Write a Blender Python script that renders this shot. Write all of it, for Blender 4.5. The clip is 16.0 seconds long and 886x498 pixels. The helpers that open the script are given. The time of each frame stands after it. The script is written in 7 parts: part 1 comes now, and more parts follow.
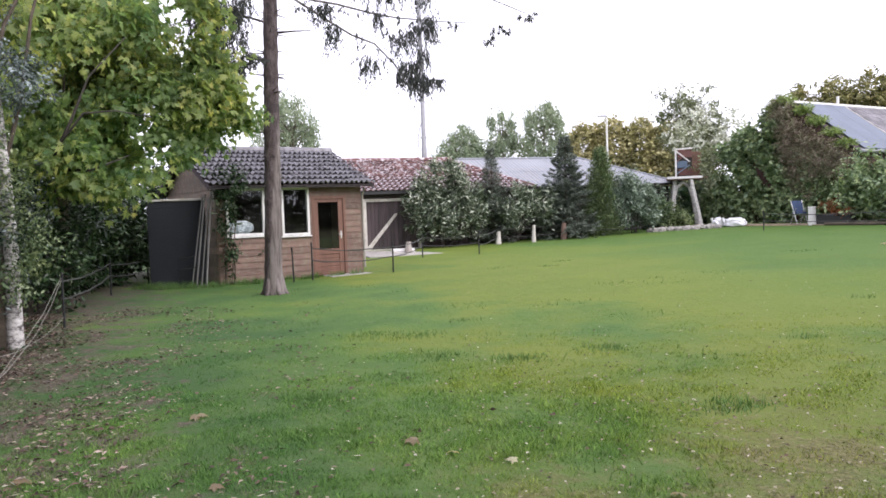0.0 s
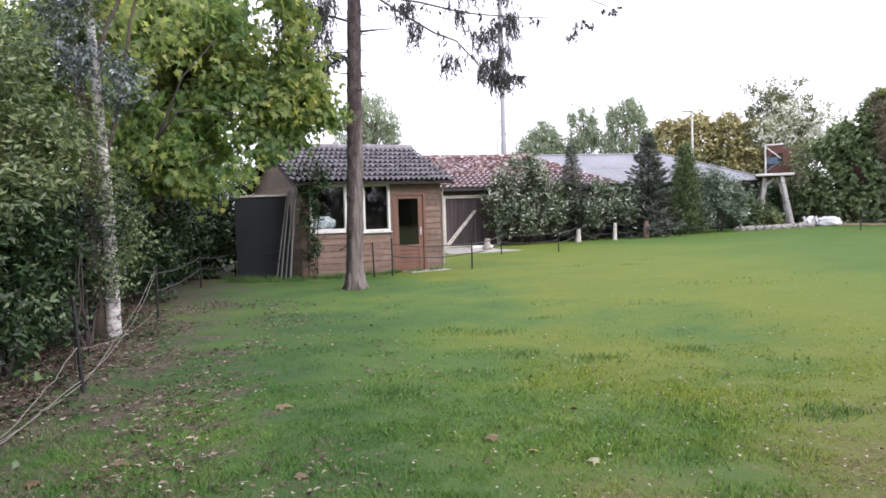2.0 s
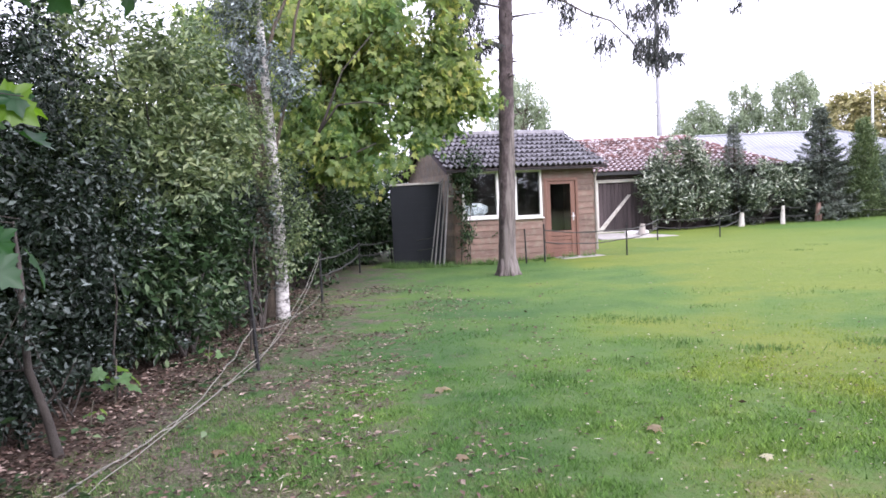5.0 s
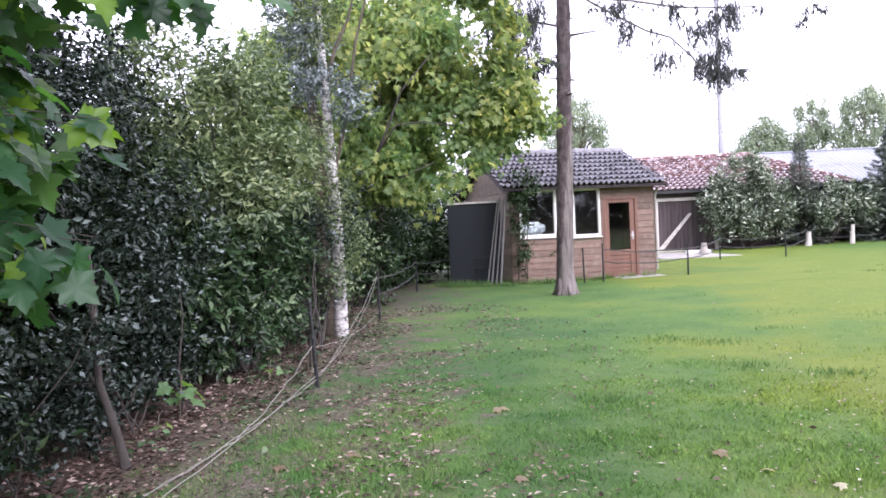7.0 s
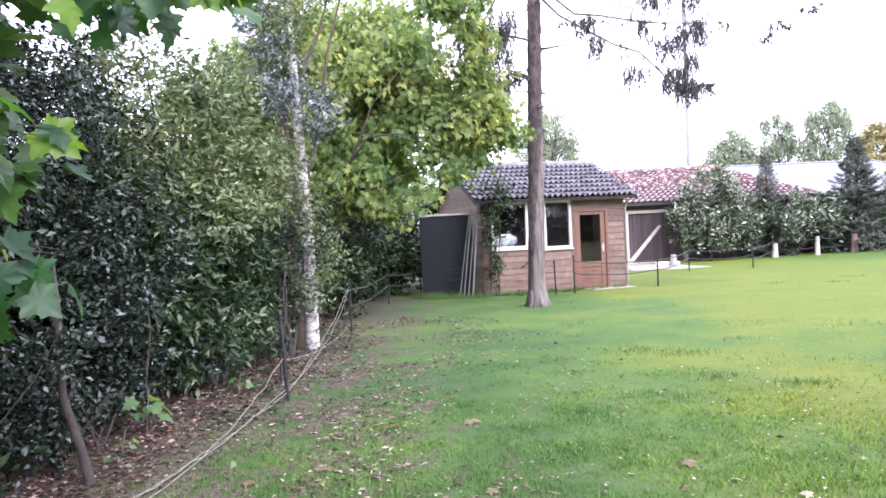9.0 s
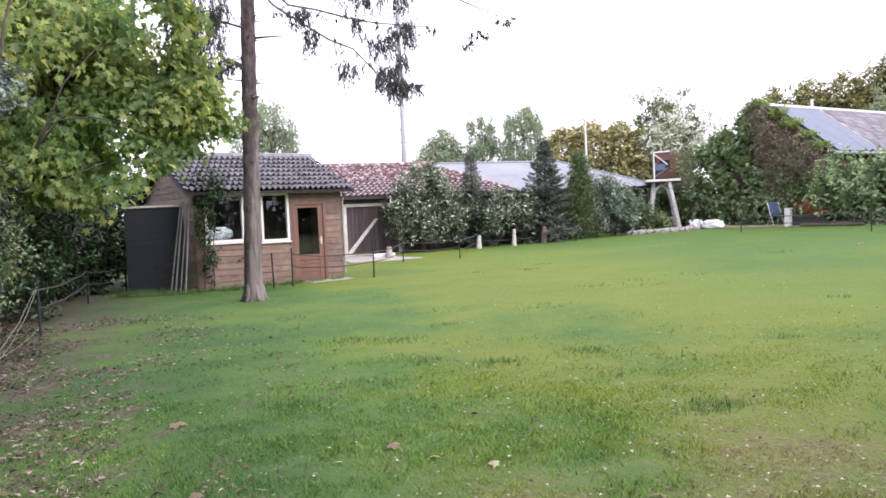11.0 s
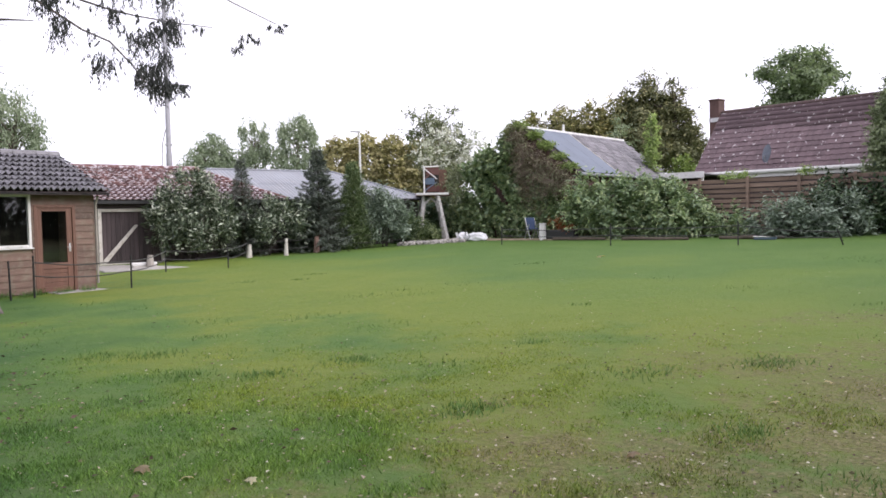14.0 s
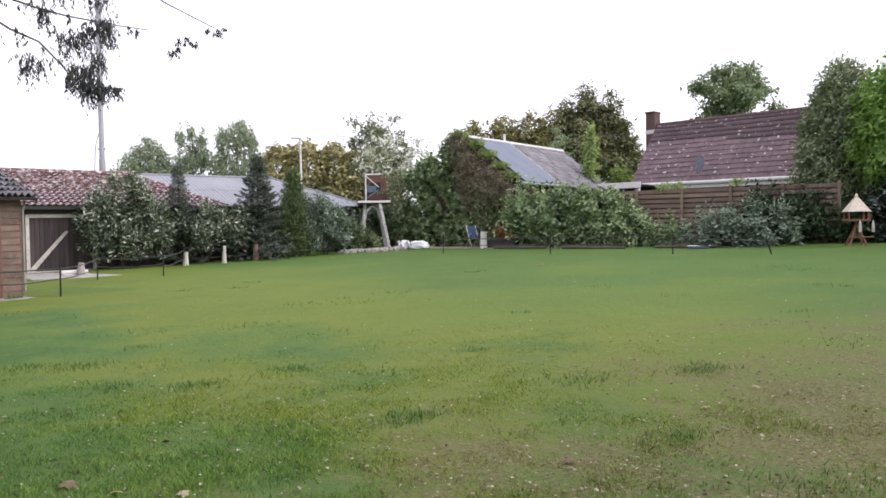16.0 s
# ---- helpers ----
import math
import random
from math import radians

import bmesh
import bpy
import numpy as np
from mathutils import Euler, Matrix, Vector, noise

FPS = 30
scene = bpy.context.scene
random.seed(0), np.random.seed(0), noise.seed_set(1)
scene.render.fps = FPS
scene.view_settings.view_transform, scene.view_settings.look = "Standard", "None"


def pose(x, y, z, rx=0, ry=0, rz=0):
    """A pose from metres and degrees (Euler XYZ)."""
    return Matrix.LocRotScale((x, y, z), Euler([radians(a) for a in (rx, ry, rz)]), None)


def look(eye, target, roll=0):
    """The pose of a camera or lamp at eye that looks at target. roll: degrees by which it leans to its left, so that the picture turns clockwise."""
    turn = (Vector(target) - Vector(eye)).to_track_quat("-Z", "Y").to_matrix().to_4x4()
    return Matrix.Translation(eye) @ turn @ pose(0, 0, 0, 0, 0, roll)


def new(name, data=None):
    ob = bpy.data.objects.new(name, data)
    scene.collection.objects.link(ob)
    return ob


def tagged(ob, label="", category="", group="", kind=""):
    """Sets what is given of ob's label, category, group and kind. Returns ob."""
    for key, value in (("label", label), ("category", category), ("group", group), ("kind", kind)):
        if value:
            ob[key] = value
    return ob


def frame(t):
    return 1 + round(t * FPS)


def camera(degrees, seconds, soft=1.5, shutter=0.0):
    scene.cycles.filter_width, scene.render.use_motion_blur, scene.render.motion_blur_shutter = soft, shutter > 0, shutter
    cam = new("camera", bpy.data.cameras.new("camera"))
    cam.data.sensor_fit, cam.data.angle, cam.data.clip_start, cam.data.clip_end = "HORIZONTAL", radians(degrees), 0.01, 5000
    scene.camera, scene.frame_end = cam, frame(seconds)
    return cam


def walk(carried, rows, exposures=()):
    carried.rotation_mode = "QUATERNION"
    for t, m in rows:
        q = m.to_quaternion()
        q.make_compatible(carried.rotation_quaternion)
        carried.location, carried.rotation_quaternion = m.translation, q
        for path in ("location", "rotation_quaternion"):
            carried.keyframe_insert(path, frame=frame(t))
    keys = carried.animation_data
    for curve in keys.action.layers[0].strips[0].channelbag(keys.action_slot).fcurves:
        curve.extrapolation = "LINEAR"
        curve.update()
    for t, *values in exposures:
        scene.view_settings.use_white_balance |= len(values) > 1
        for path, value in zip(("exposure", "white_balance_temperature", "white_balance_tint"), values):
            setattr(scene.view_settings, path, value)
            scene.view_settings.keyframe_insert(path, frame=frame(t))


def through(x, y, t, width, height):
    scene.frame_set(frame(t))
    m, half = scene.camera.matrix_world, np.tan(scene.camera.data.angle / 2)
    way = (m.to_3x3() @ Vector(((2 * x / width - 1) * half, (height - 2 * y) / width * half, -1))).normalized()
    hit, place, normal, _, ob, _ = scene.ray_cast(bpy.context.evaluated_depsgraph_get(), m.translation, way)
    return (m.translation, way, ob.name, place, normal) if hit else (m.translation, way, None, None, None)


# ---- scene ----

# The camera is held out at arm's length, at head height, by someone who turns on the spot.
cam = camera(60.0, 16.0, soft=1.65)
EYE, ARM = 1.55, 0.27
TURNS = [  # seconds, yaw to the left, pitch, roll
    (0.0, 0.009, -2.819, -2.098),
    (0.5, 1.675, -1.632, -1.525),
    (1.0, 3.072, -2.301, -1.594),
    (1.5, 4.341, -2.538, -1.844),
    (2.0, 5.836, -2.857, -1.804),
    (2.5, 8.660, -3.384, -2.230),
    (3.0, 11.235, -3.509, -2.810),
    (3.5, 13.651, -3.384, -2.839),
    (4.0, 16.060, -3.914, -2.862),
    (4.2, 16.374, -4.225, -2.859),
    (6.3, 19.297, -1.746, -2.705),
    (6.5, 19.947, -2.357, -2.875),
    (7.0, 21.162, -1.846, -2.694),
    (7.5, 22.993, -1.679, -2.613),
    (8.0, 25.331, -1.176, -2.788),
    (8.5, 24.888, -0.735, -2.831),
    (9.0, 19.072, -1.054, -2.690),
    (9.5, 12.666, -2.190, -2.056),
    (9.7, 9.857, -2.500, -1.819),
    (11.8, -5.912, -2.455, -2.529),
    (12.0, -7.249, -2.324, -2.211),
    (12.5, -10.649, -2.304, -2.032),
    (13.0, -13.303, -1.826, -1.797),
    (13.5, -16.111, -2.155, -1.319),
    (14.0, -18.170, -2.364, -1.282),
    (14.5, -19.709, -2.339, -1.078),
    (15.0, -20.639, -2.067, -1.107),
    (15.5, -21.760, -2.038, -1.071),
    (16.0, -22.506, -1.843, -0.955),
]


def held(yaw, pitch, roll):
    return pose(0, -ARM, EYE, 0, 0, yaw) @ pose(0, ARM, 0, 90 + pitch) @ pose(0, 0, 0, 0, 0, roll)


walk(cam, [(t, held(y, p, r)) for t, y, p, r in TURNS],
     exposures=[(0.0, 0.07, 6350, 17), (1.5, 0.08, 6350, 17), (2.5, 0.09, 6300, 18), (4.0, 0.46, 6150, 20), (6.5, 0.66, 6000, 24), (8.0, 0.79, 5950, 25), (9.0, 0.99, 5950, 26), (9.7, 0.95, 6050, 25), (12.0, -0.06, 6400, 17), (16.0, -0.2, 6450, 16)])

# ---- light: a bright, evenly clouded evening sky ----
world = bpy.data.worlds.new("sky")
scene.world = world
world.use_nodes = True
wn, wl = world.node_tree.nodes, world.node_tree.links
sky = wn.new("ShaderNodeTexSky")
sky.sky_type, sky.sun_disc = "NISHITA", False
sky.sun_elevation, sky.sun_rotation = radians(38), radians(115)
sky.air_density, sky.dust_density = 1.0, 4.0
pale = wn.new("ShaderNodeHueSaturation")
pale.inputs["Saturation"].default_value = 0.25
pale.inputs["Value"].default_value = 0.12
wl.new(sky.outputs["Color"], pale.inputs["Color"])
cloud = wn.new("ShaderNodeMixRGB")
cloud.inputs["Fac"].default_value = 0.8
cloud.inputs["Color2"].default_value = (1.21, 1.21, 1.34, 1)
wl.new(pale.outputs["Color"], cloud.inputs["Color1"])
wl.new(cloud.outputs["Color"], wn["Background"].inputs["Color"])
wn["Background"].inputs["Strength"].default_value = 1.6
sun = new("sun", bpy.data.lights.new("sun", "SUN"))
sun.data.energy, sun.data.angle, sun.data.color = 2.9, radians(35), (1.0, 0.97, 0.94)
sun.matrix_world = look((20, -14, 20), (0, 0, 0))

# ---- helpers for meshes ----
rng = np.random.default_rng(7)


def soft_plus(v, k=2.0):
    return k * np.log1p(np.exp(v / k))


def ground_z(x, y):
    """The lawn's height: level near the camera and by the shed, rising gently to the right and the back."""
    return 0.028 * soft_plus(x + 1.0) + 0.010 * soft_plus(y - 16.0) - 0.028 * soft_plus(1.0) - 0.010 * soft_plus(-16.0)


def gz(x, y):
    return float(ground_z(np.float64(x), np.float64(y)))


def from_arrays(name, verts, faces, material, parent=None, label="", smooth=False):
    """A mesh object from arrays of verts (n, 3) and faces (m, 3 or 4)."""
    me = bpy.data.meshes.new(name)
    verts, faces = np.asarray(verts, np.float32), np.asarray(faces, np.int32)
    k = faces.shape[1]
    me.vertices.add(len(verts))
    me.vertices.foreach_set("co", verts.ravel())
    me.loops.add(faces.size)
    me.loops.foreach_set("vertex_index", faces.ravel())
    me.polygons.add(len(faces))
    me.polygons.foreach_set("loop_start", np.arange(len(faces), dtype=np.int32) * k)
    me.update(calc_edges=True)
    if smooth:
        me.polygons.foreach_set("use_smooth", np.ones(len(faces), bool))
    me.materials.append(material)
    ob = new(name, me)
    ob.parent = parent
    if label:
        ob["label"] = label
    return ob


def part(name, bm, material, parent=None, label="", smooth=False):
    """Links a bmesh as one mesh object under a thing or a part."""
    bmesh.ops.recalc_face_normals(bm, faces=bm.faces)
    me = bpy.data.meshes.new(name)
    bm.to_mesh(me)
    bm.free()
    if smooth:
        for p in me.polygons:
            p.use_smooth = True
    me.materials.append(material)
    ob = new(name, me)
    ob.parent = parent
    if label:
        ob["label"] = label
    return ob


def shared(name, me, m, parent):
    """One more object on the same mesh, at the local pose m."""
    ob = new(name, me)
    ob.parent = parent
    ob.matrix_local = m
    return ob


def thing(name, m, label, category, group="", kind=""):
    ob = new(name)
    ob.matrix_world = m
    ob.empty_display_size = 0.2
    return tagged(ob, label, category, group, kind)


def box(x0, x1, y0, y1, z0, z1, bevel=0.0, bm=None):
    bm = bm or bmesh.new()
    m = Matrix.Translation(((x0 + x1) / 2, (y0 + y1) / 2, (z0 + z1) / 2)) @ Matrix.Diagonal((abs(x1 - x0), abs(y1 - y0), abs(z1 - z0), 1))
    made = bmesh.ops.create_cube(bm, size=1, matrix=m)
    if bevel:
        edges = list({e for v in made["verts"] for e in v.link_edges})
        bmesh.ops.bevel(bm, geom=edges, offset=bevel, segments=1, affect="EDGES")
    return bm


def prism(outline, y0, y1, bm=None):
    """A slab: an outline of (x, z) pushed from y0 to y1."""
    bm = bm or bmesh.new()
    a = [bm.verts.new((x, y0, z)) for x, z in outline]
    b = [bm.verts.new((x, y1, z)) for x, z in outline]
    bm.faces.new(a)
    bm.faces.new(b[::-1])
    for i in range(len(a)):
        j = (i + 1) % len(a)
        bm.faces.new((a[i], b[i], b[j], a[j]))
    return bm


def tube(points, radii, sides=8, bm=None):
    """A tapered, bent tube along the points."""
    bm = bm or bmesh.new()
    pts = [Vector(p) for p in points]
    rings = []
    side = None
    for i, p in enumerate(pts):
        d = (pts[min(i + 1, len(pts) - 1)] - pts[max(i - 1, 0)]).normalized()
        if side is None or abs(side.dot(d)) > 0.95:
            side = d.orthogonal().normalized()
        side = (side - d * side.dot(d)).normalized()
        up = d.cross(side)
        rings.append([bm.verts.new(p + radii[i] * (math.cos(a) * side + math.sin(a) * up)) for a in (2 * math.pi * k / sides for k in range(sides))])
    for a, b in zip(rings, rings[1:]):
        for k in range(sides):
            bm.faces.new((a[k], a[(k + 1) % sides], b[(k + 1) % sides], b[k]))
    bm.faces.new(rings[0][::-1])
    bm.faces.new(rings[-1])
    return bm


def bent(a, b, n, sag=0.0, wander=0.0, seed=0):
    """Points from a to b, sagging and wandering a little."""
    r = random.Random(seed)
    a, b = Vector(a), Vector(b)
    out = []
    for i in range(n):
        f = i / (n - 1)
        p = a.lerp(b, f) - Vector((0, 0, sag * 4 * f * (1 - f)))
        if 0 < i < n - 1:
            p += wander * Vector((r.uniform(-1, 1), r.uniform(-1, 1), r.uniform(-1, 1)))
        out.append(p)
    return out


# ---- leaves ----
def unit(v):
    return v / np.maximum(np.linalg.norm(v, axis=-1, keepdims=True), 1e-9)


def clumps(blobs, count, spread, seed, shell=0.5, lump=0.3, up=0.6, per=14, rise=0.3):
    """Sprays of leaves through ellipsoids (x, y, z, rx, ry, rz): points, the way each leaf points and the way it faces."""
    r = np.random.default_rng(seed)
    b = np.array(blobs, float)
    w = (b[:, 3] * b[:, 4] + b[:, 4] * b[:, 5] + b[:, 3] * b[:, 5])
    k = max(8, int(count / per))
    pick = r.choice(len(b), k, p=w / w.sum())
    d = unit(r.normal(size=(k, 3)))
    # boughs: the sprays gather round fewer directions, which leaves hollows between
    nb = max(6, int(14 * len(b)))
    bough = unit(r.normal(size=(nb, 3)))
    d = unit(d + lump * 1.6 * bough[r.integers(0, nb, k)])
    rad = (1 - shell * r.random(k) ** 1.2) * (1 + lump * (r.random(k) - 0.65))
    centre = b[pick, :3] + d * rad[:, None] * b[pick, 3:]
    axis = unit(d + 0.7 * r.normal(size=(k, 3)) + np.array([0, 0, rise]))
    face = unit(0.5 * d + 0.4 * r.normal(size=(k, 3)) + np.array([0, 0, up]))
    side = unit(np.cross(axis, face))
    c = np.repeat(np.arange(k), per)
    f = np.tile((np.arange(per) + 0.5) / per - 0.5, k)
    s = np.where(np.arange(len(c)) % 2 == 0, 1.0, -1.0)
    length = spread * 3.2 * (0.6 + 0.8 * r.random(k))[c]
    pts = centre[c] + axis[c] * (f * length)[:, None] + side[c] * (s * spread * 0.2 * r.random(len(c)))[:, None] + r.normal(size=(len(c), 3)) * spread * 0.22
    out = unit(axis[c] * 0.6 + side[c] * s[:, None] + 0.35 * r.normal(size=(len(c), 3)))
    return pts, out, unit(face[c] + 0.4 * r.normal(size=(len(c), 3)))


def leaves(points, out, face, size, width, seed, droop=0.3, fold=0.25):
    """A folded leaf of two triangles at each point."""
    r = np.random.default_rng(seed + 1)
    n = len(points)
    along = unit(out + np.array([0, 0, -droop * 0.6]))
    side = unit(np.cross(along, face))
    face = np.cross(side, along)
    s = (size * (0.6 + 0.8 * r.random(n)))[:, None]
    mid = points + along * s * 0.45
    verts = np.stack([points, mid + side * s * width / 2 + face * s * fold * width, points + along * s, mid - side * s * width / 2 + face * s * fold * width], 1)
    i = np.arange(n)[:, None] * 4
    faces = np.concatenate([i + [0, 1, 2], i + [0, 2, 3]])
    return verts.reshape(-1, 3), faces


PALM = np.array([(0.0, 0.0), (0.56, 0.22), (0.26, 0.34), (0.42, 0.74), (0.13, 0.58), (0.0, 1.0), (-0.13, 0.58), (-0.42, 0.74), (-0.26, 0.34), (-0.56, 0.22)])


def palmate(points, out, face, size, seed, droop):
    """Five-lobed leaves that hang from their stalks."""
    r = np.random.default_rng(seed + 1)
    n, k = len(points), len(PALM)
    along = unit(out + np.array([0, 0, -droop]) + 0.2 * r.normal(size=(n, 3)))
    side = unit(np.cross(along, face))
    face = np.cross(side, along)
    s = (size * (0.65 + 0.7 * r.random(n)))[:, None, None]
    x, y = PALM[None, :, :1], PALM[None, :, 1:]
    lift = 0.20 * np.abs(x) - 0.45 * (y - 0.3) ** 2
    v = points[:, None] + s * (x * side[:, None] + y * along[:, None] + lift * face[:, None])
    fan = np.stack([np.zeros(k - 2, int), np.arange(1, k - 1), np.arange(2, k)], -1)
    return v.reshape(-1, 3), (np.arange(n)[:, None, None] * k + fan).reshape(-1, 3)


def crown(name, blobs, count, size, width, material, parent, seed, spread=None, droop=0.3, shell=0.5, lump=0.3, up=0.6, floor=None, label="", rise=0.3, gaps=None, lobed=False, hollow=2.2):
    pts, out, face = clumps(blobs, count, spread or size * 1.3, seed, shell, lump, up, rise=rise)
    if gaps is not None:  # hollows between the boughs
        x, y, z = pts.T * hollow
        keep = np.sin(1.9 * x + 1.1 * z + seed) + np.sin(1.7 * y - 1.5 * z + 1) + np.sin(2.3 * x - 2.1 * y + 1.3 * z) > gaps + 0.35 * np.random.default_rng(seed).normal(size=len(pts))
        pts, out, face = pts[keep], out[keep], face[keep]
    if floor is not None:
        keep = pts[:, 2] > floor
        pts, out, face = pts[keep], out[keep], face[keep]
    v, f = palmate(pts, out, face, size, seed, droop) if lobed else leaves(pts, out, face, size, width, seed, droop)
    return from_arrays(name, v, f, material, parent, label)


# ---- materials ----
def nodes_of(name):
    m = bpy.data.materials.new(name)
    m.use_nodes = True
    return m, m.node_tree.nodes, m.node_tree.links, m.node_tree.nodes["Principled BSDF"]


def noise_at(n, l, scale, detail=4.0, rough=0.6, vec=None, stretch=None):
    t = n.new("ShaderNodeTexNoise")
    t.inputs["Scale"].default_value, t.inputs["Detail"].default_value, t.inputs["Roughness"].default_value = scale, detail, rough
    if vec is None:
        vec = n.new("ShaderNodeTexCoord").outputs["Object"]
    if stretch:
        mp = n.new("ShaderNodeMapping")
        mp.inputs["Scale"].default_value = stretch
        l.new(vec, mp.inputs["Vector"])
        vec = mp.outputs["Vector"]
    l.new(vec, t.inputs["Vector"])
    return t.outputs["Fac"]


def ramp(n, l, fac, *stops):
    r = n.new("ShaderNodeValToRGB")
    while len(r.color_ramp.elements) < len(stops):
        r.color_ramp.elements.new(0.5)
    for e, (p, c) in zip(r.color_ramp.elements, stops):
        e.position, e.color = p, (*c, 1) if len(c) == 3 else c
    l.new(fac, r.inputs["Fac"])
    return r.outputs["Color"]


def mix(n, l, fac, a, b, kind="MIX"):
    x = n.new("ShaderNodeMixRGB")
    x.blend_type = kind
    for s, v in (("Fac", fac), ("Color1", a), ("Color2", b)):
        if isinstance(v, (int, float)):
            x.inputs[s].default_value = v
        elif isinstance(v, tuple):
            x.inputs[s].default_value = (*v, 1)
        else:
            l.new(v, x.inputs[s])
    return x.outputs["Color"]


def bump(n, l, p, height, strength, distance=0.02):
    b = n.new("ShaderNodeBump")
    b.inputs["Strength"].default_value, b.inputs["Distance"].default_value = strength, distance
    l.new(height, b.inputs["Height"])
    l.new(b.outputs["Normal"], p.inputs["Normal"])


def shade(c, k):
    return tuple(min(1.0, v * k) for v in c)


def surface(name, base, rough=0.7, metal=0.0, var=0.25, scale=3.0, fine=40.0, relief=0.3, stain=None, amount=0.35, stretch=None, each=0.0, spec=0.5):
    """A weathered surface: patches at one scale, grain at another, and stains of a second colour."""
    m, n, l, p = nodes_of(name)
    big, small = noise_at(n, l, scale, stretch=stretch), noise_at(n, l, fine, 6, 0.7, stretch=stretch)
    c = ramp(n, l, big, (0.3, shade(base, 1 - var)), (0.7, shade(base, 1 + var)))
    c = mix(n, l, 0.5, c, ramp(n, l, small, (0.3, shade((1, 1, 1), 0.6)), (0.7, (1, 1, 1))), "MULTIPLY")
    if stain:
        c = mix(n, l, ramp(n, l, noise_at(n, l, scale * 2.3, 8, 0.7), (0.62 - amount * 0.4, (0, 0, 0)), (0.72 - amount * 0.2, (1, 1, 1))), c, stain)
    if each:
        info = n.new("ShaderNodeObjectInfo")
        c = mix(n, l, 1.0, c, ramp(n, l, info.outputs["Random"], (0, shade((1, 1, 1), 1 - each)), (1, (1, 1, 1))), "MULTIPLY")
    l.new(c, p.inputs["Base Color"])
    p.inputs["Roughness"].default_value, p.inputs["Metallic"].default_value = rough, metal
    p.inputs["Specular IOR Level"].default_value = spec
    if relief:
        bump(n, l, p, small, relief)
    return m


def foliage(name, dark, light, rough=0.5, through=0.3, third=None, patch=0.9, spec=0.4, tints=((0.77, 0.81, 0.77), (1, 1, 1))):
    """Leaves: each its own tone, patches of lighter growth, some light passing through."""
    m, n, l, p = nodes_of(name)
    g = n.new("ShaderNodeNewGeometry")
    c = ramp(n, l, g.outputs["Random Per Island"], (0.0, dark), (0.75, light), (1.0, third or shade(light, 1.35)))
    c = mix(n, l, 1.0, c, ramp(n, l, noise_at(n, l, patch, 3), (0.38, tints[0]), (0.62, tints[1])), "MULTIPLY")
    l.new(c, p.inputs["Base Color"])
    p.inputs["Roughness"].default_value = rough
    p.inputs["Specular IOR Level"].default_value = spec
    t = n.new("ShaderNodeBsdfTranslucent")
    l.new(mix(n, l, 1.0, c, (1.12, 1.18, 0.85), "MULTIPLY"), t.inputs["Color"])
    x = n.new("ShaderNodeMixShader")
    x.inputs["Fac"].default_value = through
    l.new(p.outputs["BSDF"], x.inputs[1])
    l.new(t.outputs["BSDF"], x.inputs[2])
    l.new(x.outputs["Shader"], n["Material Output"].inputs["Surface"])
    return m

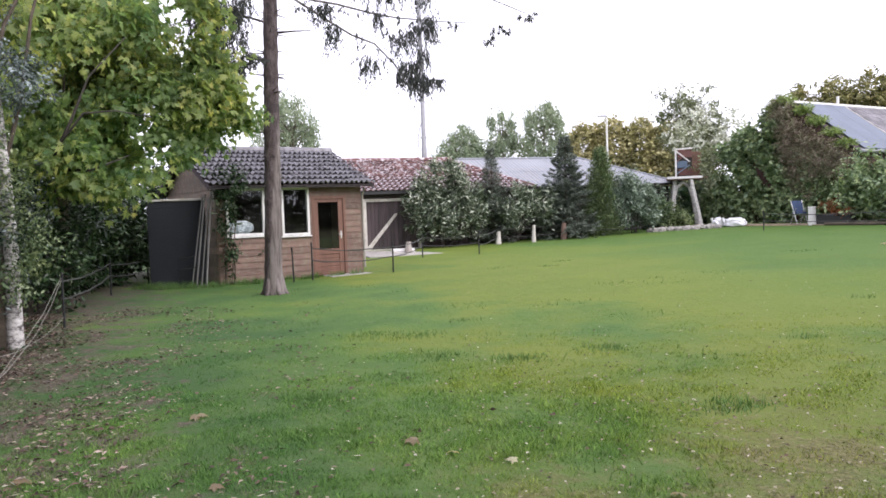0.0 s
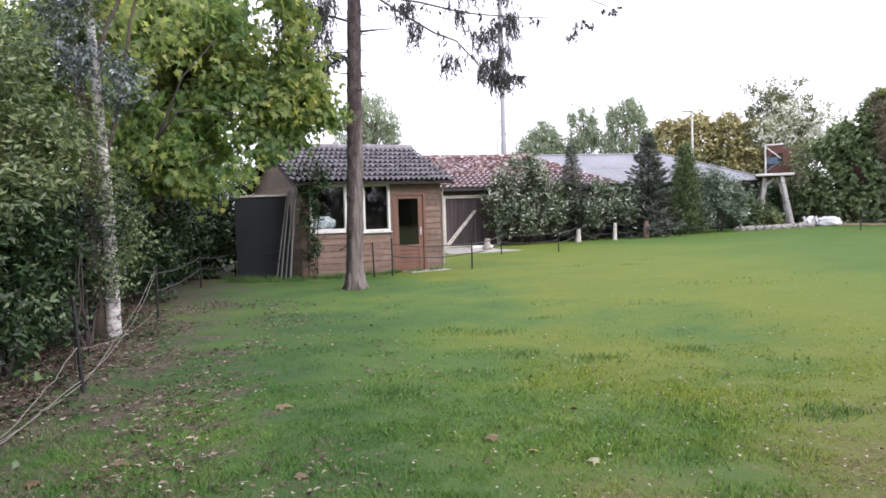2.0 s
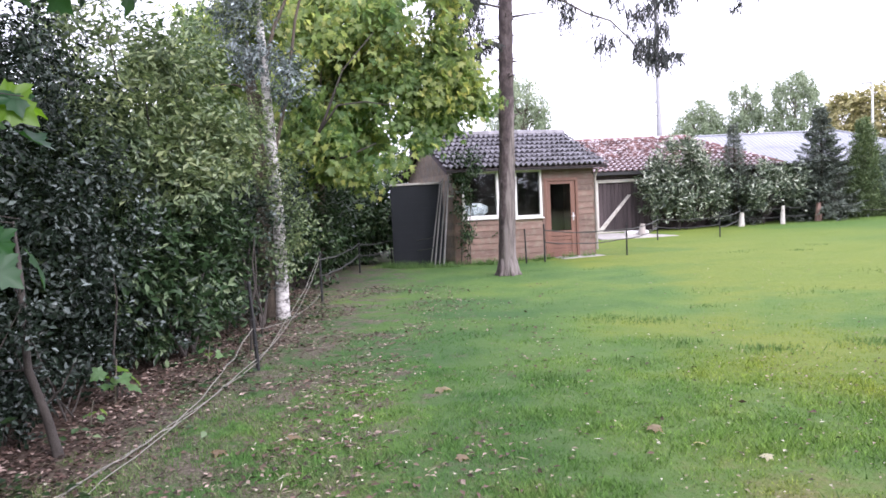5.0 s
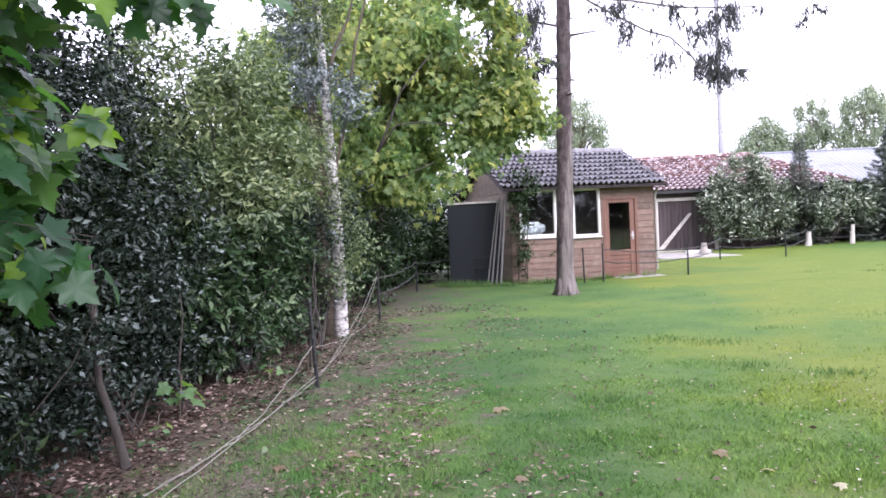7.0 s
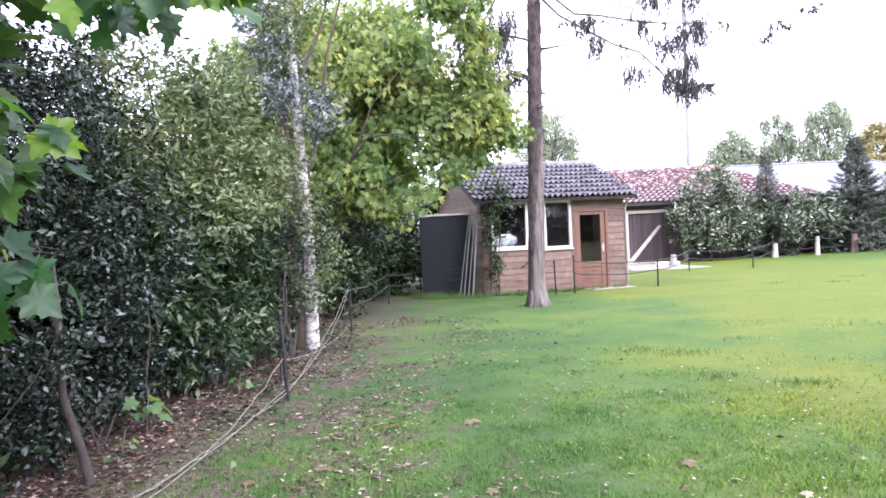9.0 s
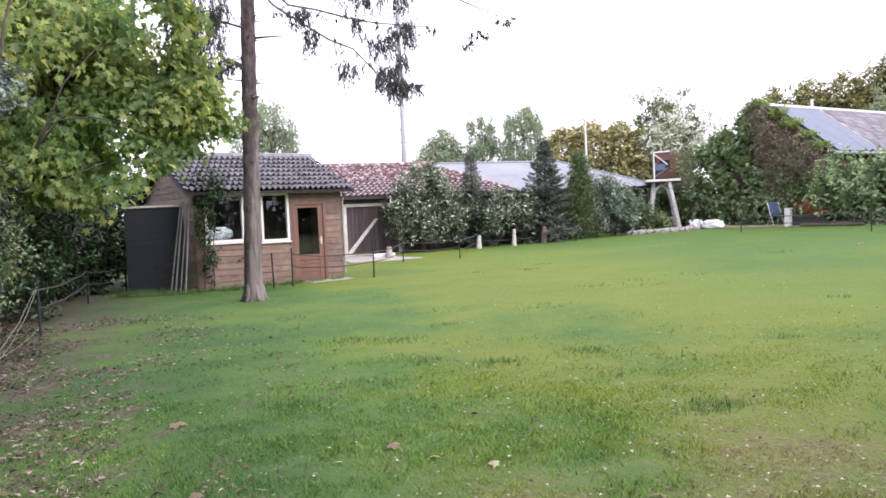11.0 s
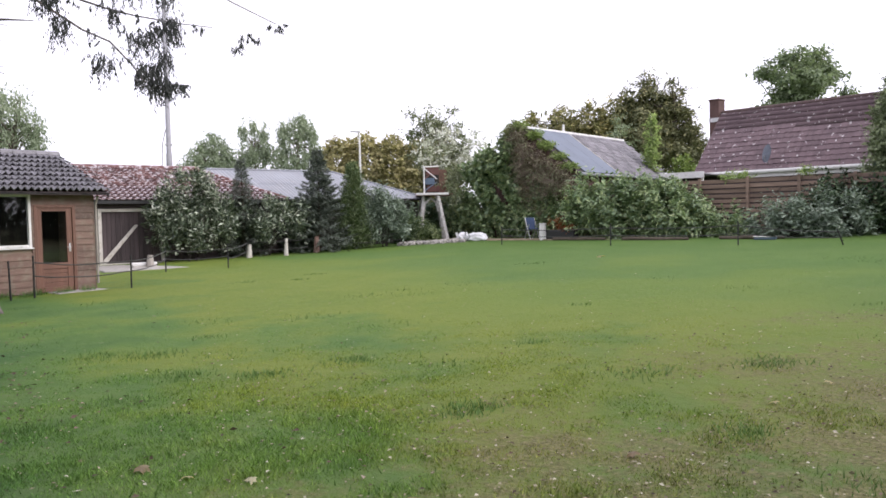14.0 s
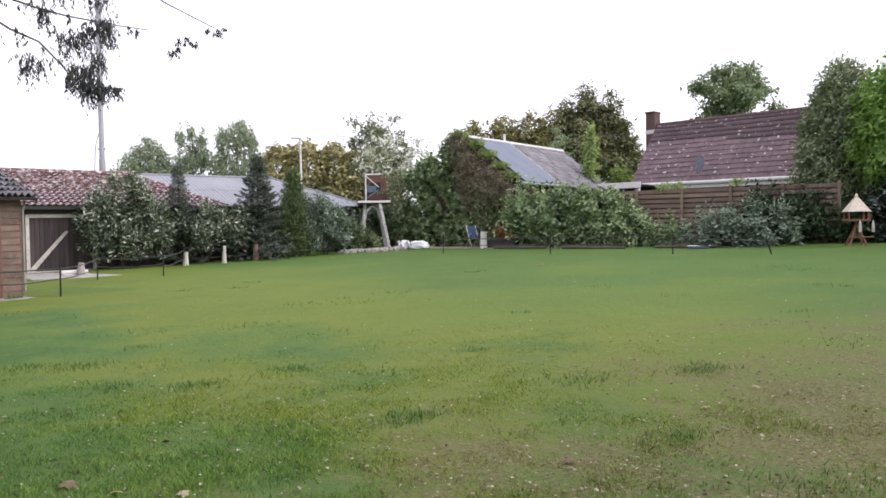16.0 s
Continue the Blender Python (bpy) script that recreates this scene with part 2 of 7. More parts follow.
# ---- the materials ----
def lawn_colour(n, l, blade):
    """Patchy turf: fresh green, yellowed growth and bare, brown earth, the same for the soil and the blades on it. Tree
    shade is painted in at the left.
    """
    pos = n.new("ShaderNodeTexCoord").outputs["Object"]
    wide, mid, fine = noise_at(n, l, 0.20, 3, 0.5, pos), noise_at(n, l, 0.7, 5, 0.6, pos), noise_at(n, l, 9.0, 5, 0.7, pos)
    # bare earth towards the camera, and a littered strip under the trees
    sep = n.new("ShaderNodeSeparateXYZ")
    l.new(pos, sep.inputs[0])

    ahead = n.new("ShaderNodeMath")
    ahead.operation = "MAXIMUM"
    ahead.inputs[1].default_value = 3.6
    l.new(sep.outputs["Y"], ahead.inputs[0])
    west = n.new("ShaderNodeMath")
    west.operation = "MAXIMUM"
    west.inputs[1].default_value = -9.0
    l.new(sep.outputs["X"], west.inputs[0])

    def line(a, b, c0):
        m1, m2 = n.new("ShaderNodeMath"), n.new("ShaderNodeMath")
        m1.operation = m2.operation = "MULTIPLY_ADD"
        m1.inputs[1].default_value, m1.inputs[2].default_value = a, c0
        l.new(west.outputs[0], m1.inputs[0])
        m2.inputs[1].default_value = b
        l.new(ahead.outputs[0], m2.inputs[0])
        l.new(m1.outputs[0], m2.inputs[2])
        return m2.outputs[0]

    def add(a, b, op="ADD"):
        m1 = n.new("ShaderNodeMath")
        m1.operation = op
        for k, v in enumerate((a, b)):
            if isinstance(v, float):
                m1.inputs[k].default_value = v
            else:
                l.new(v, m1.inputs[k])
        return m1.outputs[0]

    # The slope makes turf greener leftwards and also paints in the trees' shade there.
    tone = add(add(add(wide, 0.95, "MULTIPLY"), add(mid, 0.45, "MULTIPLY")), line(0.043, 0.013, -0.35))
    c = ramp(n, l, tone, (0.25, (0.050, 0.108, 0.031)), (0.43, (0.090, 0.154, 0.034)), (0.58, (0.142, 0.178, 0.028)), (0.82, (0.124, 0.170, 0.029)), (1.04, (0.082, 0.142, 0.029)))
    c = mix(n, l, 0.5, c, ramp(n, l, mid, (0.36, (0.62, 0.80, 0.66)), (0.60, (1.0, 1.0, 1.0))), "MULTIPLY")
    c = mix(n, l, 0.55, c, ramp(n, l, fine, (0.3, (0.5, 0.58, 0.48)), (0.7, (1.0, 1.0, 1.0))), "MULTIPLY")
    speck = noise_at(n, l, 34.0, 3, 0.7, pos)
    if not blade:  # earth shows between the blades where the turf is close and thin
        c = mix(n, l, ramp(n, l, add(fine, line(0.0, -0.045, 0.40)), (0.42, (0, 0, 0)), (0.80, (0.32, 0.32, 0.32))), c, (0.055, 0.054, 0.032))
    # worn, browned turf on the open side
    worn = add(add(mid, add(fine, 0.8, "MULTIPLY")), line(0.042, -0.115, 0.33))
    bare = ramp(n, l, worn, (0.72, (0, 0, 0)), (1.1, (1, 1, 1)))
    earth = ramp(n, l, speck, (0.36, (0.040, 0.033, 0.017)), (0.50, (0.106, 0.086, 0.044)), (0.66, (0.185, 0.155, 0.090)))
    c = mix(n, l, mix(n, l, 1.0, bare, (0.40, 0.40, 0.40) if blade else (0.74, 0.74, 0.74), "MULTIPLY"), c, earth)
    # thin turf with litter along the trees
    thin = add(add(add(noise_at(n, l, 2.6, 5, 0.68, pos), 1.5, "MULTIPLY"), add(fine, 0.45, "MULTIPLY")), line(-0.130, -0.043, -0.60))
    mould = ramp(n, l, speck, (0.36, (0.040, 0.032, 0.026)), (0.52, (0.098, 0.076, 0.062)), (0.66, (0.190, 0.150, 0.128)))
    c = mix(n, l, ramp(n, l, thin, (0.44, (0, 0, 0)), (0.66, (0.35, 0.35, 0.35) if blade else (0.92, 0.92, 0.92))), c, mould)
    strip = add(add(mid, 0.9, "MULTIPLY"), line(-0.50, -0.18, -1.45))
    return mix(n, l, ramp(n, l, strip, (0.05, (0, 0, 0)), (0.55, (0.45, 0.45, 0.45) if blade else (1, 1, 1))), c, (0.058, 0.040, 0.030)), fine


def lawn_material(name, blade):
    m, n, l, p = nodes_of(name)
    c, fine = lawn_colour(n, l, blade)
    if blade:
        g = n.new("ShaderNodeNewGeometry")
        c = mix(n, l, 1.0, c, ramp(n, l, g.outputs["Random Per Island"], (0.0, (1.15, 1.25, 1.12)), (0.85, (1.85, 1.78, 1.65)), (1.0, (2.7, 2.45, 2.3))), "MULTIPLY")
    else:
        bump(n, l, p, fine, 0.6, 0.05)
    l.new(c, p.inputs["Base Color"])
    p.inputs["Roughness"].default_value, p.inputs["Specular IOR Level"].default_value = 0.85, 0.2
    return m


M = {}
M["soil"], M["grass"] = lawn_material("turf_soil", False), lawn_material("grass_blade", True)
M["tuft"] = foliage("tuft", (0.070, 0.140, 0.036), (0.110, 0.195, 0.052), 0.7, 0.2)
M["dirt"] = surface("dirt", (0.26, 0.20, 0.14), 0.95, scale=2, fine=30, stain=(0.12, 0.1, 0.06))
M["concrete"] = surface("concrete", (0.33, 0.31, 0.29), 0.9, scale=2, fine=50, stain=(0.2, 0.2, 0.16))
M["cedar"] = surface("cedar_board", (0.205, 0.130, 0.100), 0.75, var=0.3, scale=2.5, fine=30, stretch=(0.25, 3, 3), each=0.35, stain=(0.22, 0.17, 0.13))
M["greyboard"] = surface("weathered_board", (0.27, 0.205, 0.145), 0.8, var=0.3, scale=2.5, fine=30, stretch=(0.25, 3, 3), each=0.35, stain=(0.2, 0.18, 0.15))
M["doorwood"] = surface("door_wood", (0.165, 0.080, 0.055), 0.5, var=0.2, scale=3, fine=35, stretch=(3, 3, 0.3))
M["white"] = surface("white_paint", (0.74, 0.73, 0.71), 0.55, var=0.08, scale=3, fine=30, relief=0.1, stain=(0.42, 0.4, 0.34), amount=0.1)
M["greywhite"] = surface("old_white_paint", (0.56, 0.53, 0.48), 0.75, var=0.15, scale=3, fine=30, stain=(0.3, 0.26, 0.2), amount=0.3)
M["slatetile"] = surface("concrete_tile", (0.265, 0.255, 0.275), 0.65, var=0.25, scale=4, fine=40, each=0.4, stain=(0.17, 0.17, 0.14), amount=0.2)
M["ridge_brown"] = surface("brown_ridge", (0.095, 0.060, 0.056), 0.8)
M["brick"] = surface("brick_stack", (0.105, 0.060, 0.052), 0.9, fine=25)
M["darkwood"] = surface("dark_plank", (0.078, 0.058, 0.060), 0.85, var=0.3, scale=3, fine=40, stretch=(3, 3, 0.3), each=0.4)
M["black"] = surface("black_plastic_and_shadow", (0.015, 0.015, 0.016), 0.5, var=0.1, relief=0)
# Dim brown: the gloom of unlit insides is put into the colour.
M["inside"] = surface("dim_inside", (0.05, 0.045, 0.04), 0.95, relief=0)
M["sheet"] = surface("dark_sheet", (0.016, 0.019, 0.025), 0.7, var=0.2, scale=1.2, fine=14, stretch=(1, 1, 0.3))
M["rust_pole"] = surface("weathered_pole", (0.25, 0.24, 0.23), 0.6, var=0.25, metal=0.2)
M["rope"] = surface("fence_rope", (0.22, 0.21, 0.18), 0.8, var=0.2, relief=0)
M["rope_dark"] = surface("dark_rope", (0.045, 0.045, 0.042), 0.8, relief=0)
M["metalroof"] = surface("grey_sheet_roof", (0.235, 0.248, 0.275), 0.5, var=0.15, scale=1, fine=18, stain=(0.25, 0.25, 0.26), amount=0.3)
M["slate"] = surface("old_slate", (0.20, 0.19, 0.21), 0.8, var=0.4, scale=5, fine=14, stain=(0.33, 0.31, 0.32), amount=0.3, each=0.5)
M["panel"] = surface("smooth_panel", (0.125, 0.150, 0.195), 0.6, var=0.12, scale=1, relief=0.05)
M["steel"] = surface("galvanised", (0.5, 0.5, 0.5), 0.4, metal=0.7, var=0.1)
M["poleconcrete"] = surface("pale_pole", (0.34, 0.34, 0.36), 0.8, var=0.1)
M["oldwhite"] = surface("bleached_timber", (0.62, 0.60, 0.58), 0.85, var=0.2, scale=4, fine=25, stain=(0.3, 0.28, 0.25), amount=0.3)
M["oldwood"] = surface("silvered_wood", (0.36, 0.33, 0.29), 0.9, var=0.25, scale=4, fine=30, stretch=(3, 3, 0.4), each=0.2)
M["fencewood"] = surface("fence_board", (0.265, 0.188, 0.142), 0.8, var=0.25, scale=3, fine=30, stretch=(0.3, 3, 3), each=0.3)
M["redpost"] = surface("red_brown_post", (0.25, 0.16, 0.13), 0.85, var=0.25, scale=4, fine=30)
M["sack"] = surface("white_sack", (0.74, 0.74, 0.76), 0.5, var=0.08, scale=5, fine=18, relief=0.6)
M["blue"] = surface("blue_fabric", (0.045, 0.075, 0.16), 0.7, var=0.15)
M["bluepaint"] = surface("blue_paint", (0.11, 0.16, 0.23), 0.5, var=0.15)
M["redpaint"] = surface("red_paint", (0.15, 0.065, 0.055), 0.6, var=0.15)
M["orange_wall"] = surface("rusty_board", (0.17, 0.095, 0.065), 0.8, var=0.3)
M["silver_roll"] = surface("silver_wrap", (0.26, 0.29, 0.31), 0.4, var=0.5, scale=7, fine=16, relief=1.0, stain=(0.5, 0.54, 0.56), amount=0.35)
M["thatch"] = surface("pale_thatch", (0.62, 0.55, 0.45), 0.9, var=0.2, scale=5, fine=30, stretch=(4, 4, 0.5))
M["redwood"] = surface("red_timber", (0.22, 0.10, 0.06), 0.7, var=0.2)
M["stem_bark"] = surface("dark_stem", (0.052, 0.044, 0.038), 0.95, var=0.3, scale=6, fine=30, relief=0.6)
M["bark"] = surface("dark_bark", (0.10, 0.08, 0.06), 0.95, var=0.3, scale=6, fine=25, relief=0.8)
M["greybark"] = surface("grey_bark", (0.15, 0.13, 0.10), 0.95, var=0.3, scale=8, fine=30, relief=0.6, stretch=(1, 1, 0.4))


def birch_bark():
    m, n, l, p = nodes_of("birch_bark")
    streak = noise_at(n, l, 7.0, 6, 0.75, stretch=(1.2, 1.2, 2.2))
    c = ramp(n, l, streak, (0.40, (0.06, 0.052, 0.048)), (0.53, (0.50, 0.48, 0.46)), (0.75, (0.70, 0.68, 0.67)))
    l.new(c, p.inputs["Base Color"])
    p.inputs["Roughness"].default_value = 0.8
    bump(n, l, p, streak, 0.5)
    return m


def spruce_bark():
    """Purplish-brown scaly bark that has come away from one side of the foot, where bleached wood shows."""
    m, n, l, p = nodes_of("spruce_bark")
    pos = n.new("ShaderNodeTexCoord").outputs["Object"]
    scale, grain = noise_at(n, l, 9.0, 6, 0.7, pos, (1, 1, 0.5)), noise_at(n, l, 30.0, 5, 0.7, pos, (1, 1, 0.3))
    c = ramp(n, l, scale, (0.32, (0.036, 0.027, 0.028)), (0.5, (0.098, 0.074, 0.074)), (0.68, (0.165, 0.138, 0.134)))
    c = mix(n, l, 0.6, c, ramp(n, l, grain, (0.35, (0.5, 0.48, 0.48)), (0.65, (1, 1, 1))), "MULTIPLY")
    c = mix(n, l, ramp(n, l, noise_at(n, l, 3.2, 3, 0.5, pos, (0.3, 0.3, 1.0)), (0.55, (0, 0, 0)), (0.62, (0.65, 0.65, 0.65))), c, (0.034, 0.026, 0.026))
    wood = ramp(n, l, noise_at(n, l, 14.0, 6, 0.7, pos, (1, 1, 0.08)), (0.38, (0.065, 0.055, 0.050)), (0.52, (0.175, 0.150, 0.138)), (0.7, (0.25, 0.225, 0.21)))
    sep = n.new("ShaderNodeSeparateXYZ")
    l.new(pos, sep.inputs[0])
    high, side = n.new("ShaderNodeMath"), n.new("ShaderNodeMath")
    high.operation = side.operation = "MULTIPLY_ADD"
    high.inputs[1].default_value, high.inputs[2].default_value = -0.30, 0.42
    l.new(sep.outputs["Z"], high.inputs[0])
    side.inputs[1].default_value = 2.6
    l.new(sep.outputs["X"], side.inputs[0])
    l.new(high.outputs[0], side.inputs[2])
    torn = n.new("ShaderNodeMath")
    torn.operation = "ADD"
    l.new(side.outputs[0], torn.inputs[0])
    l.new(noise_at(n, l, 4.0, 5, 0.6, pos, (1, 1, 0.25)), torn.inputs[1])
    c = mix(n, l, ramp(n, l, torn.outputs[0], (0.52, (0, 0, 0)), (0.62, (0.85, 0.85, 0.85))), c, wood)
    l.new(c, p.inputs["Base Color"])
    p.inputs["Roughness"].default_value = 0.95
    bump(n, l, p, grain, 0.9)
    return m


def pantile():
    m, n, l, p = nodes_of("lichen_pantile")
    info = n.new("ShaderNodeNewGeometry")
    c = ramp(n, l, info.outputs["Random Per Island"], (0.0, (0.070, 0.036, 0.036)), (0.6, (0.140, 0.066, 0.060)), (1.0, (0.20, 0.11, 0.10)))
    spot = noise_at(n, l, 5.5, 6, 0.7)
    c = mix(n, l, ramp(n, l, spot, (0.515, (0, 0, 0)), (0.57, (1, 1, 1))), c, (0.50, 0.46, 0.48))
    l.new(c, p.inputs["Base Color"])
    p.inputs["Roughness"].default_value = 0.9
    bump(n, l, p, spot, 0.4)
    return m


def brown_tile():
    """Purple-brown concrete tiles with scattered pale lichen."""
    m, n, l, p = nodes_of("brown_tile")
    pos = n.new("ShaderNodeNewGeometry").outputs["Position"]
    c = ramp(n, l, noise_at(n, l, 1.2, 5, 0.6, pos), (0.3, (0.125, 0.084, 0.094)), (0.7, (0.185, 0.126, 0.136)))
    c = mix(n, l, 0.5, c, ramp(n, l, noise_at(n, l, 25.0, 4, 0.7, pos), (0.3, (0.6, 0.6, 0.6)), (0.7, (1, 1, 1))), "MULTIPLY")
    info = n.new("ShaderNodeObjectInfo")
    c = mix(n, l, 1.0, c, ramp(n, l, info.outputs["Random"], (0, (0.8, 0.8, 0.8)), (1, (1, 1, 1))), "MULTIPLY")
    spot = noise_at(n, l, 4.5, 3, 0.55, pos)
    c = mix(n, l, ramp(n, l, spot, (0.635, (0, 0, 0)), (0.665, (1, 1, 1))), c, (0.50, 0.46, 0.46))
    l.new(c, p.inputs["Base Color"])
    p.inputs["Roughness"].default_value = 0.8
    return m


def pane():
    m, n, l, p = nodes_of("window_glass")
    p.inputs["Base Color"].default_value = (0.9, 0.95, 0.95, 1)
    p.inputs["Transmission Weight"].default_value, p.inputs["Roughness"].default_value = 1.0, 0.02
    return m


M["birch"], M["spruce_bark"], M["pantile"], M["browntile"], M["glass"] = birch_bark(), spruce_bark(), pantile(), brown_tile(), pane()
F = {
    "maple": foliage("maple_leaf", (0.150, 0.225, 0.105), (0.330, 0.400, 0.170), 0.5, 0.66, (0.58, 0.56, 0.22), 0.50, tints=((0.70, 0.85, 0.80), (1.18, 1.10, 0.98))),
    "greyivy": foliage("grey_ivy_leaf", (0.072, 0.090, 0.086), (0.190, 0.226, 0.226), 0.5, 0.15, (0.414, 0.468, 0.504), 1.2),
    "near_maple": foliage("near_maple_leaf", (0.022, 0.074, 0.022), (0.090, 0.195, 0.044), 0.42, 0.5, (0.218, 0.361, 0.030), 1.5, 0.45),
    # Darkened copy of the laurel: shade under the trees is in the leaf colour.
    "shaded_leaf": foliage("shaded_laurel_leaf", (0.009, 0.021, 0.008), (0.040, 0.076, 0.030), 0.30, 0.1, (0.165, 0.215, 0.115), 0.9, 0.22),
    # Near-black tones stand for the hedge's deep shade, the pale tone for glints.
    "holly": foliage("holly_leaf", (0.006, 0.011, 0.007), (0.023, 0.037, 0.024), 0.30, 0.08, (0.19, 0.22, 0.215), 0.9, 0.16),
    "privet": foliage("privet_leaf", (0.052, 0.084, 0.040), (0.185, 0.236, 0.112), 0.42, 0.4, (0.42, 0.46, 0.27), 1.1, 0.5, ((0.62, 0.72, 0.72), (1.1, 1.08, 1.0))),
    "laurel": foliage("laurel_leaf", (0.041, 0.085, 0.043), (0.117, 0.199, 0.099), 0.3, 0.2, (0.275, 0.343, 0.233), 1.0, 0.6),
    "silver": foliage("whitish_shrub_leaf", (0.028, 0.048, 0.028), (0.165, 0.210, 0.130), 0.38, 0.2, (0.80, 0.82, 0.70), 0.8, 0.5),
    "needle": foliage("spruce_needle", (0.030, 0.036, 0.034), (0.070, 0.075, 0.070), 0.6, 0.1, (0.11, 0.11, 0.10)),
    "conifer": foliage("dark_conifer", (0.072, 0.092, 0.078), (0.185, 0.212, 0.176), 0.6, 0.15),
    "grey_conifer": foliage("grey_conifer", (0.095, 0.115, 0.098), (0.190, 0.215, 0.180), 0.6, 0.15),
    "thuja": foliage("thuja", (0.066, 0.107, 0.044), (0.163, 0.210, 0.094), 0.6, 0.15),
    # Far greens, this and the next: distance haze is lightened into the colour.
    "golden": foliage("golden_cypress", (0.208, 0.194, 0.100), (0.490, 0.431, 0.212), 0.6, 0.3, (0.652, 0.575, 0.335), 0.5),
    "hazed_leaf": foliage("hazed_far_leaf", (0.212, 0.262, 0.175), (0.350, 0.404, 0.284), 0.6, 0.4, (0.444, 0.491, 0.371), 0.3),
    "pine": foliage("pine_green", (0.145, 0.150, 0.066), (0.360, 0.335, 0.145), 0.6, 0.2, (0.54, 0.46, 0.21), 0.35),
    "blossom_leaf": foliage("grey_green_leaf", (0.135, 0.155, 0.095), (0.290, 0.312, 0.200), 0.6, 0.35),
    "blossom": foliage("white_blossom", (0.52, 0.52, 0.46), (0.72, 0.72, 0.66), 0.7, 0.3, (0.8, 0.8, 0.75)),
    "ivy": foliage("ivy_leaf", (0.085, 0.145, 0.070), (0.300, 0.390, 0.195), 0.36, 0.2, (0.430, 0.482, 0.249), 0.7, 0.5),
    "ivy_brown": foliage("bare_creeper", (0.150, 0.118, 0.092), (0.340, 0.275, 0.215), 0.8, 0.2, (0.36, 0.40, 0.22)),
    "bright": foliage("bright_leaf", (0.125, 0.225, 0.055), (0.280, 0.420, 0.110), 0.5, 0.45),
    "bluegreen": foliage("blue_green_leaf", (0.078, 0.115, 0.080), (0.215, 0.275, 0.205), 0.4, 0.2, (0.40, 0.46, 0.37), 0.9, 0.5),
    "young_leaf": foliage("young_leaf", (0.200, 0.285, 0.100), (0.370, 0.460, 0.180), 0.55, 0.5, (0.50, 0.56, 0.25), 0.6),
    "round_tree": foliage("round_tree_leaf", (0.110, 0.152, 0.085), (0.255, 0.312, 0.180), 0.6, 0.35, None, 0.5),
    "gable_top": foliage("gable_top_leaf", (0.110, 0.165, 0.050), (0.270, 0.345, 0.108), 0.5, 0.4),
    "conifer_far": foliage("far_dark_conifer", (0.085, 0.098, 0.046), (0.215, 0.220, 0.105), 0.6, 0.15, (0.36, 0.33, 0.16), 0.35),
    "cypress": foliage("dull_cypress", (0.128, 0.162, 0.088), (0.290, 0.335, 0.190), 0.6, 0.15),
    "orange": foliage("orange_leaf", (0.16, 0.05, 0.02), (0.30, 0.11, 0.04), 0.6, 0.2),
    "litter": foliage("dry_leaf", (0.032, 0.020, 0.016), (0.125, 0.076, 0.060), 0.8, 0.1, (0.42, 0.32, 0.28)),
    "pale_litter": foliage("pale_fallen_leaf", (0.18, 0.15, 0.10), (0.33, 0.29, 0.21), 0.8, 0.1, (0.52, 0.48, 0.42)),
    # Filler leaf whose near-black colour carries the shade inside the hedge.
    "shade_filler": foliage("hedge_shade_leaf", (0.009, 0.016, 0.006), (0.022, 0.034, 0.013), 0.7, 0.1, None, 0.9, 0.05),
}

# ---- the ground: one sheet to the horizon ----
def ground_sheet():
    xs = np.concatenate([[-900, -300, -120, -60], np.arange(-40, 45, 1.0), [60, 120, 300, 900]])
    ys = np.concatenate([[-900, -300, -100, -40], np.arange(-20, 60, 1.0), [80, 140, 300, 900]])
    X, Y = np.meshgrid(xs, ys)
    Z = ground_z(np.clip(X, -40, 50), np.clip(Y, -20, 70))
    hump = 0.007 * np.sin(X * 0.9 + 0.4 * Y) * np.cos(Y * 0.7)
    Z = Z + hump * (np.hypot(X, Y - 12) < 14)
    v = np.stack([X, Y, Z], -1).reshape(-1, 3)
    nx, ny = len(xs), len(ys)
    i = (np.arange(ny - 1)[:, None] * nx + np.arange(nx - 1)).ravel()[:, None]
    return from_arrays("ground", v, i + [0, 1, nx + 1, nx], M["soil"], smooth=True)


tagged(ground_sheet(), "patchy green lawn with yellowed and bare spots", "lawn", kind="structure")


def lawn_height(x, y):
    hump = 0.007 * np.sin(x * 0.9 + 0.4 * y) * np.cos(y * 0.7)
    return ground_z(x, y) + hump * (np.hypot(x, y - 12) < 14)


def on_lawn(x, y):
    """True in front of the fence that runs along the trees, the shed and the hedge."""
    left = np.interp(y, [0, 3.8, 6.7, 10, 14.7, 19], [-3.5, -4.0, -4.8, -6.0, -7.5, -7.5])
    return (x > left) & (y < 31)


def patches(x, y, size, seed):
    """Smooth random patches between 0 and 1, of about that size in metres."""
    grid = np.random.default_rng(seed).random((256, 256))
    u, v = x / size + 1000.5, y / size + 1000.5
    i, j = np.floor(u).astype(int), np.floor(v).astype(int)
    a, b = u - i, v - j
    a, b = a * a * (3 - 2 * a), b * b * (3 - 2 * b)
    at = lambda p, q: grid[p % 256, q % 256]
    return (at(i, j) * (1 - a) + at(i + 1, j) * a) * (1 - b) + (at(i, j + 1) * (1 - a) + at(i + 1, j + 1) * a) * b


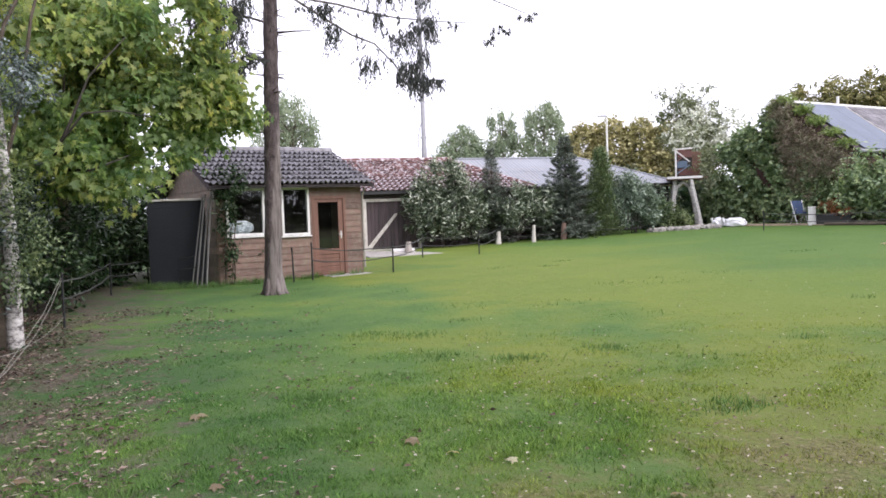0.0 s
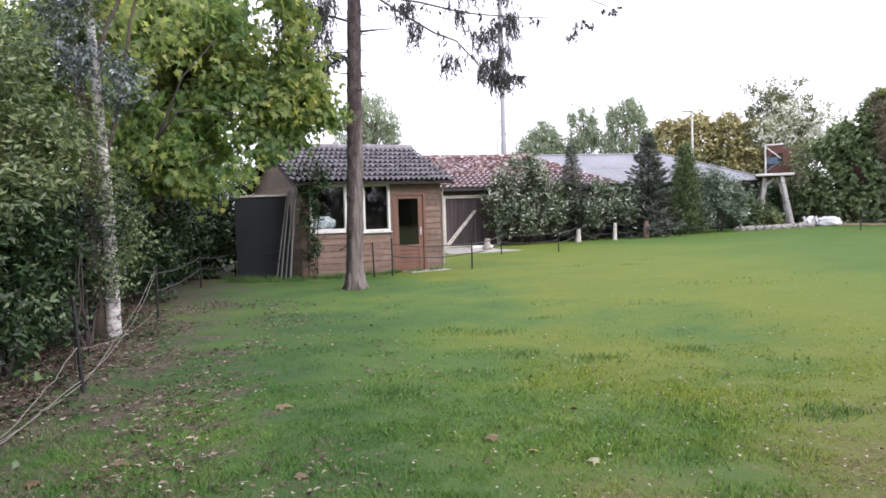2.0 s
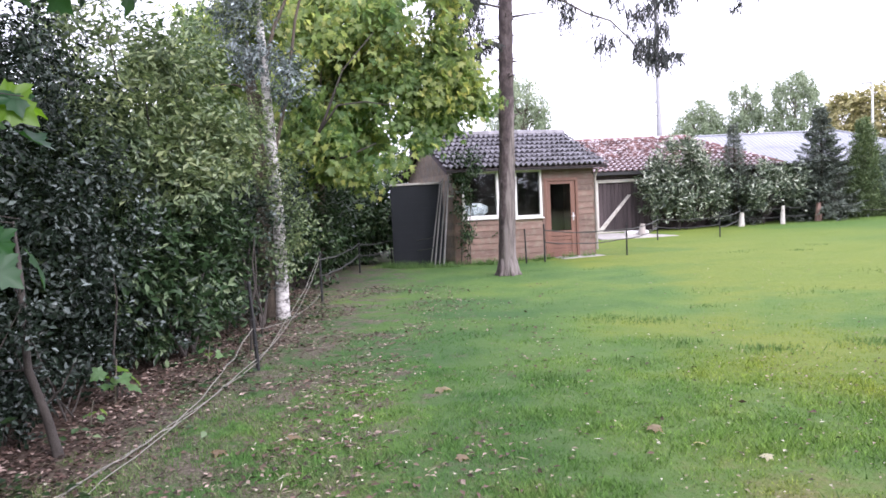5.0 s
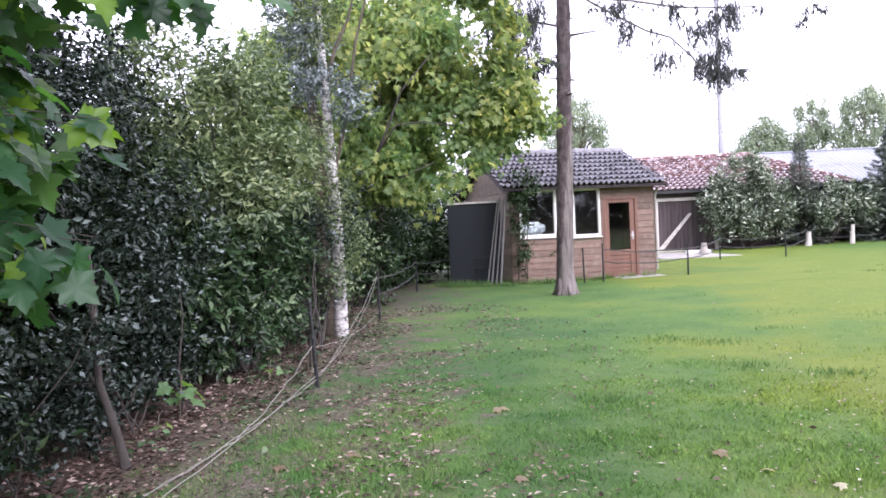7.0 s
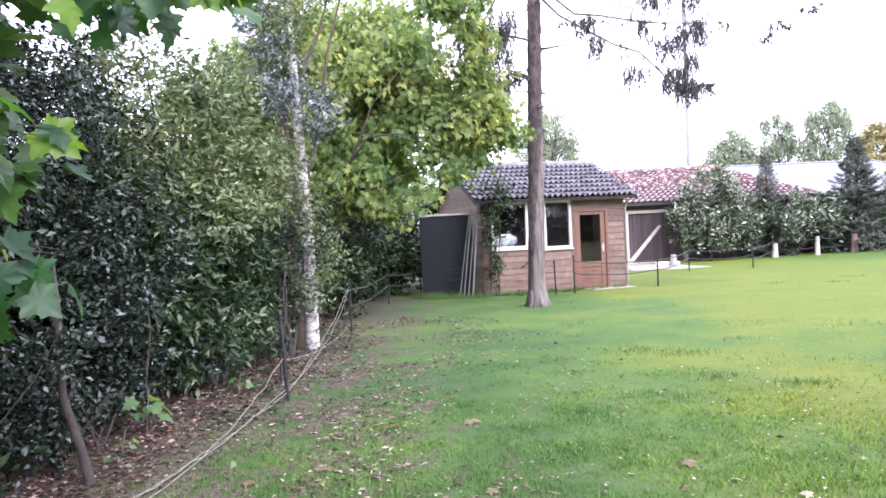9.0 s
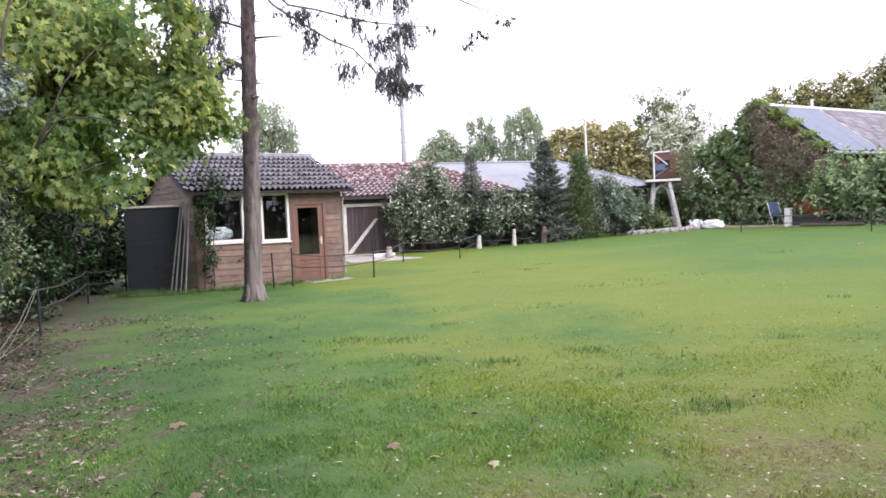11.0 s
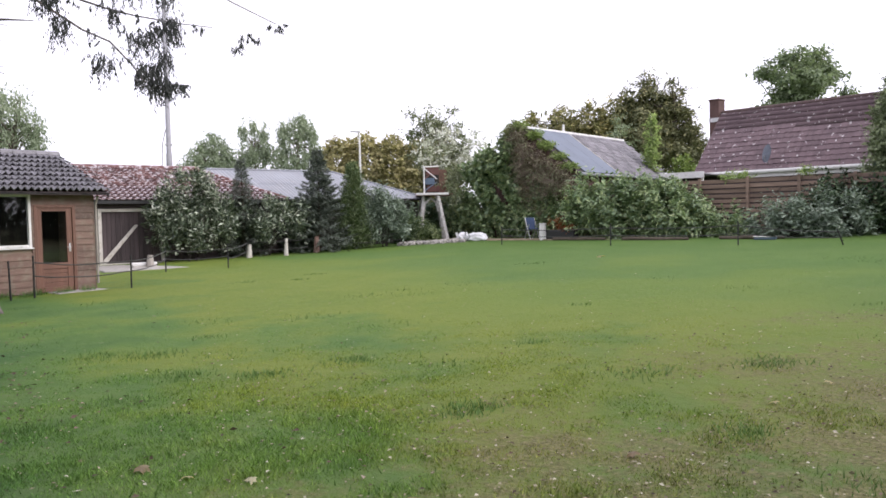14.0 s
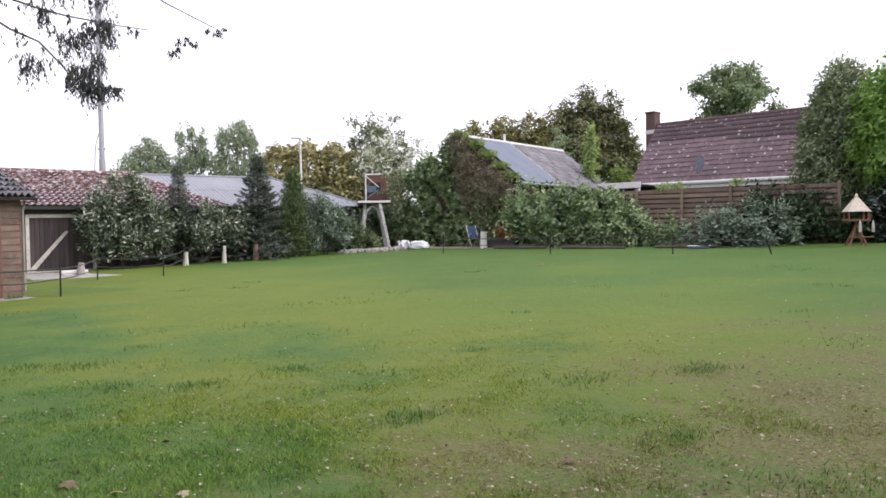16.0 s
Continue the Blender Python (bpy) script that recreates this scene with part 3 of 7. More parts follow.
def grass_blades(count, near, far, height, seed, wide=58.0, even=0.0):
    r = np.random.default_rng(seed)
    d = far * r.random(count) ** even if even else near * (far / near) ** r.random(count)
    a = np.radians(r.uniform(-wide, wide, count))
    x, y = -d * np.sin(a), d * np.cos(a)
    keep = on_lawn(x, y) & (r.random(count) < (19 - d) / 12)
    if not even:
        keep &= r.random(count) < (d - near) / 1.2
    inward = x + 0.32 * y + 1.93  # distance from the fence along the trees
    patch = 4 * patches(x, y, 0.9, 5) + 2 * patches(x, y, 0.3, 6) - 3
    worn = np.clip(0.12 * x - 0.20 * (y - 5.5), 0, 1.2) * (0.4 + 1.2 * patches(x, y, 0.8, 8)) + 0.5 * (patches(x, y, 0.25, 9) - 0.5)
    keep &= r.random(count) < np.clip(1.05 - 0.85 * worn, 0.15, 1.0)
    keep &= r.random(count) < np.clip(0.42 + 0.30 * inward + 0.30 * patch, 0.10, 1.0)
    x, y, d, worn = x[keep], y[keep], d[keep], worn[keep]
    n = len(x)
    clump = 0.15 + 0.95 * patches(x, y, 0.35, 3) + 0.75 * patches(x, y, 0.13, 4)
    h = height * (0.5 + r.random(n)) * np.clip(1.12 - 0.07 * d, 0.3, 1.0) * np.clip(clump, 0.3, 1.5) * np.clip(1.05 - 0.55 * worn, 0.4, 1.0)
    w = 0.0036 * (0.7 + 0.10 * d)
    turn, lean = r.random(n) * 2 * np.pi, r.normal(size=(n, 2)) * 0.5
    base = np.stack([x, y, lawn_height(x, y) - 0.01], -1)
    side = np.stack([np.cos(turn), np.sin(turn), 0 * turn], -1) * w[:, None]
    tip = base + np.stack([lean[:, 0] * h, lean[:, 1] * h, h], -1)
    v = np.stack([base - side, base + side, tip], 1).reshape(-1, 3)
    return v, np.arange(3 * n).reshape(-1, 3)


v, f = grass_blades(610000, 2.5, 22.0, 0.034, 5)
v2, f2 = grass_blades(260000, 2.5, 12.0, 0.048, 6)
chance = np.clip(-0.1 - 0.20 * (v2[::3, 0] + 0.35 * (v2[::3, 1] - 3)) + 1.2 * patches(v2[::3, 0], v2[::3, 1], 0.5, 7), 0, 0.9)
rough = np.random.default_rng(8).random(len(chance)) < chance
v2 = v2.reshape(-1, 3, 3)[rough].reshape(-1, 3)
v3, f3 = grass_blades(190000, 0.02, 8.0, 0.03, 9, 180.0, 0.5)
v = np.concatenate([v, v3])
v, f = np.concatenate([v, v2]), np.arange(len(v) + len(v2)).reshape(-1, 3)
tagged(from_arrays("grass", v, f, M["grass"]), "short, patchy blades of lawn grass", "grass", kind="stuff")

# ---- tiles ----
def wave_tile(name, w, h, amp, waves, material, thick=0.03, gap=0.02):
    """A roofing tile: waves across, a thick lower edge, lifted to lap over the one below."""
    n = 5 * waves
    bm = bmesh.new()
    rows = []
    for y, z in ((0.012, gap), (0.0, gap + thick), (h * 1.12, 0.0)):
        rows.append([bm.verts.new((w * i / n, y, z + amp * math.sin(2 * math.pi * waves * i / n))) for i in range(n + 1)])
    for a, b in zip(rows, rows[1:]):
        for i in range(n):
            bm.faces.new((a[i], a[i + 1], b[i + 1], b[i]))
    me = bpy.data.meshes.new(name)
    bm.to_mesh(me)
    bm.free()
    for p in me.polygons:
        p.use_smooth = False
    me.materials.append(material)
    return me


def tiled(parent, me, m, w, h, cols, rows, inside=None, limit=300, name="tile"):
    """Lays tiles on a slope: m is the pose of its lower left corner (x along, y up the slope). The first ones are parts, the rest one mesh."""
    r = random.Random(cols * 31 + rows)
    spots = [(i, j) for j in range(rows) for i in range(cols) if inside is None or inside((i + 0.5) * w, (j + 0.5) * h)]
    rest = []
    for k, (i, j) in enumerate(spots):
        t = m @ Matrix.Translation((i * w + r.uniform(-0.006, 0.006), j * h + r.uniform(-0.008, 0.008), r.uniform(0, 0.008))) @ pose(0, 0, 0, r.uniform(-0.8, 0.8), r.uniform(-0.8, 0.8), r.uniform(-1, 1))
        if k < limit:
            shared(name, me, t, parent)
        else:
            rest.append(t)
    if rest:
        co = np.array([v.co for v in me.vertices])
        fc = np.array([p.vertices[:] for p in me.polygons])
        vs = np.concatenate([co @ np.array(t.to_3x3()).T + np.array(t.translation) for t in rest])
        fs = np.concatenate([fc + len(co) * k for k in range(len(rest))])
        tagged(from_arrays("tiles", vs, fs, me.materials[0], parent), kind="stuff")


def boards(parent, x0, x1, z0, z1, y, holes, height, material, top=None, name="board", thick=0.034):
    """Lapped boards on a wall that faces -y, cut round the holes (x0, x1, z0, z1); top(x) limits them under a gable."""
    r = random.Random(int(100 * (x1 + z1)))
    z = z0
    while z < z1 - 0.02:
        zt = min(z + height, z1)
        cuts = sorted((a, b) for a, b, c, d in holes if c < zt - 0.02 and d > z + 0.02)
        xs, a = [], x0
        for c, d in cuts:
            if c > a:
                xs.append((a, c))
            a = max(a, d)
        if a < x1:
            xs.append((a, x1))
        for a, b in xs:
            if top:
                a, b = top(zt, a, b)
            if b - a < 0.03:
                continue
            dz = r.uniform(-0.004, 0.004)
            bm = prism([(y, z + 0.004), (y - thick, z + dz), (y - thick * 0.45, zt + 0.012), (y, zt + 0.012)], a, b)
            bm.transform(Matrix(((0, 1, 0, 0), (1, 0, 0, 0), (0, 0, 1, 0), (0, 0, 0, 1))))
            part(name, bm, material, parent)
        z = zt


def framed_window(parent, name, x0, x1, z0, z1, y, material, rail=0.055, depth=0.09):
    """A window in a wall that faces -y: frame of four rails, a sill and a pane."""
    bm = bmesh.new()
    for a, b, c, d in ((x0, x0 + rail, z0, z1), (x1 - rail, x1, z0, z1), (x0 + rail, x1 - rail, z1 - rail, z1), (x0 + rail, x1 - rail, z0, z0 + rail)):
        box(a, b, y, y + depth, c, d, 0.006, bm)
    w = part(name, bm, material, parent)
    part("window_sill", box(x0 - 0.03, x1 + 0.03, y - 0.04, y + 0.02, z0 - 0.033, z0 - 0.003, 0.005), material, w)
    part("pane", box(x0 + rail, x1 - rail, y + 0.045, y + 0.05, z0 + rail, z1 - rail), M["glass"], w).visible_shadow = False
    return w


# ---- the timber shed ----
SHED = pose(-2.985, 19.86, -0.01, 0, 0, 33)
S_L, S_R, S_D = -2.84, 0.97, 4.6


def build_shed():
    t = thing("shed", SHED, "small brown timber garden shed with a grey tiled roof", "shed")
    holes = [(-0.40, 0.52, -0.1, 2.05), (-1.22, -0.47, 1.08, 2.30), (-2.62, -1.64, 1.12, 2.30)]
    top = 2.36
    # walls with real openings
    panels = []
    xs = [S_L, -2.62, -1.64, -1.22, -0.47, -0.40, 0.52, S_R]
    for a, b in zip(xs, xs[1:]):
        spans = [(h[2], h[3]) for h in holes if h[0] <= a + 1e-6 and h[1] >= b - 1e-6]
        if not spans:
            panels.append(box(a, b, 0, 0.09, 0, top))
        else:
            c, d = spans[0]
            if c > 0:
                panels.append(box(a, b, 0, 0.09, 0, c))
            panels.append(box(a, b, 0, 0.09, d, top))
    front = part("front_wall", panels[0], M["greyboard"], t)
    for bm in panels[1:]:
        part("wall_panel", bm, M["greyboard"], front)
    boards(front, S_L, S_R, 0.02, top, -0.004, holes, 0.155, M["cedar"])
    ridge_y, ridge_z = 2.3, 3.40

    def gable(x0, x1, name):
        bm = prism([(0.09, 0.0), (S_D, 0.0), (S_D, 2.36), (ridge_y, ridge_z - 0.06), (0.09, 2.46)], x0, x1)
        bm.transform(Matrix(((0, 1, 0, 0), (1, 0, 0, 0), (0, 0, 1, 0), (0, 0, 0, 1))))
        return part(name, bm, M["greyboard"], t)

    left, right = gable(S_L, S_L + 0.09, "side_wall"), gable(S_R - 0.09, S_R, "side_wall")
    # weatherboards on the gable that is seen
    z, r = 0.1, random.Random(3)
    while z < ridge_z - 0.15:
        zt = z + 0.155
        y0 = 0.0 if zt < 2.42 else (zt - 2.42) / (ridge_z - 2.42) * ridge_y
        y1 = S_D if zt < 2.36 else S_D - (zt - 2.36) / (ridge_z - 2.36) * (S_D - ridge_y)
        bm = prism([(S_L - 0.004, z + 0.004), (S_L - 0.028, z), (S_L - 0.014, zt + 0.01), (S_L - 0.004, zt + 0.01)], y0, y1)
        part("board", bm, M["greyboard"], left)
        z = zt
    part("back_wall", box(S_L + 0.09, S_R - 0.09, S_D - 0.09, S_D, 0, 2.3), M["greyboard"], t)
    part("floor", box(S_L + 0.09, S_R - 0.09, 0.09, S_D - 0.09, -0.04, 0.05), M["inside"], t)
    # Screen added across the room so that it reads unlit behind the glass.
    part("lining", box(S_L + 0.09, S_R - 0.09, 1.6, 1.64, 0.05, 2.35), M["inside"], t)
    # roof: deck, tiles, ridge, verge boards
    ang = math.degrees(math.atan2(ridge_z - 2.36, ridge_y + 0.32))
    slope = math.hypot(ridge_z - 2.36, ridge_y + 0.32)
    x0, x1 = S_L - 0.25, S_R + 0.30
    bm = prism([(-0.30, 2.34), (ridge_y, ridge_z - 0.02), (S_D + 0.3, 2.30), (S_D + 0.3, 2.24), (ridge_y, ridge_z - 0.08), (-0.30, 2.28)], x0 + 0.02, x1 - 0.02)
    bm.transform(Matrix(((0, 1, 0, 0), (1, 0, 0, 0), (0, 0, 1, 0), (0, 0, 0, 1))))
    roof = part("roof", bm, M["darkwood"], t)
    me = wave_tile("roof_tile", 0.30, 0.345, 0.040, 2, M["slatetile"], 0.024, 0.050)
    cols = int(round((x1 - x0) / 0.30))
    tiled(roof, me, pose(x0, -0.34, 2.345, ang), (x1 - x0) / cols, slope / 8, cols, 8)
    tiled(roof, me, pose(x1, S_D + 0.34, 2.31, ang, 0, 180), (x1 - x0) / cols, slope / 8, cols, 8)
    for i in range(cols):
        part("ridge_tile", tube([(x0 + (x1 - x0) * i / cols, ridge_y, ridge_z + 0.01), (x0 + (x1 - x0) * (i + 1.05) / cols, ridge_y, ridge_z + 0.03)], [0.11, 0.095], 8), M["slatetile"], roof)
    for x, name in ((x0 + 0.01, "verge_board"), (x1 - 0.035, "verge_board")):
        bm = prism([(-0.30, 2.30), (ridge_y, ridge_z - 0.03), (S_D + 0.3, 2.26), (S_D + 0.3, 2.18), (ridge_y, ridge_z - 0.13), (-0.30, 2.235)], x, x + 0.025)
        bm.transform(Matrix(((0, 1, 0, 0), (1, 0, 0, 0), (0, 0, 1, 0), (0, 0, 0, 1))))
        part(name, bm, M["darkwood"], roof)
    # Black strip added for the shadow under the tile edge.
    part("fascia", box(x0, x1, -0.30, -0.28, 2.285, 2.335, 0.004), M["black"], roof)
    part("soffit", box(x0, x1, -0.285, 0.0, 2.335, 2.35), M["darkwood"], roof)
    # windows and door
    framed_window(t, "window", -1.22, -0.47, 1.08, 2.30, -0.03, M["white"], 0.062)
    framed_window(t, "window", -2.62, -1.64, 1.12, 2.30, -0.03, M["white"], 0.070)
    part("window_post", box(-1.64, -1.22, -0.03, 0.0, 1.08, 2.30, 0.004), M["darkwood"], t)
    d = part("door_frame", box(0.46, 0.54, -0.04, 0.09, 0, 2.06, 0.006, box(-0.42, -0.34, -0.04, 0.09, 0, 2.06, 0.006, box(-0.34, 0.46, -0.04, 0.09, 1.985, 2.06, 0.006))), M["doorwood"], t)
    bm = bmesh.new()
    for a, b, c, e in ((-0.335, -0.235, 0.03, 1.98), (0.325, 0.455, 0.03, 1.98), (-0.235, 0.325, 1.90, 1.98), (-0.235, 0.325, 0.56, 0.70), (-0.235, 0.325, 0.03, 0.14)):
        box(a, b, -0.015, 0.035, c, e, 0.005, bm)
    leaf = part("door", bm, M["doorwood"], t, "red-brown wooden door with a tall glass pane")
    for k in range(4):
        part("door_board", box(-0.235, 0.325, 0.0, 0.02, 0.142 + k * 0.1045, 0.142 + (k + 1) * 0.1045 - 0.006, 0.004), M["doorwood"], leaf)
    part("pane", box(-0.235, 0.325, 0.008, 0.013, 0.70, 1.90), M["glass"], leaf).visible_shadow = False
    part("door_handle", tube([(0.39, -0.02, 1.06), (0.39, -0.075, 1.06), (0.30, -0.078, 1.055)], [0.012, 0.012, 0.010], 6), M["steel"], leaf)
    part("handle_plate", box(0.368, 0.412, -0.021, -0.0155, 0.95, 1.15, 0.002), M["steel"], leaf)
    part("corner_board", box(S_R - 0.005, S_R + 0.03, -0.035, 0.06, 0, 2.34, 0.004), M["cedar"], t)
    part("downpipe", tube([(S_R + 0.10, -0.10, 2.26), (S_R + 0.075, -0.02, 2.05), (S_R + 0.075, -0.02, 0.15)], [0.03, 0.03, 0.03], 8), M["oldwood"], t)
    return t


build_shed()

SWAP = Matrix(((0, 1, 0, 0), (1, 0, 0, 0), (0, 0, 1, 0), (0, 0, 0, 1)))


# ---- the long barn with lichened red tiles ----
def build_barn():
    t = thing("barn", pose(-3.04, 29.9, 0.03, 0, 0, 20), "long low barn with a lichen-speckled red tile roof", "barn")
    x0, x1, dep, eave, ridge_y, ridge_z = -7.0, 7.0, 6.4, 2.42, 3.2, 3.82
    wall = part("front_wall", box(2.3, x1, 0, 0.15, 0, eave, 0, box(x0, 0.0, 0, 0.15, 0, eave, 0, box(0.0, 2.3, 0, 0.15, 2.30, eave))), M["darkwood"], t)
    part("back_wall", box(x0, x1, dep - 0.15, dep, 0, eave), M["darkwood"], t)
    for x in (x0, x1 - 0.15):
        part("side_wall", box(x, x + 0.15, 0.15, dep - 0.15, 0, eave), M["darkwood"], t)
    for k in range(22):
        a = 2.5 + k * 0.2
        if a < x1 - 0.2:
            part("plank", box(a, a + 0.19, -0.025, -0.003, 0.02, eave - 0.02, 0.004), M["darkwood"], wall)
    # gate: white frame, dark planks, one slanting brace
    bm = bmesh.new()
    for a, b, c, d in ((-0.02, 0.10, 0.0, 2.10), (2.20, 2.32, 0.0, 2.10), (0.10, 2.20, 1.98, 2.10)):
        box(a, b, -0.06, 0.06, c, d, 0.006, bm)
    part("gate_frame", bm, M["greywhite"], t)
    part("lintel", box(-0.02, 2.32, -0.03, 0.06, 2.104, 2.34, 0.004), M["darkwood"], t)
    gate = part("gate", box(0.11, 2.19, 0.045, 0.06, 0.03, 1.97), M["inside"], t)
    for k in range(13):
        a = 0.112 + k * 0.16
        part("plank", box(a, a + 0.152, 0.015, 0.042, 0.03, 1.97, 0.004), M["darkwood"], gate)
    part("brace", prism([(0.13, 0.12), (0.13, 0.24), (1.26, 1.50), (1.36, 1.50), (1.36, 1.46), (0.23, 0.12)], -0.012, 0.013), M["greywhite"], gate)
    part("bottom_rail", box(0.12, 2.18, -0.012, 0.013, 0.03, 0.115, 0.004), M["greywhite"], gate)
    # roof: a hip at the right end
    hip = 2.3
    bm = bmesh.new()
    lo, up = 0.07, 0.0
    a = [bm.verts.new(p) for p in ((x0, -0.35, eave - 0.05), (x1 + 0.3, -0.35, eave - 0.05), (x1 + 0.3, dep + 0.35, eave - 0.05), (x0, dep + 0.35, eave - 0.05), (x0, ridge_y, ridge_z), (x1 - hip, ridge_y, ridge_z))]
    for q in ((0, 1, 5, 4), (2, 3, 4, 5), (1, 2, 5), (0, 4, 3), (3, 2, 1, 0)):
        bm.faces.new([a[k] for k in q])
    roof = part("roof", bm, M["darkwood"], t)
    # Black strip that draws the dark line under the eave.
    part("eave_board", box(x0, x1 + 0.3, -0.37, -0.353, eave - 0.16, eave - 0.03, 0.003), M["black"], roof)
    slope = math.hypot(ridge_z - eave + 0.05, ridge_y + 0.35)
    ang = math.degrees(math.atan2(ridge_z - eave + 0.05, ridge_y + 0.35))
    me = wave_tile("pan_tile", 0.23, 0.29, 0.026, 1, M["pantile"])
    rows, cols = int(slope / 0.29), int((x1 + 0.3 - x0) / 0.23)
    tiled(roof, me, pose(x0, -0.40, eave - 0.035, ang), 0.23, slope / rows, cols, rows, lambda s, v: s < (x1 + 0.3 - x0) - (hip + 0.3) * v / slope)
    for k in range(36):
        s = x0 + k * 0.33
        if s + 0.33 < x1 - hip + 0.2:
            part("ridge_tile", tube([(s, ridge_y, ridge_z + 0.0), (s + 0.345, ridge_y, ridge_z + 0.012)], [0.11, 0.10], 8), M["pantile"], roof)
    for k in range(12):
        f0, f1 = k / 12, (k + 1.05) / 12
        c, d = Vector((x1 + 0.3, -0.35, eave - 0.02)), Vector((x1 - hip, ridge_y, ridge_z))
        part("hip_tile", tube([c.lerp(d, f0), c.lerp(d, f1)], [0.10, 0.095], 8), M["pantile"], roof)
    return t


build_barn()


def build_grey_barn():
    """The sheet-roofed shed that goes on from the red barn."""
    t = thing("sheet_roof_shed", pose(3.35, 32.3, 0.2, 0, 0, 20), "low shed with a pale grey corrugated sheet roof", "shed")
    x0, x1, dep, eave, ridge_y, ridge_z = -1.6, 8.0, 6.6, 2.25, 3.2, 3.66
    hip = 3.4
    part("wall", box(x0 + 0.8, x1 - 0.3, 0.4, dep - 0.3, -0.1, eave - 0.1), M["inside"], t)
    bm = bmesh.new()
    a = [bm.verts.new(p) for p in ((x0, -0.1, eave - 0.06), (x1, -0.1, eave - 0.06), (x1, dep, eave - 0.06), (x0, dep, eave - 0.06), (x0, ridge_y, ridge_z - 0.05), (x1 - hip, ridge_y, ridge_z - 0.05))]
    for q in ((0, 1, 5, 4), (2, 3, 4, 5), (1, 2, 5), (0, 4, 3), (3, 2, 1, 0)):
        bm.faces.new([a[k] for k in q])
    roof = part("roof", bm, M["darkwood"], t)
    slope, rise = math.hypot(ridge_z - eave, ridge_y + 0.1), ridge_z - eave

    def sheet(sa, sb, v0, v1):
        """A corrugated sheet from sa to sb along the eave, between two heights up the slope, cut by the hip."""
        bm = bmesh.new()
        n = max(4, int((sb - sa) / 0.04))
        rows = []
        for v in (v0, v1):
            row = []
            for i in range(n + 1):
                s = sa + (sb - sa) * i / n
                vv = min(v, (x1 - s) / hip)
                row.append(bm.verts.new((s, -0.12 + (ridge_y + 0.12) * vv, eave + rise * vv + 0.012 * math.sin(i * math.pi / 2) + 0.01 * (v < v1))))
            rows.append(row)
        for i in range(n):
            if (rows[1][i].co - rows[0][i].co).length > 0.01:
                bm.faces.new((rows[0][i], rows[0][i + 1], rows[1][i + 1], rows[1][i]))
        return bm

    for k in range(11):
        a = x0 + k * 0.87
        b = min(a + 0.89, x1)
        for v0, v1 in ((0.0, 0.52), (0.5, 1.0)):
            if v0 < (x1 - a) / hip:
                part("roof_sheet", sheet(a, b, v0, v1), M["metalroof"], roof)
    bm = bmesh.new()
    h = [bm.verts.new(p) for p in ((x1 + 0.02, -0.12, eave + 0.02), (x1 + 0.02, dep, eave + 0.02), (x1 - hip, ridge_y, ridge_z + 0.01))]
    bm.faces.new(h)
    part("hip_sheet", bm, M["metalroof"], roof)
    part("ridge_cap", tube([(x0, ridge_y, ridge_z), (x1 - hip, ridge_y, ridge_z), (x1, -0.1, eave + 0.02)], [0.06, 0.06, 0.05], 6), M["metalroof"], roof)
    return t


build_grey_barn()


# ---- the ivy-grown barn ----
IVY = pose(14.85, 32.48, 0.45, 0, 0, 32)


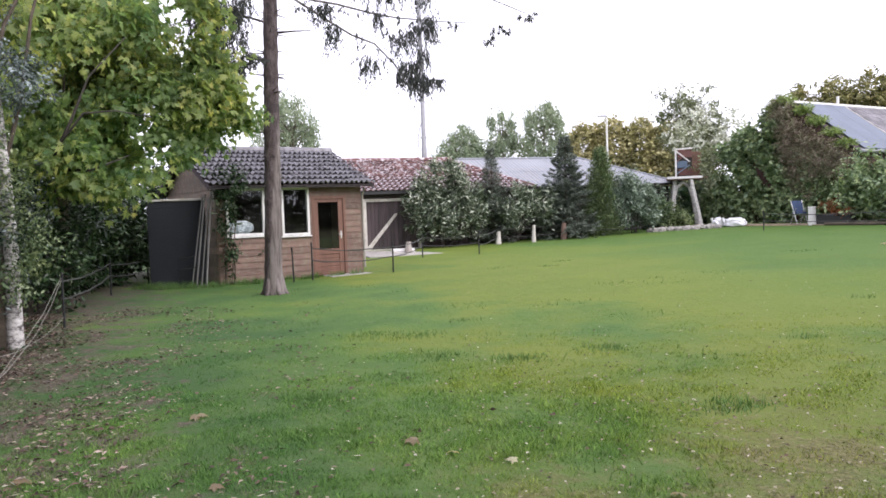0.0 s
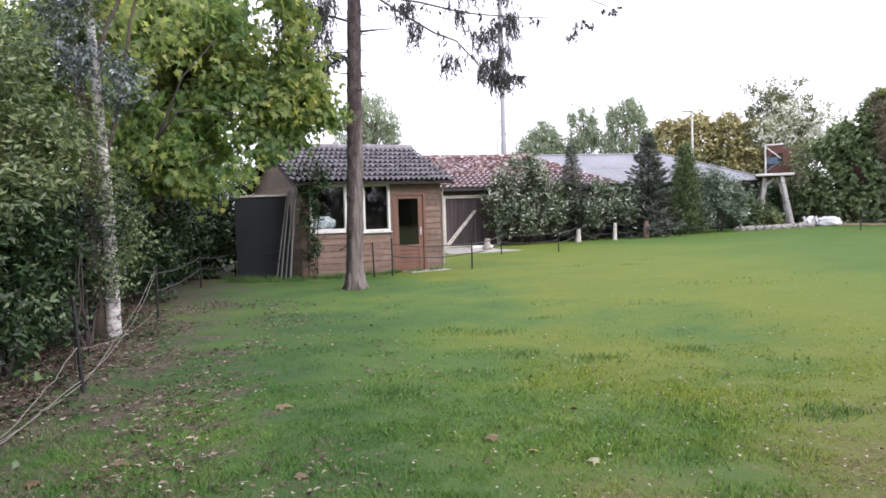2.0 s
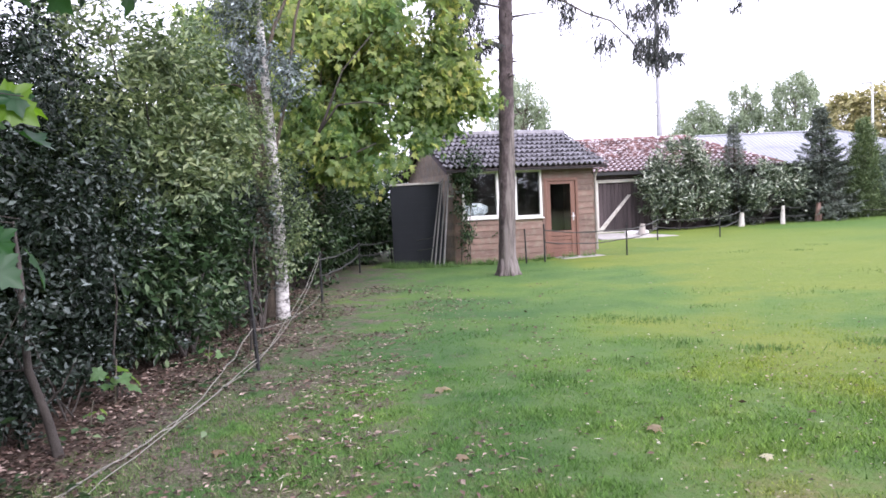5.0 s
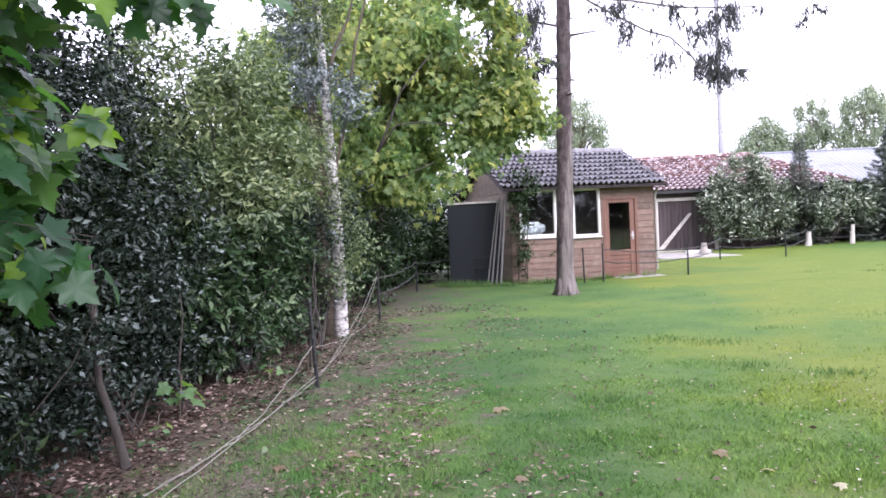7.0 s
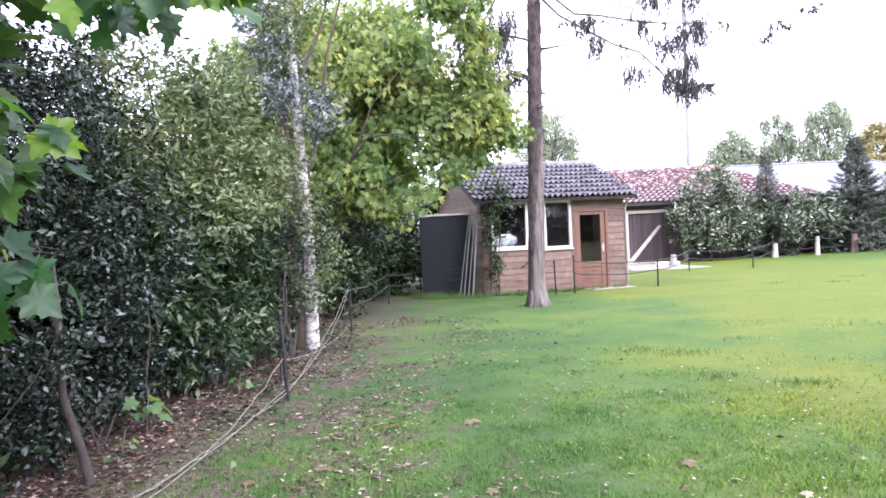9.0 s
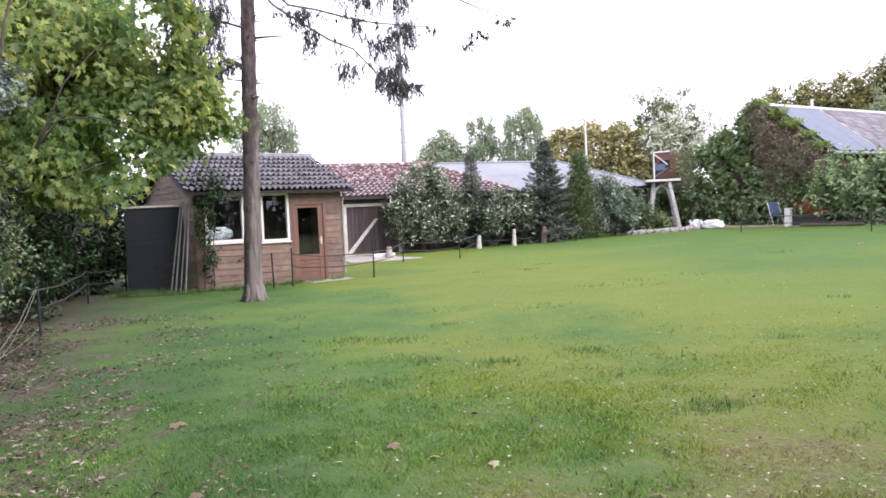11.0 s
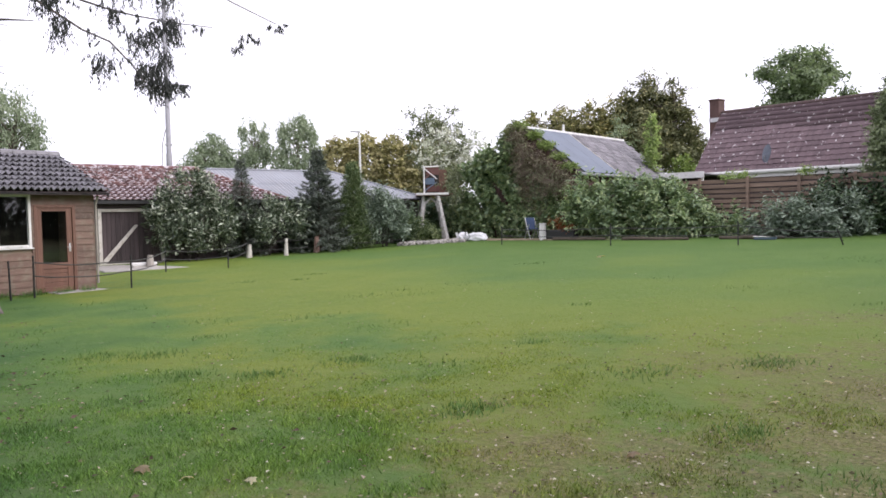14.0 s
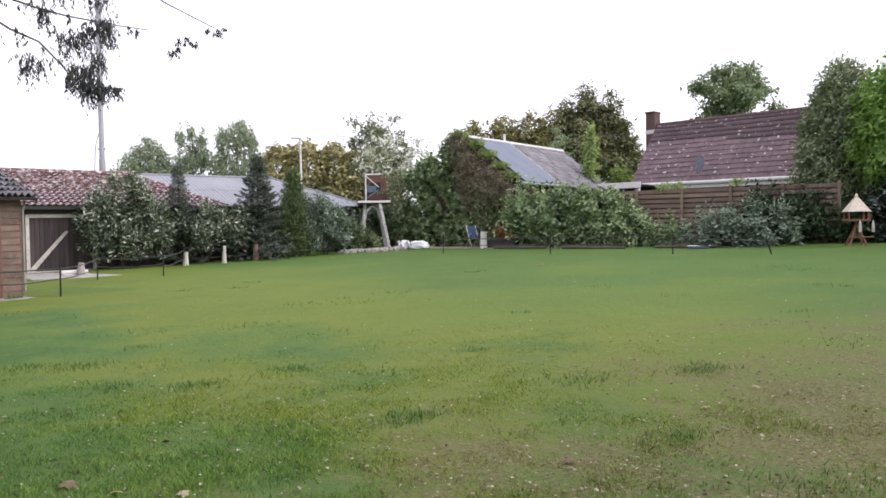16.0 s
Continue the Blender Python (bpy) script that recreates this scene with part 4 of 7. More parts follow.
def build_ivy_barn():
    t = thing("ivy_barn", IVY, "old barn with a gable overgrown by ivy and a slate roof", "barn")
    half, length, eave, ridge = 2.6, 9.5, 3.08, 5.12
    bm = prism([(-half, 0), (half, 0), (half, eave), (0, ridge - 0.08), (-half, eave)], 0, 0.25)
    part("gable_wall", bm, M["brick"], t).matrix_local = pose(0, 0, 0, 0, 0, 90) @ Matrix.Diagonal((1, -1, 1, 1))
    part("side_wall", box(0.25, length, -half, -half + 0.25, 0, eave), M["brick"], t)
    part("side_wall", box(0.25, length, half - 0.25, half, 0, eave), M["brick"], t)
    part("end_wall", box(length - 0.25, length, -half + 0.25, half - 0.25, 0, eave), M["brick"], t)
    bm = prism([(-half - 0.3, eave - 0.2), (0, ridge - 0.03), (half + 0.3, eave - 0.2), (half + 0.3, eave - 0.28), (0, ridge - 0.13), (-half - 0.3, eave - 0.28)], -0.1, length + 0.2)
    bm.transform(SWAP)
    roof = part("roof", bm, M["darkwood"], t)
    slope = math.hypot(ridge - eave + 0.2, half + 0.3)
    ang = math.degrees(math.atan2(ridge - eave + 0.2, half + 0.3))
    m = pose(0, -half - 0.3, eave - 0.17, ang)
    # slates on the far part of the front slope, smooth panels on the near part
    bm = box(0, 0.42, 0, 0.36, 0.0, 0.014, 0.003)
    me = bpy.data.meshes.new("slate")
    bm.to_mesh(me)
    bm.free()
    me.materials.append(M["slate"])
    r = random.Random(2)
    for j in range(11):
        for i in range(14):
            x = 3.75 + i * 0.425 + 0.2 * (j % 2)
            if x < length - 0.2:
                shared("slate", me, m @ pose(x, j * slope / 11, 0.02 + r.uniform(0, 0.008), -1.5 + r.uniform(-0.7, 0.7), 0, r.uniform(-0.8, 0.8)), roof)
    for i in range(3):
        part("roof_panel", box(0.35 + i * 1.1, 0.35 + i * 1.1 + 1.094, 0.03, slope - 0.01, 0.02, 0.05, 0.003), M["panel"], roof).matrix_local = m
    part("flashing", box(3.67, 3.73, 0, slope, 0.02, 0.058, 0.004), M["greywhite"], roof).matrix_local = m
    part("ridge_strip", box(-0.1, length + 0.2, -0.14, 0.14, ridge - 0.04, ridge + 0.07, 0.02), M["white"], roof)
    part("vent_pipe", tube([(3.4, 0, ridge), (3.4, 0, ridge + 0.42)], [0.06, 0.06], 8), M["white"], roof)
    part("gutter", tube([(-0.1, -half - 0.36, eave - 0.22), (length + 0.2, -half - 0.36, eave - 0.24)], [0.07, 0.07], 8), M["metalroof"], roof)
    return t


build_ivy_barn()


# ---- the neighbour's house ----
def build_house():
    t = thing("house", pose(22.55, 30.5, 0.6, 0, 0, -66), "house with a steep dark brown tiled roof", "house")
    length, run, eave, ridge = 13.0, 2.7, 2.70, 5.74
    part("wall", box(0.3, length - 0.3, 0.35, 2 * run - 0.35, -0.3, eave), M["brick"], t)
    bm = prism([(0.35, eave), (run, ridge - 0.35), (2 * run - 0.35, eave)], 0.3, 0.55)
    bm.transform(SWAP)
    part("gable", bm, M["brick"], t)
    bm = prism([(0, eave), (run, ridge), (2 * run, eave), (2 * run, eave - 0.1), (run, ridge - 0.14), (0, eave - 0.1)], 0, length)
    bm.transform(SWAP)
    roof = part("roof", bm, M["darkwood"], t)
    slope = math.hypot(ridge - eave, run)
    me = wave_tile("house_tile", 0.33, 0.33, 0.007, 1, M["browntile"], 0.018, 0.012)
    tiled(roof, me, pose(0, -0.03, eave + 0.01, math.degrees(math.atan2(ridge - eave, run))), 0.33, slope / 13, 36, 13, limit=300)
    for k in range(38):
        part("ridge_tile", tube([(k * 0.34, run, ridge), (k * 0.34 + 0.355, run, ridge + 0.012)], [0.11, 0.10], 8), M["ridge_brown"], roof)
    bm = prism([(-0.02, eave + 0.0), (run, ridge + 0.06), (run, ridge - 0.16), (-0.02, eave - 0.16)], -0.05, 0.02)
    bm.transform(SWAP)
    part("verge", bm, M["ridge_brown"], roof)
    part("gutter", tube([(-0.05, -0.09, eave - 0.06), (length, -0.09, eave - 0.08)], [0.085, 0.085], 8), M["white"], roof)
    part("fascia", box(-0.02, length, -0.02, 0.0, eave - 0.3, eave - 0.05), M["white"], roof)
    stack = part("chimney", box(-0.55, -0.06, run - 0.25, run + 0.35, -0.3, ridge + 0.62, 0.01), M["brick"], t)
    part("chimney_cap", box(-0.59, -0.04, run - 0.29, run + 0.39, ridge + 0.622, ridge + 0.70, 0.01), M["brick"], stack)
    part("flashing", box(-0.57, -0.055, run - 0.27, run - 0.254, ridge - 0.42, ridge - 0.22), M["steel"], stack)
    # satellite dish on a short mast
    bm = bmesh.new()
    bmesh.ops.create_cone(bm, cap_ends=True, segments=20, radius1=0.40, radius2=0.05, depth=0.12, matrix=pose(3.50, -0.25, eave + 0.70, 78, 0, -89))
    dish = part("satellite_dish", bm, M["panel"], t)
    part("dish_mast", tube([(3.45, 0.25, eave + 0.2), (3.45, -0.12, eave + 0.4), (3.45, -0.12, eave + 0.75)], [0.025] * 3, 6), M["steel"], dish)
    part("dish_arm", tube([(3.5, -0.25, eave + 0.35), (3.67, -0.75, eave + 0.57)], [0.015, 0.012], 5), M["steel"], dish)
    return t


build_house()


# ---- timber garden fence in front of the house ----
def build_panel_fence():
    t = thing("board_fence", pose(18.45, 27.5, 0.57, 0, 0, -58), "brown timber fence of horizontal overlapping boards", "fence")
    for p in range(5):
        a = p * 1.86
        part("post", box(a - 0.05, a + 0.05, -0.06, 0.04, -0.1, 2.28, 0.008), M["fencewood"], t)
        for k in range(11):
            y = 0.045 if k % 2 else 0.072
            part("board", box(a + 0.03, a + 1.83, y, y + 0.018, 0.12 + k * 0.195, 0.12 + k * 0.195 + 0.142, 0.004), M["fencewood"], t)
    # Dark slab added so that the gaps between boards read as shadow.
    part("backing", box(0.02, 5 * 1.86, 0.10, 0.12, 0.1, 2.2), M["darkwood"], t)
    part("post", box(5 * 1.86 - 0.05, 5 * 1.86 + 0.05, -0.06, 0.04, -0.1, 2.28, 0.008), M["fencewood"], t)
    return t


build_panel_fence()
flat = thing("carport", pose(19.75, 29.15, 0.45, 0, 0, -58), "flat carport roof with a broad white edge", "carport")
part("roof", box(0, 2.0, 0, 2.6, 2.68, 2.73), M["slate"], flat)
part("fascia", box(-0.03, 2.0, -0.03, 0.0, 2.54, 2.80, 0.004), M["white"], flat)
# Dark wall added to give the see-through carport a shaded inside.
part("back_wall", box(0, 2.0, 2.5, 2.6, -0.3, 2.68), M["darkwood"], flat)
for px in (0.15, 1.8):
    part("post", box(px, px + 0.1, 0.1, 0.2, -0.3, 2.68), M["white"], flat)

# ---- trees and shrubs ----
def masses(x, y, z, rx, ry, rz, count, r0, r1, seed, low=-1.0):
    """Uneven leaf masses spread through one large crown."""
    r = random.Random(seed)
    out = [(x, y, z, rx * 0.4, ry * 0.4, rz * 0.4)]
    while len(out) < count:
        d = Vector((r.gauss(0, 1), r.gauss(0, 1), r.gauss(0, 1))).normalized() * r.uniform(0.45, 1.0)
        if d.z < low:
            continue
        s = r.uniform(r0, r1)
        out.append((x + d.x * (rx - s * 0.6), y + d.y * (ry - s * 0.6), z + d.z * (rz - s * 0.4), s * 1.15, s * 1.15, s * 0.7))
    return out


def shrub(name, label, blobs, count, size, width, leaf, seed, category="shrub", group="", spread=None, droop=0.3, up=0.6, stems=5, shell=0.55, lump=0.35, bark="stem_bark", stem_r=0.022, rise=0.4, gaps=None, foot=0.02, hollow=2.2):
    """A shrub: stems from the ground and a crown of leaves in uneven clumps. Blobs are (x, y, z, rx, ry, rz) in the world."""
    b = np.array(blobs, float)
    x, y = b[0, 0], b[0, 1]
    z = gz(x, y)
    t = thing(name, pose(x, y, z), label, category, group)
    b[:, :3] -= (x, y, z)
    r = random.Random(seed)
    for k in range(stems):
        q = b[r.randrange(len(b))]
        a = (r.uniform(-0.2, 0.2) * q[3], r.uniform(-0.2, 0.2) * q[4], -0.05)
        e = (q[0] + r.uniform(-0.6, 0.6) * q[3], q[1] + r.uniform(-0.6, 0.6) * q[4], q[2] + r.uniform(0.1, 0.6) * q[5])
        part("stem", tube(bent(a, e, 5, 0, 0.05, seed + k), [stem_r, stem_r * 0.85, stem_r * 0.65, stem_r * 0.45, stem_r * 0.2], 5), M[bark], t)
    crown("crown", b, count, size, width, F[leaf], t, seed, spread, droop, shell, lump, up, floor=foot, rise=rise, gaps=gaps, hollow=hollow)
    return t


def conifer(name, label, x, y, height, radius, leaf, seed, count=9000, size=0.12, category="conifer", tip=0.15, base=0.1, droop=0.2, taper=0.8, lift=0.25):
    """A cone-shaped evergreen: trunk and whorls of boughs."""
    z = gz(x, y)
    t = thing(name, pose(x, y, z), label, category)
    r = np.random.default_rng(seed)
    part("trunk", tube([(0, 0, -0.05), (0.02, 0, height * 0.5), (0, 0, height * 0.97)], [0.09, 0.05, 0.01], 7), M["bark"], t)
    k = count // 22
    h = base + (height - base) * r.random(k) ** 1.25
    prof = radius * ((1 - (h - base) / (height - base)) ** taper * (1 - tip) + tip * 0.5) * (0.7 + 0.45 * r.random(k))
    a = r.random(k) * 2 * np.pi
    inner = r.random(k) ** 0.45
    c = np.stack([np.cos(a) * prof * inner, np.sin(a) * prof * inner, h], -1)
    pick = np.repeat(np.arange(k), 22)
    n = len(pick)
    way = unit(np.stack([np.cos(a), np.sin(a), lift + 0.2 * r.normal(size=k)], -1))
    pts = c[pick] + way[pick] * (r.uniform(-2.2, 1.2, n) * size)[:, None] + r.normal(size=(n, 3)) * size * np.array([0.5, 0.5, 0.35])
    out = unit(way[pick] + 0.6 * r.normal(size=(n, 3)))
    v, f = leaves(pts, out, unit(np.array([0, 0, 1.0]) + 0.6 * r.normal(size=(n, 3))), size * 1.3, 0.22, seed, droop)
    from_arrays("crown", v, f, F[leaf], t)
    return t


def spruce(name, label, x, y, height, radius, leaf, seed, count=14000, size=0.11, per_m=26):
    """A spruce: a trunk and single boughs that reach out, sag and lift at their tips."""
    z = gz(x, y)
    t = thing(name, pose(x, y, z), label, "conifer")
    r = np.random.default_rng(seed)
    part("trunk", tube([(0, 0, -0.05), (0.02, 0, height * 0.5), (0, 0, height * 0.99)], [0.09, 0.05, 0.008], 7), M["bark"], t)
    k = int(height * per_m)
    h = 0.15 + (height - 0.2) * (np.arange(k) + r.random(k)) / k
    reach = radius * (1.03 - h / height) ** 0.85 * r.uniform(0.6, 1.15, k)
    a = np.arange(k) * 2.4 + r.normal(size=k) * 0.4
    w = reach + 0.15
    pick = r.choice(k, count, p=w / w.sum())
    f = r.random(count) ** 0.65
    way = np.stack([np.cos(a), np.sin(a), 0 * a], -1)[pick]
    side = np.stack([-np.sin(a), np.cos(a), 0 * a], -1)[pick]
    off = r.normal(size=count) * 0.16 * (1.05 - f) * (0.4 + reach[pick])
    sag = reach[pick] * (-0.42 * f + 0.34 * f ** 3)
    pts = way * (reach[pick] * f)[:, None] + side * off[:, None] + r.normal(size=(count, 3)) * 0.02
    pts[:, 2] += h[pick] + sag - 0.5 * np.abs(off)
    out = unit(way + side * np.sign(off)[:, None] * 0.8 + 0.3 * r.normal(size=(count, 3)))
    v, fc = leaves(pts, out, unit(np.array([0, 0, 1.0]) + 0.4 * r.normal(size=(count, 3))), size, 0.28, seed, 0.25)
    from_arrays("crown", v, fc, F[leaf], t)
    return t


def tree(name, label, x, y, trunk_h, trunk_r, blobs, count, size, width, leaf, seed, bark="bark", droop=0.4, spread=None, shell=0.6, lump=0.35, category="tree", up=0.5, rise=0.3, gaps=None, lobed=False, hollow=2.2):
    """A broad tree: tapered trunk, limbs into every part of the crown, clumps of leaves."""
    z = gz(x, y)
    t = thing(name, pose(x, y, z), label, category)
    b = np.array(blobs, float)
    b[:, :3] -= (x, y, z)
    part("trunk", tube(bent((0, 0, -0.1), (b[0, 0] * 0.5, b[0, 1] * 0.5, trunk_h), 6, 0, trunk_r * 0.5, seed), [trunk_r * k for k in (1.25, 1.0, 0.9, 0.8, 0.7, 0.55)], 10), M[bark], t, smooth=True)
    r = random.Random(seed)
    for k in range(min(16, 3 * len(b) + 3)):
        q = b[k % len(b)]
        s = Vector((b[0, 0] * 0.5, b[0, 1] * 0.5, trunk_h)) * r.uniform(0.65, 1.0)
        e = (q[0] + r.uniform(-0.75, 0.75) * q[3], q[1] + r.uniform(-0.75, 0.75) * q[4], q[2] + r.uniform(-0.2, 0.7) * q[5])
        part("limb", tube(bent(s, e, 6, -0.15, 0.12, seed + k), [trunk_r * v for v in (0.42, 0.33, 0.25, 0.18, 0.11, 0.04)], 6), M[bark], t, smooth=True)
    crown("crown", b, count, size, width, F[leaf], t, seed, spread, droop, shell, lump, up, rise=rise, gaps=gaps, lobed=lobed, hollow=hollow)
    return t


# the row in front of the barn
shrub("laurel_shrub", "large shrub with pale whitish leaf tips", [(0.1, 29.9, 1.25, 1.5, 0.9, 1.3), (-0.5, 30.0, 2.3, 0.8, 0.8, 0.8), (0.55, 30.0, 2.55, 0.7, 0.8, 0.8), (1.25, 30.1, 1.5, 0.7, 0.7, 1.0), (-0.2, 29.9, 3.0, 0.5, 0.6, 0.5), (0.5, 29.9, 3.2, 0.35, 0.4, 0.4), (-1.0, 29.9, 1.8, 0.5, 0.5, 0.6)], 17000, 0.17, 0.30, "silver", 11, foot=0.3, up=0.5, rise=1.6, spread=0.15, gaps=-0.7, lump=0.5, shell=0.7)
spruce("dark_conifer", "slender grey-green conifer in the hedge row", 2.05, 31.2, 3.9, 1.15, "grey_conifer", 12, 16000, 0.10, 60)
shrub("laurel_shrub", "dark green shrub in the hedge row", [(2.9, 30.7, 1.35, 0.85, 0.8, 0.95), (3.6, 30.8, 1.7, 0.75, 0.6, 0.8), (4.2, 30.9, 1.5, 0.5, 0.6, 0.8), (3.1, 30.7, 2.1, 0.5, 0.5, 0.4)], 10000, 0.17, 0.32, "silver", 13, foot=0.45, up=0.5, rise=1.5, spread=0.15, gaps=-0.5, lump=0.5, shell=0.7)
spruce("blue_spruce", "small dark grey-green spruce tree", 5.1, 31.5, 4.2, 1.75, "conifer", 14, 34000, 0.12, 60)
conifer("thuja", "narrow upright green thuja", 6.6, 31.8, 3.5, 1.0, "thuja", 15, 16000, 0.10, tip=0.12, taper=0.6, lift=2.2)
shrub("laurel_shrub", "grey-green shrub beside the thuja", [(7.9, 31.9, 1.4, 1.05, 0.8, 1.35), (7.5, 32.0, 2.2, 0.7, 0.6, 0.7), (8.6, 32.0, 1.6, 0.6, 0.6, 1.0)], 12000, 0.15, 0.34, "bluegreen", 16, foot=0.3, up=0.5, rise=1.5, gaps=-0.6, lump=0.5)
shrub("garden_plant", "low mixed plants by the flower bed", [(9.6, 33.2, 1.0, 0.55, 0.5, 0.75), (10.3, 33.0, 0.8, 0.5, 0.5, 0.4)], 6000, 0.10, 0.4, "privet", 17)
shrub("garden_plant", "dark plants behind the flower bed", [(9.3, 33.8, 1.1, 0.6, 0.5, 0.9)], 4000, 0.11, 0.4, "laurel", 18)

# behind the barns; birch and willow leaves are paled for the haze of distance
shrub("golden_cypress", "golden-green cypress hedge behind the barn", [(9.7, 51.2, 4.4, 1.3, 1.3, 2.6), (11.4, 50.7, 4.5, 1.4, 1.3, 2.7), (13.2, 50.2, 4.4, 1.5, 1.3, 2.6), (14.8, 49.9, 4.2, 1.4, 1.3, 2.6), (16.2, 49.6, 4.2, 1.4, 1.3, 2.6)], 34000, 0.24, 0.6, "golden", 21, "conifer", shell=0.25, lump=0.1, up=0.6, spread=0.2)
tree("birch_tree", "pale green birch far behind the barn", 1.6, 56.0, 4.5, 0.14, [(1.5, 56, 5.9, 1.7, 1.2, 1.3), (0.4, 56, 5.4, 1.1, 1.1, 0.9), (2.7, 56, 5.6, 1.2, 1.1, 1.0), (1.8, 56, 7.1, 0.7, 0.6, 0.9), (1.1, 56, 6.7, 0.6, 0.6, 0.6), (2.5, 56, 6.7, 0.5, 0.5, 0.5)], 9500, 0.16, 0.5, "hazed_leaf", 22, "greybark", 1.2, spread=0.26, lump=0.3, rise=-0.6)
tree("birch_tree", "thin pale green weeping birch far behind the barn", 4.6, 55.8, 6.8, 0.09, [(4.6, 55.8, 6.4, 1.1, 0.8, 1.2), (3.8, 55.8, 7.9, 0.35, 0.4, 0.9), (4.5, 55.8, 8.0, 0.35, 0.4, 0.8), (5.2, 55.8, 7.7, 0.4, 0.4, 0.9), (3.9, 55.8, 6.0, 0.9, 0.8, 1.0), (5.4, 55.8, 6.3, 0.6, 0.6, 0.9)], 5600, 0.16, 0.5, "hazed_leaf", 23, "greybark", 2.0, spread=0.24, shell=0.8, rise=-1.6)
tree("birch_tree", "pale green weeping birch far behind the barn", 7.6, 55.5, 6.8, 0.12, [(7.5, 55.5, 8.0, 1.2, 1.0, 1.1), (6.6, 55.5, 7.4, 0.5, 0.6, 1.3), (8.5, 55.5, 7.4, 0.5, 0.6, 1.3), (7.3, 55.5, 5.9, 1.7, 1.0, 1.1), (9.1, 55.4, 5.9, 0.7, 0.6, 1.2), (6.2, 55.5, 5.8, 0.8, 0.6, 1.0), (7.9, 55.5, 8.6, 0.5, 0.5, 0.6)], 9000, 0.16, 0.5, "hazed_leaf", 29, "greybark", 2.0, spread=0.26, shell=0.55, lump=0.45, rise=-2.2)
tree("willow_tree", "weeping pale green tree behind the shed", -8.2, 44.2, 6.5, 0.18, [(-8.6, 44.2, 6.9, 1.4, 1.3, 1.9), (-7.3, 44.2, 6.0, 0.6, 0.8, 1.4), (-9.8, 44.2, 6.2, 1.1, 1.0, 1.7)], 10000, 0.15, 0.45, "hazed_leaf", 24, "greybark", 2.0, spread=0.26, lump=0.5, rise=-1.6)
tree("blossom_tree", "grey-green tree with white blossom", 12.9, 38.0, 3.6, 0.10, masses(12.6, 38, 5.5, 2.4, 1.4, 2.6, 34, 0.3, 0.65, 25) + [(11.9, 36.2, 4.3, 0.9, 0.7, 0.9), (12.6, 35.8, 3.4, 0.9, 0.7, 0.8), (11.75, 34.3, 3.2, 0.35, 0.3, 0.6), (11.9, 34.0, 2.5, 0.4, 0.3, 0.4)], 9000, 0.15, 0.5, "blossom_leaf", 25, "greybark")
crown("blossom", [(0.2, -0.5, 4.4, 1.9, 1.3, 1.3), (0.9, -0.8, 3.6, 1.5, 1.1, 1.0), (-0.6, -0.4, 5.0, 1.1, 0.9, 0.8), (-1.2, -1.6, 4.0, 1.0, 0.8, 0.8), (1.6, -1.0, 4.2, 0.9, 0.8, 0.8)], 4200, 0.12, 0.8, F["blossom"], bpy.data.objects["blossom_tree"], 26, 0.12, label="white blossom clusters")
for i, (px, py, top, rad) in enumerate(((25.6, 54.3, 9.3, 1.6), (27.6, 53.4, 9.8, 1.7), (29.4, 52.4, 9.9, 1.7), (30.8, 51.6, 10.3, 1.7))):
    tree("pine_tree", "dark olive pine behind the roofs", px, py, top * 0.6, 0.25, [(px, py, top - 1.4, rad * 0.6, rad * 0.7, 1.5), (px + 0.5, py, top - 2.9, rad, rad, 1.7), (px - 0.7, py, top - 3.6, rad * 0.8, rad * 0.8, 1.6), (px, py, top - 5.2, rad * 1.2, rad, 2.0)], 9000, 0.34, 0.4, "pine", 270 + i, spread=0.3, shell=0.35, lump=0.3, up=0.9)
def layered(px, py, top, rad, seed):
    """Blobs of a conifer whose boughs spread in uneven, drooping layers."""
    r = random.Random(seed)
    out = []
    for k in range(11):
        w = rad * (0.25 + 0.11 * k)
        for q in range(1 + k // 2):
            a = r.uniform(0, 6.28)
            out.append((px + w * 0.75 * math.cos(a), py + w * 0.5 * math.sin(a), top - 0.35 - 0.55 * k + r.uniform(-0.15, 0.15), 0.45 + 0.28 * w, 0.45 + 0.28 * w, 0.30))
    return out


for i, (px, py, top, rad) in enumerate(((33.0, 50.1, 12.2, 2.0), (34.6, 49.2, 11.4, 1.9), (31.6, 50.8, 10.9, 1.6))):
    tree("pine_tree", "tall dark green conifer with layered boughs", px, py, top * 0.8, 0.25, layered(px, py, top, rad, 290 + i) + [(px, py, top - 5.6, rad * 1.1, 1.2, 2.2), (px, py, top - 8.2, rad * 1.2, 1.2, 2.2), (px, py, top - 3.2, rad * 0.75, 0.8, 1.7), (px, py, top - 1.7, rad * 0.45, 0.7, 1.2)], 19000, 0.30, 0.34, "conifer_far", 290 + i, spread=0.3, shell=0.8, lump=0.3, up=0.9, rise=-0.3)
tree("pine_tree", "grey-green conifer behind the slate roof", 28.9, 47.5, 5.5, 0.2, layered(28.9, 47.5, 8.4, 1.5, 299), 6000, 0.24, 0.3, "hazed_leaf", 299, spread=0.3, shell=0.8, lump=0.3, up=0.9)
tree("young_tree", "slim leaning light green young tree beside the slate roof", 23.2, 35.0, 5.4, 0.05, [(23.25, 35.0, 5.3, 0.32, 0.3, 0.55), (23.3, 35.0, 6.0, 0.22, 0.25, 0.45), (23.35, 35.0, 6.5, 0.12, 0.15, 0.25), (23.15, 35.0, 4.5, 0.38, 0.35, 0.5), (23.2, 35.0, 3.7, 0.42, 0.4, 0.5), (23.3, 34.9, 2.9, 0.5, 0.4, 0.5)], 3400, 0.15, 0.5, "young_leaf", 30, "greybark", spread=0.16, shell=0.9, lump=0.3)
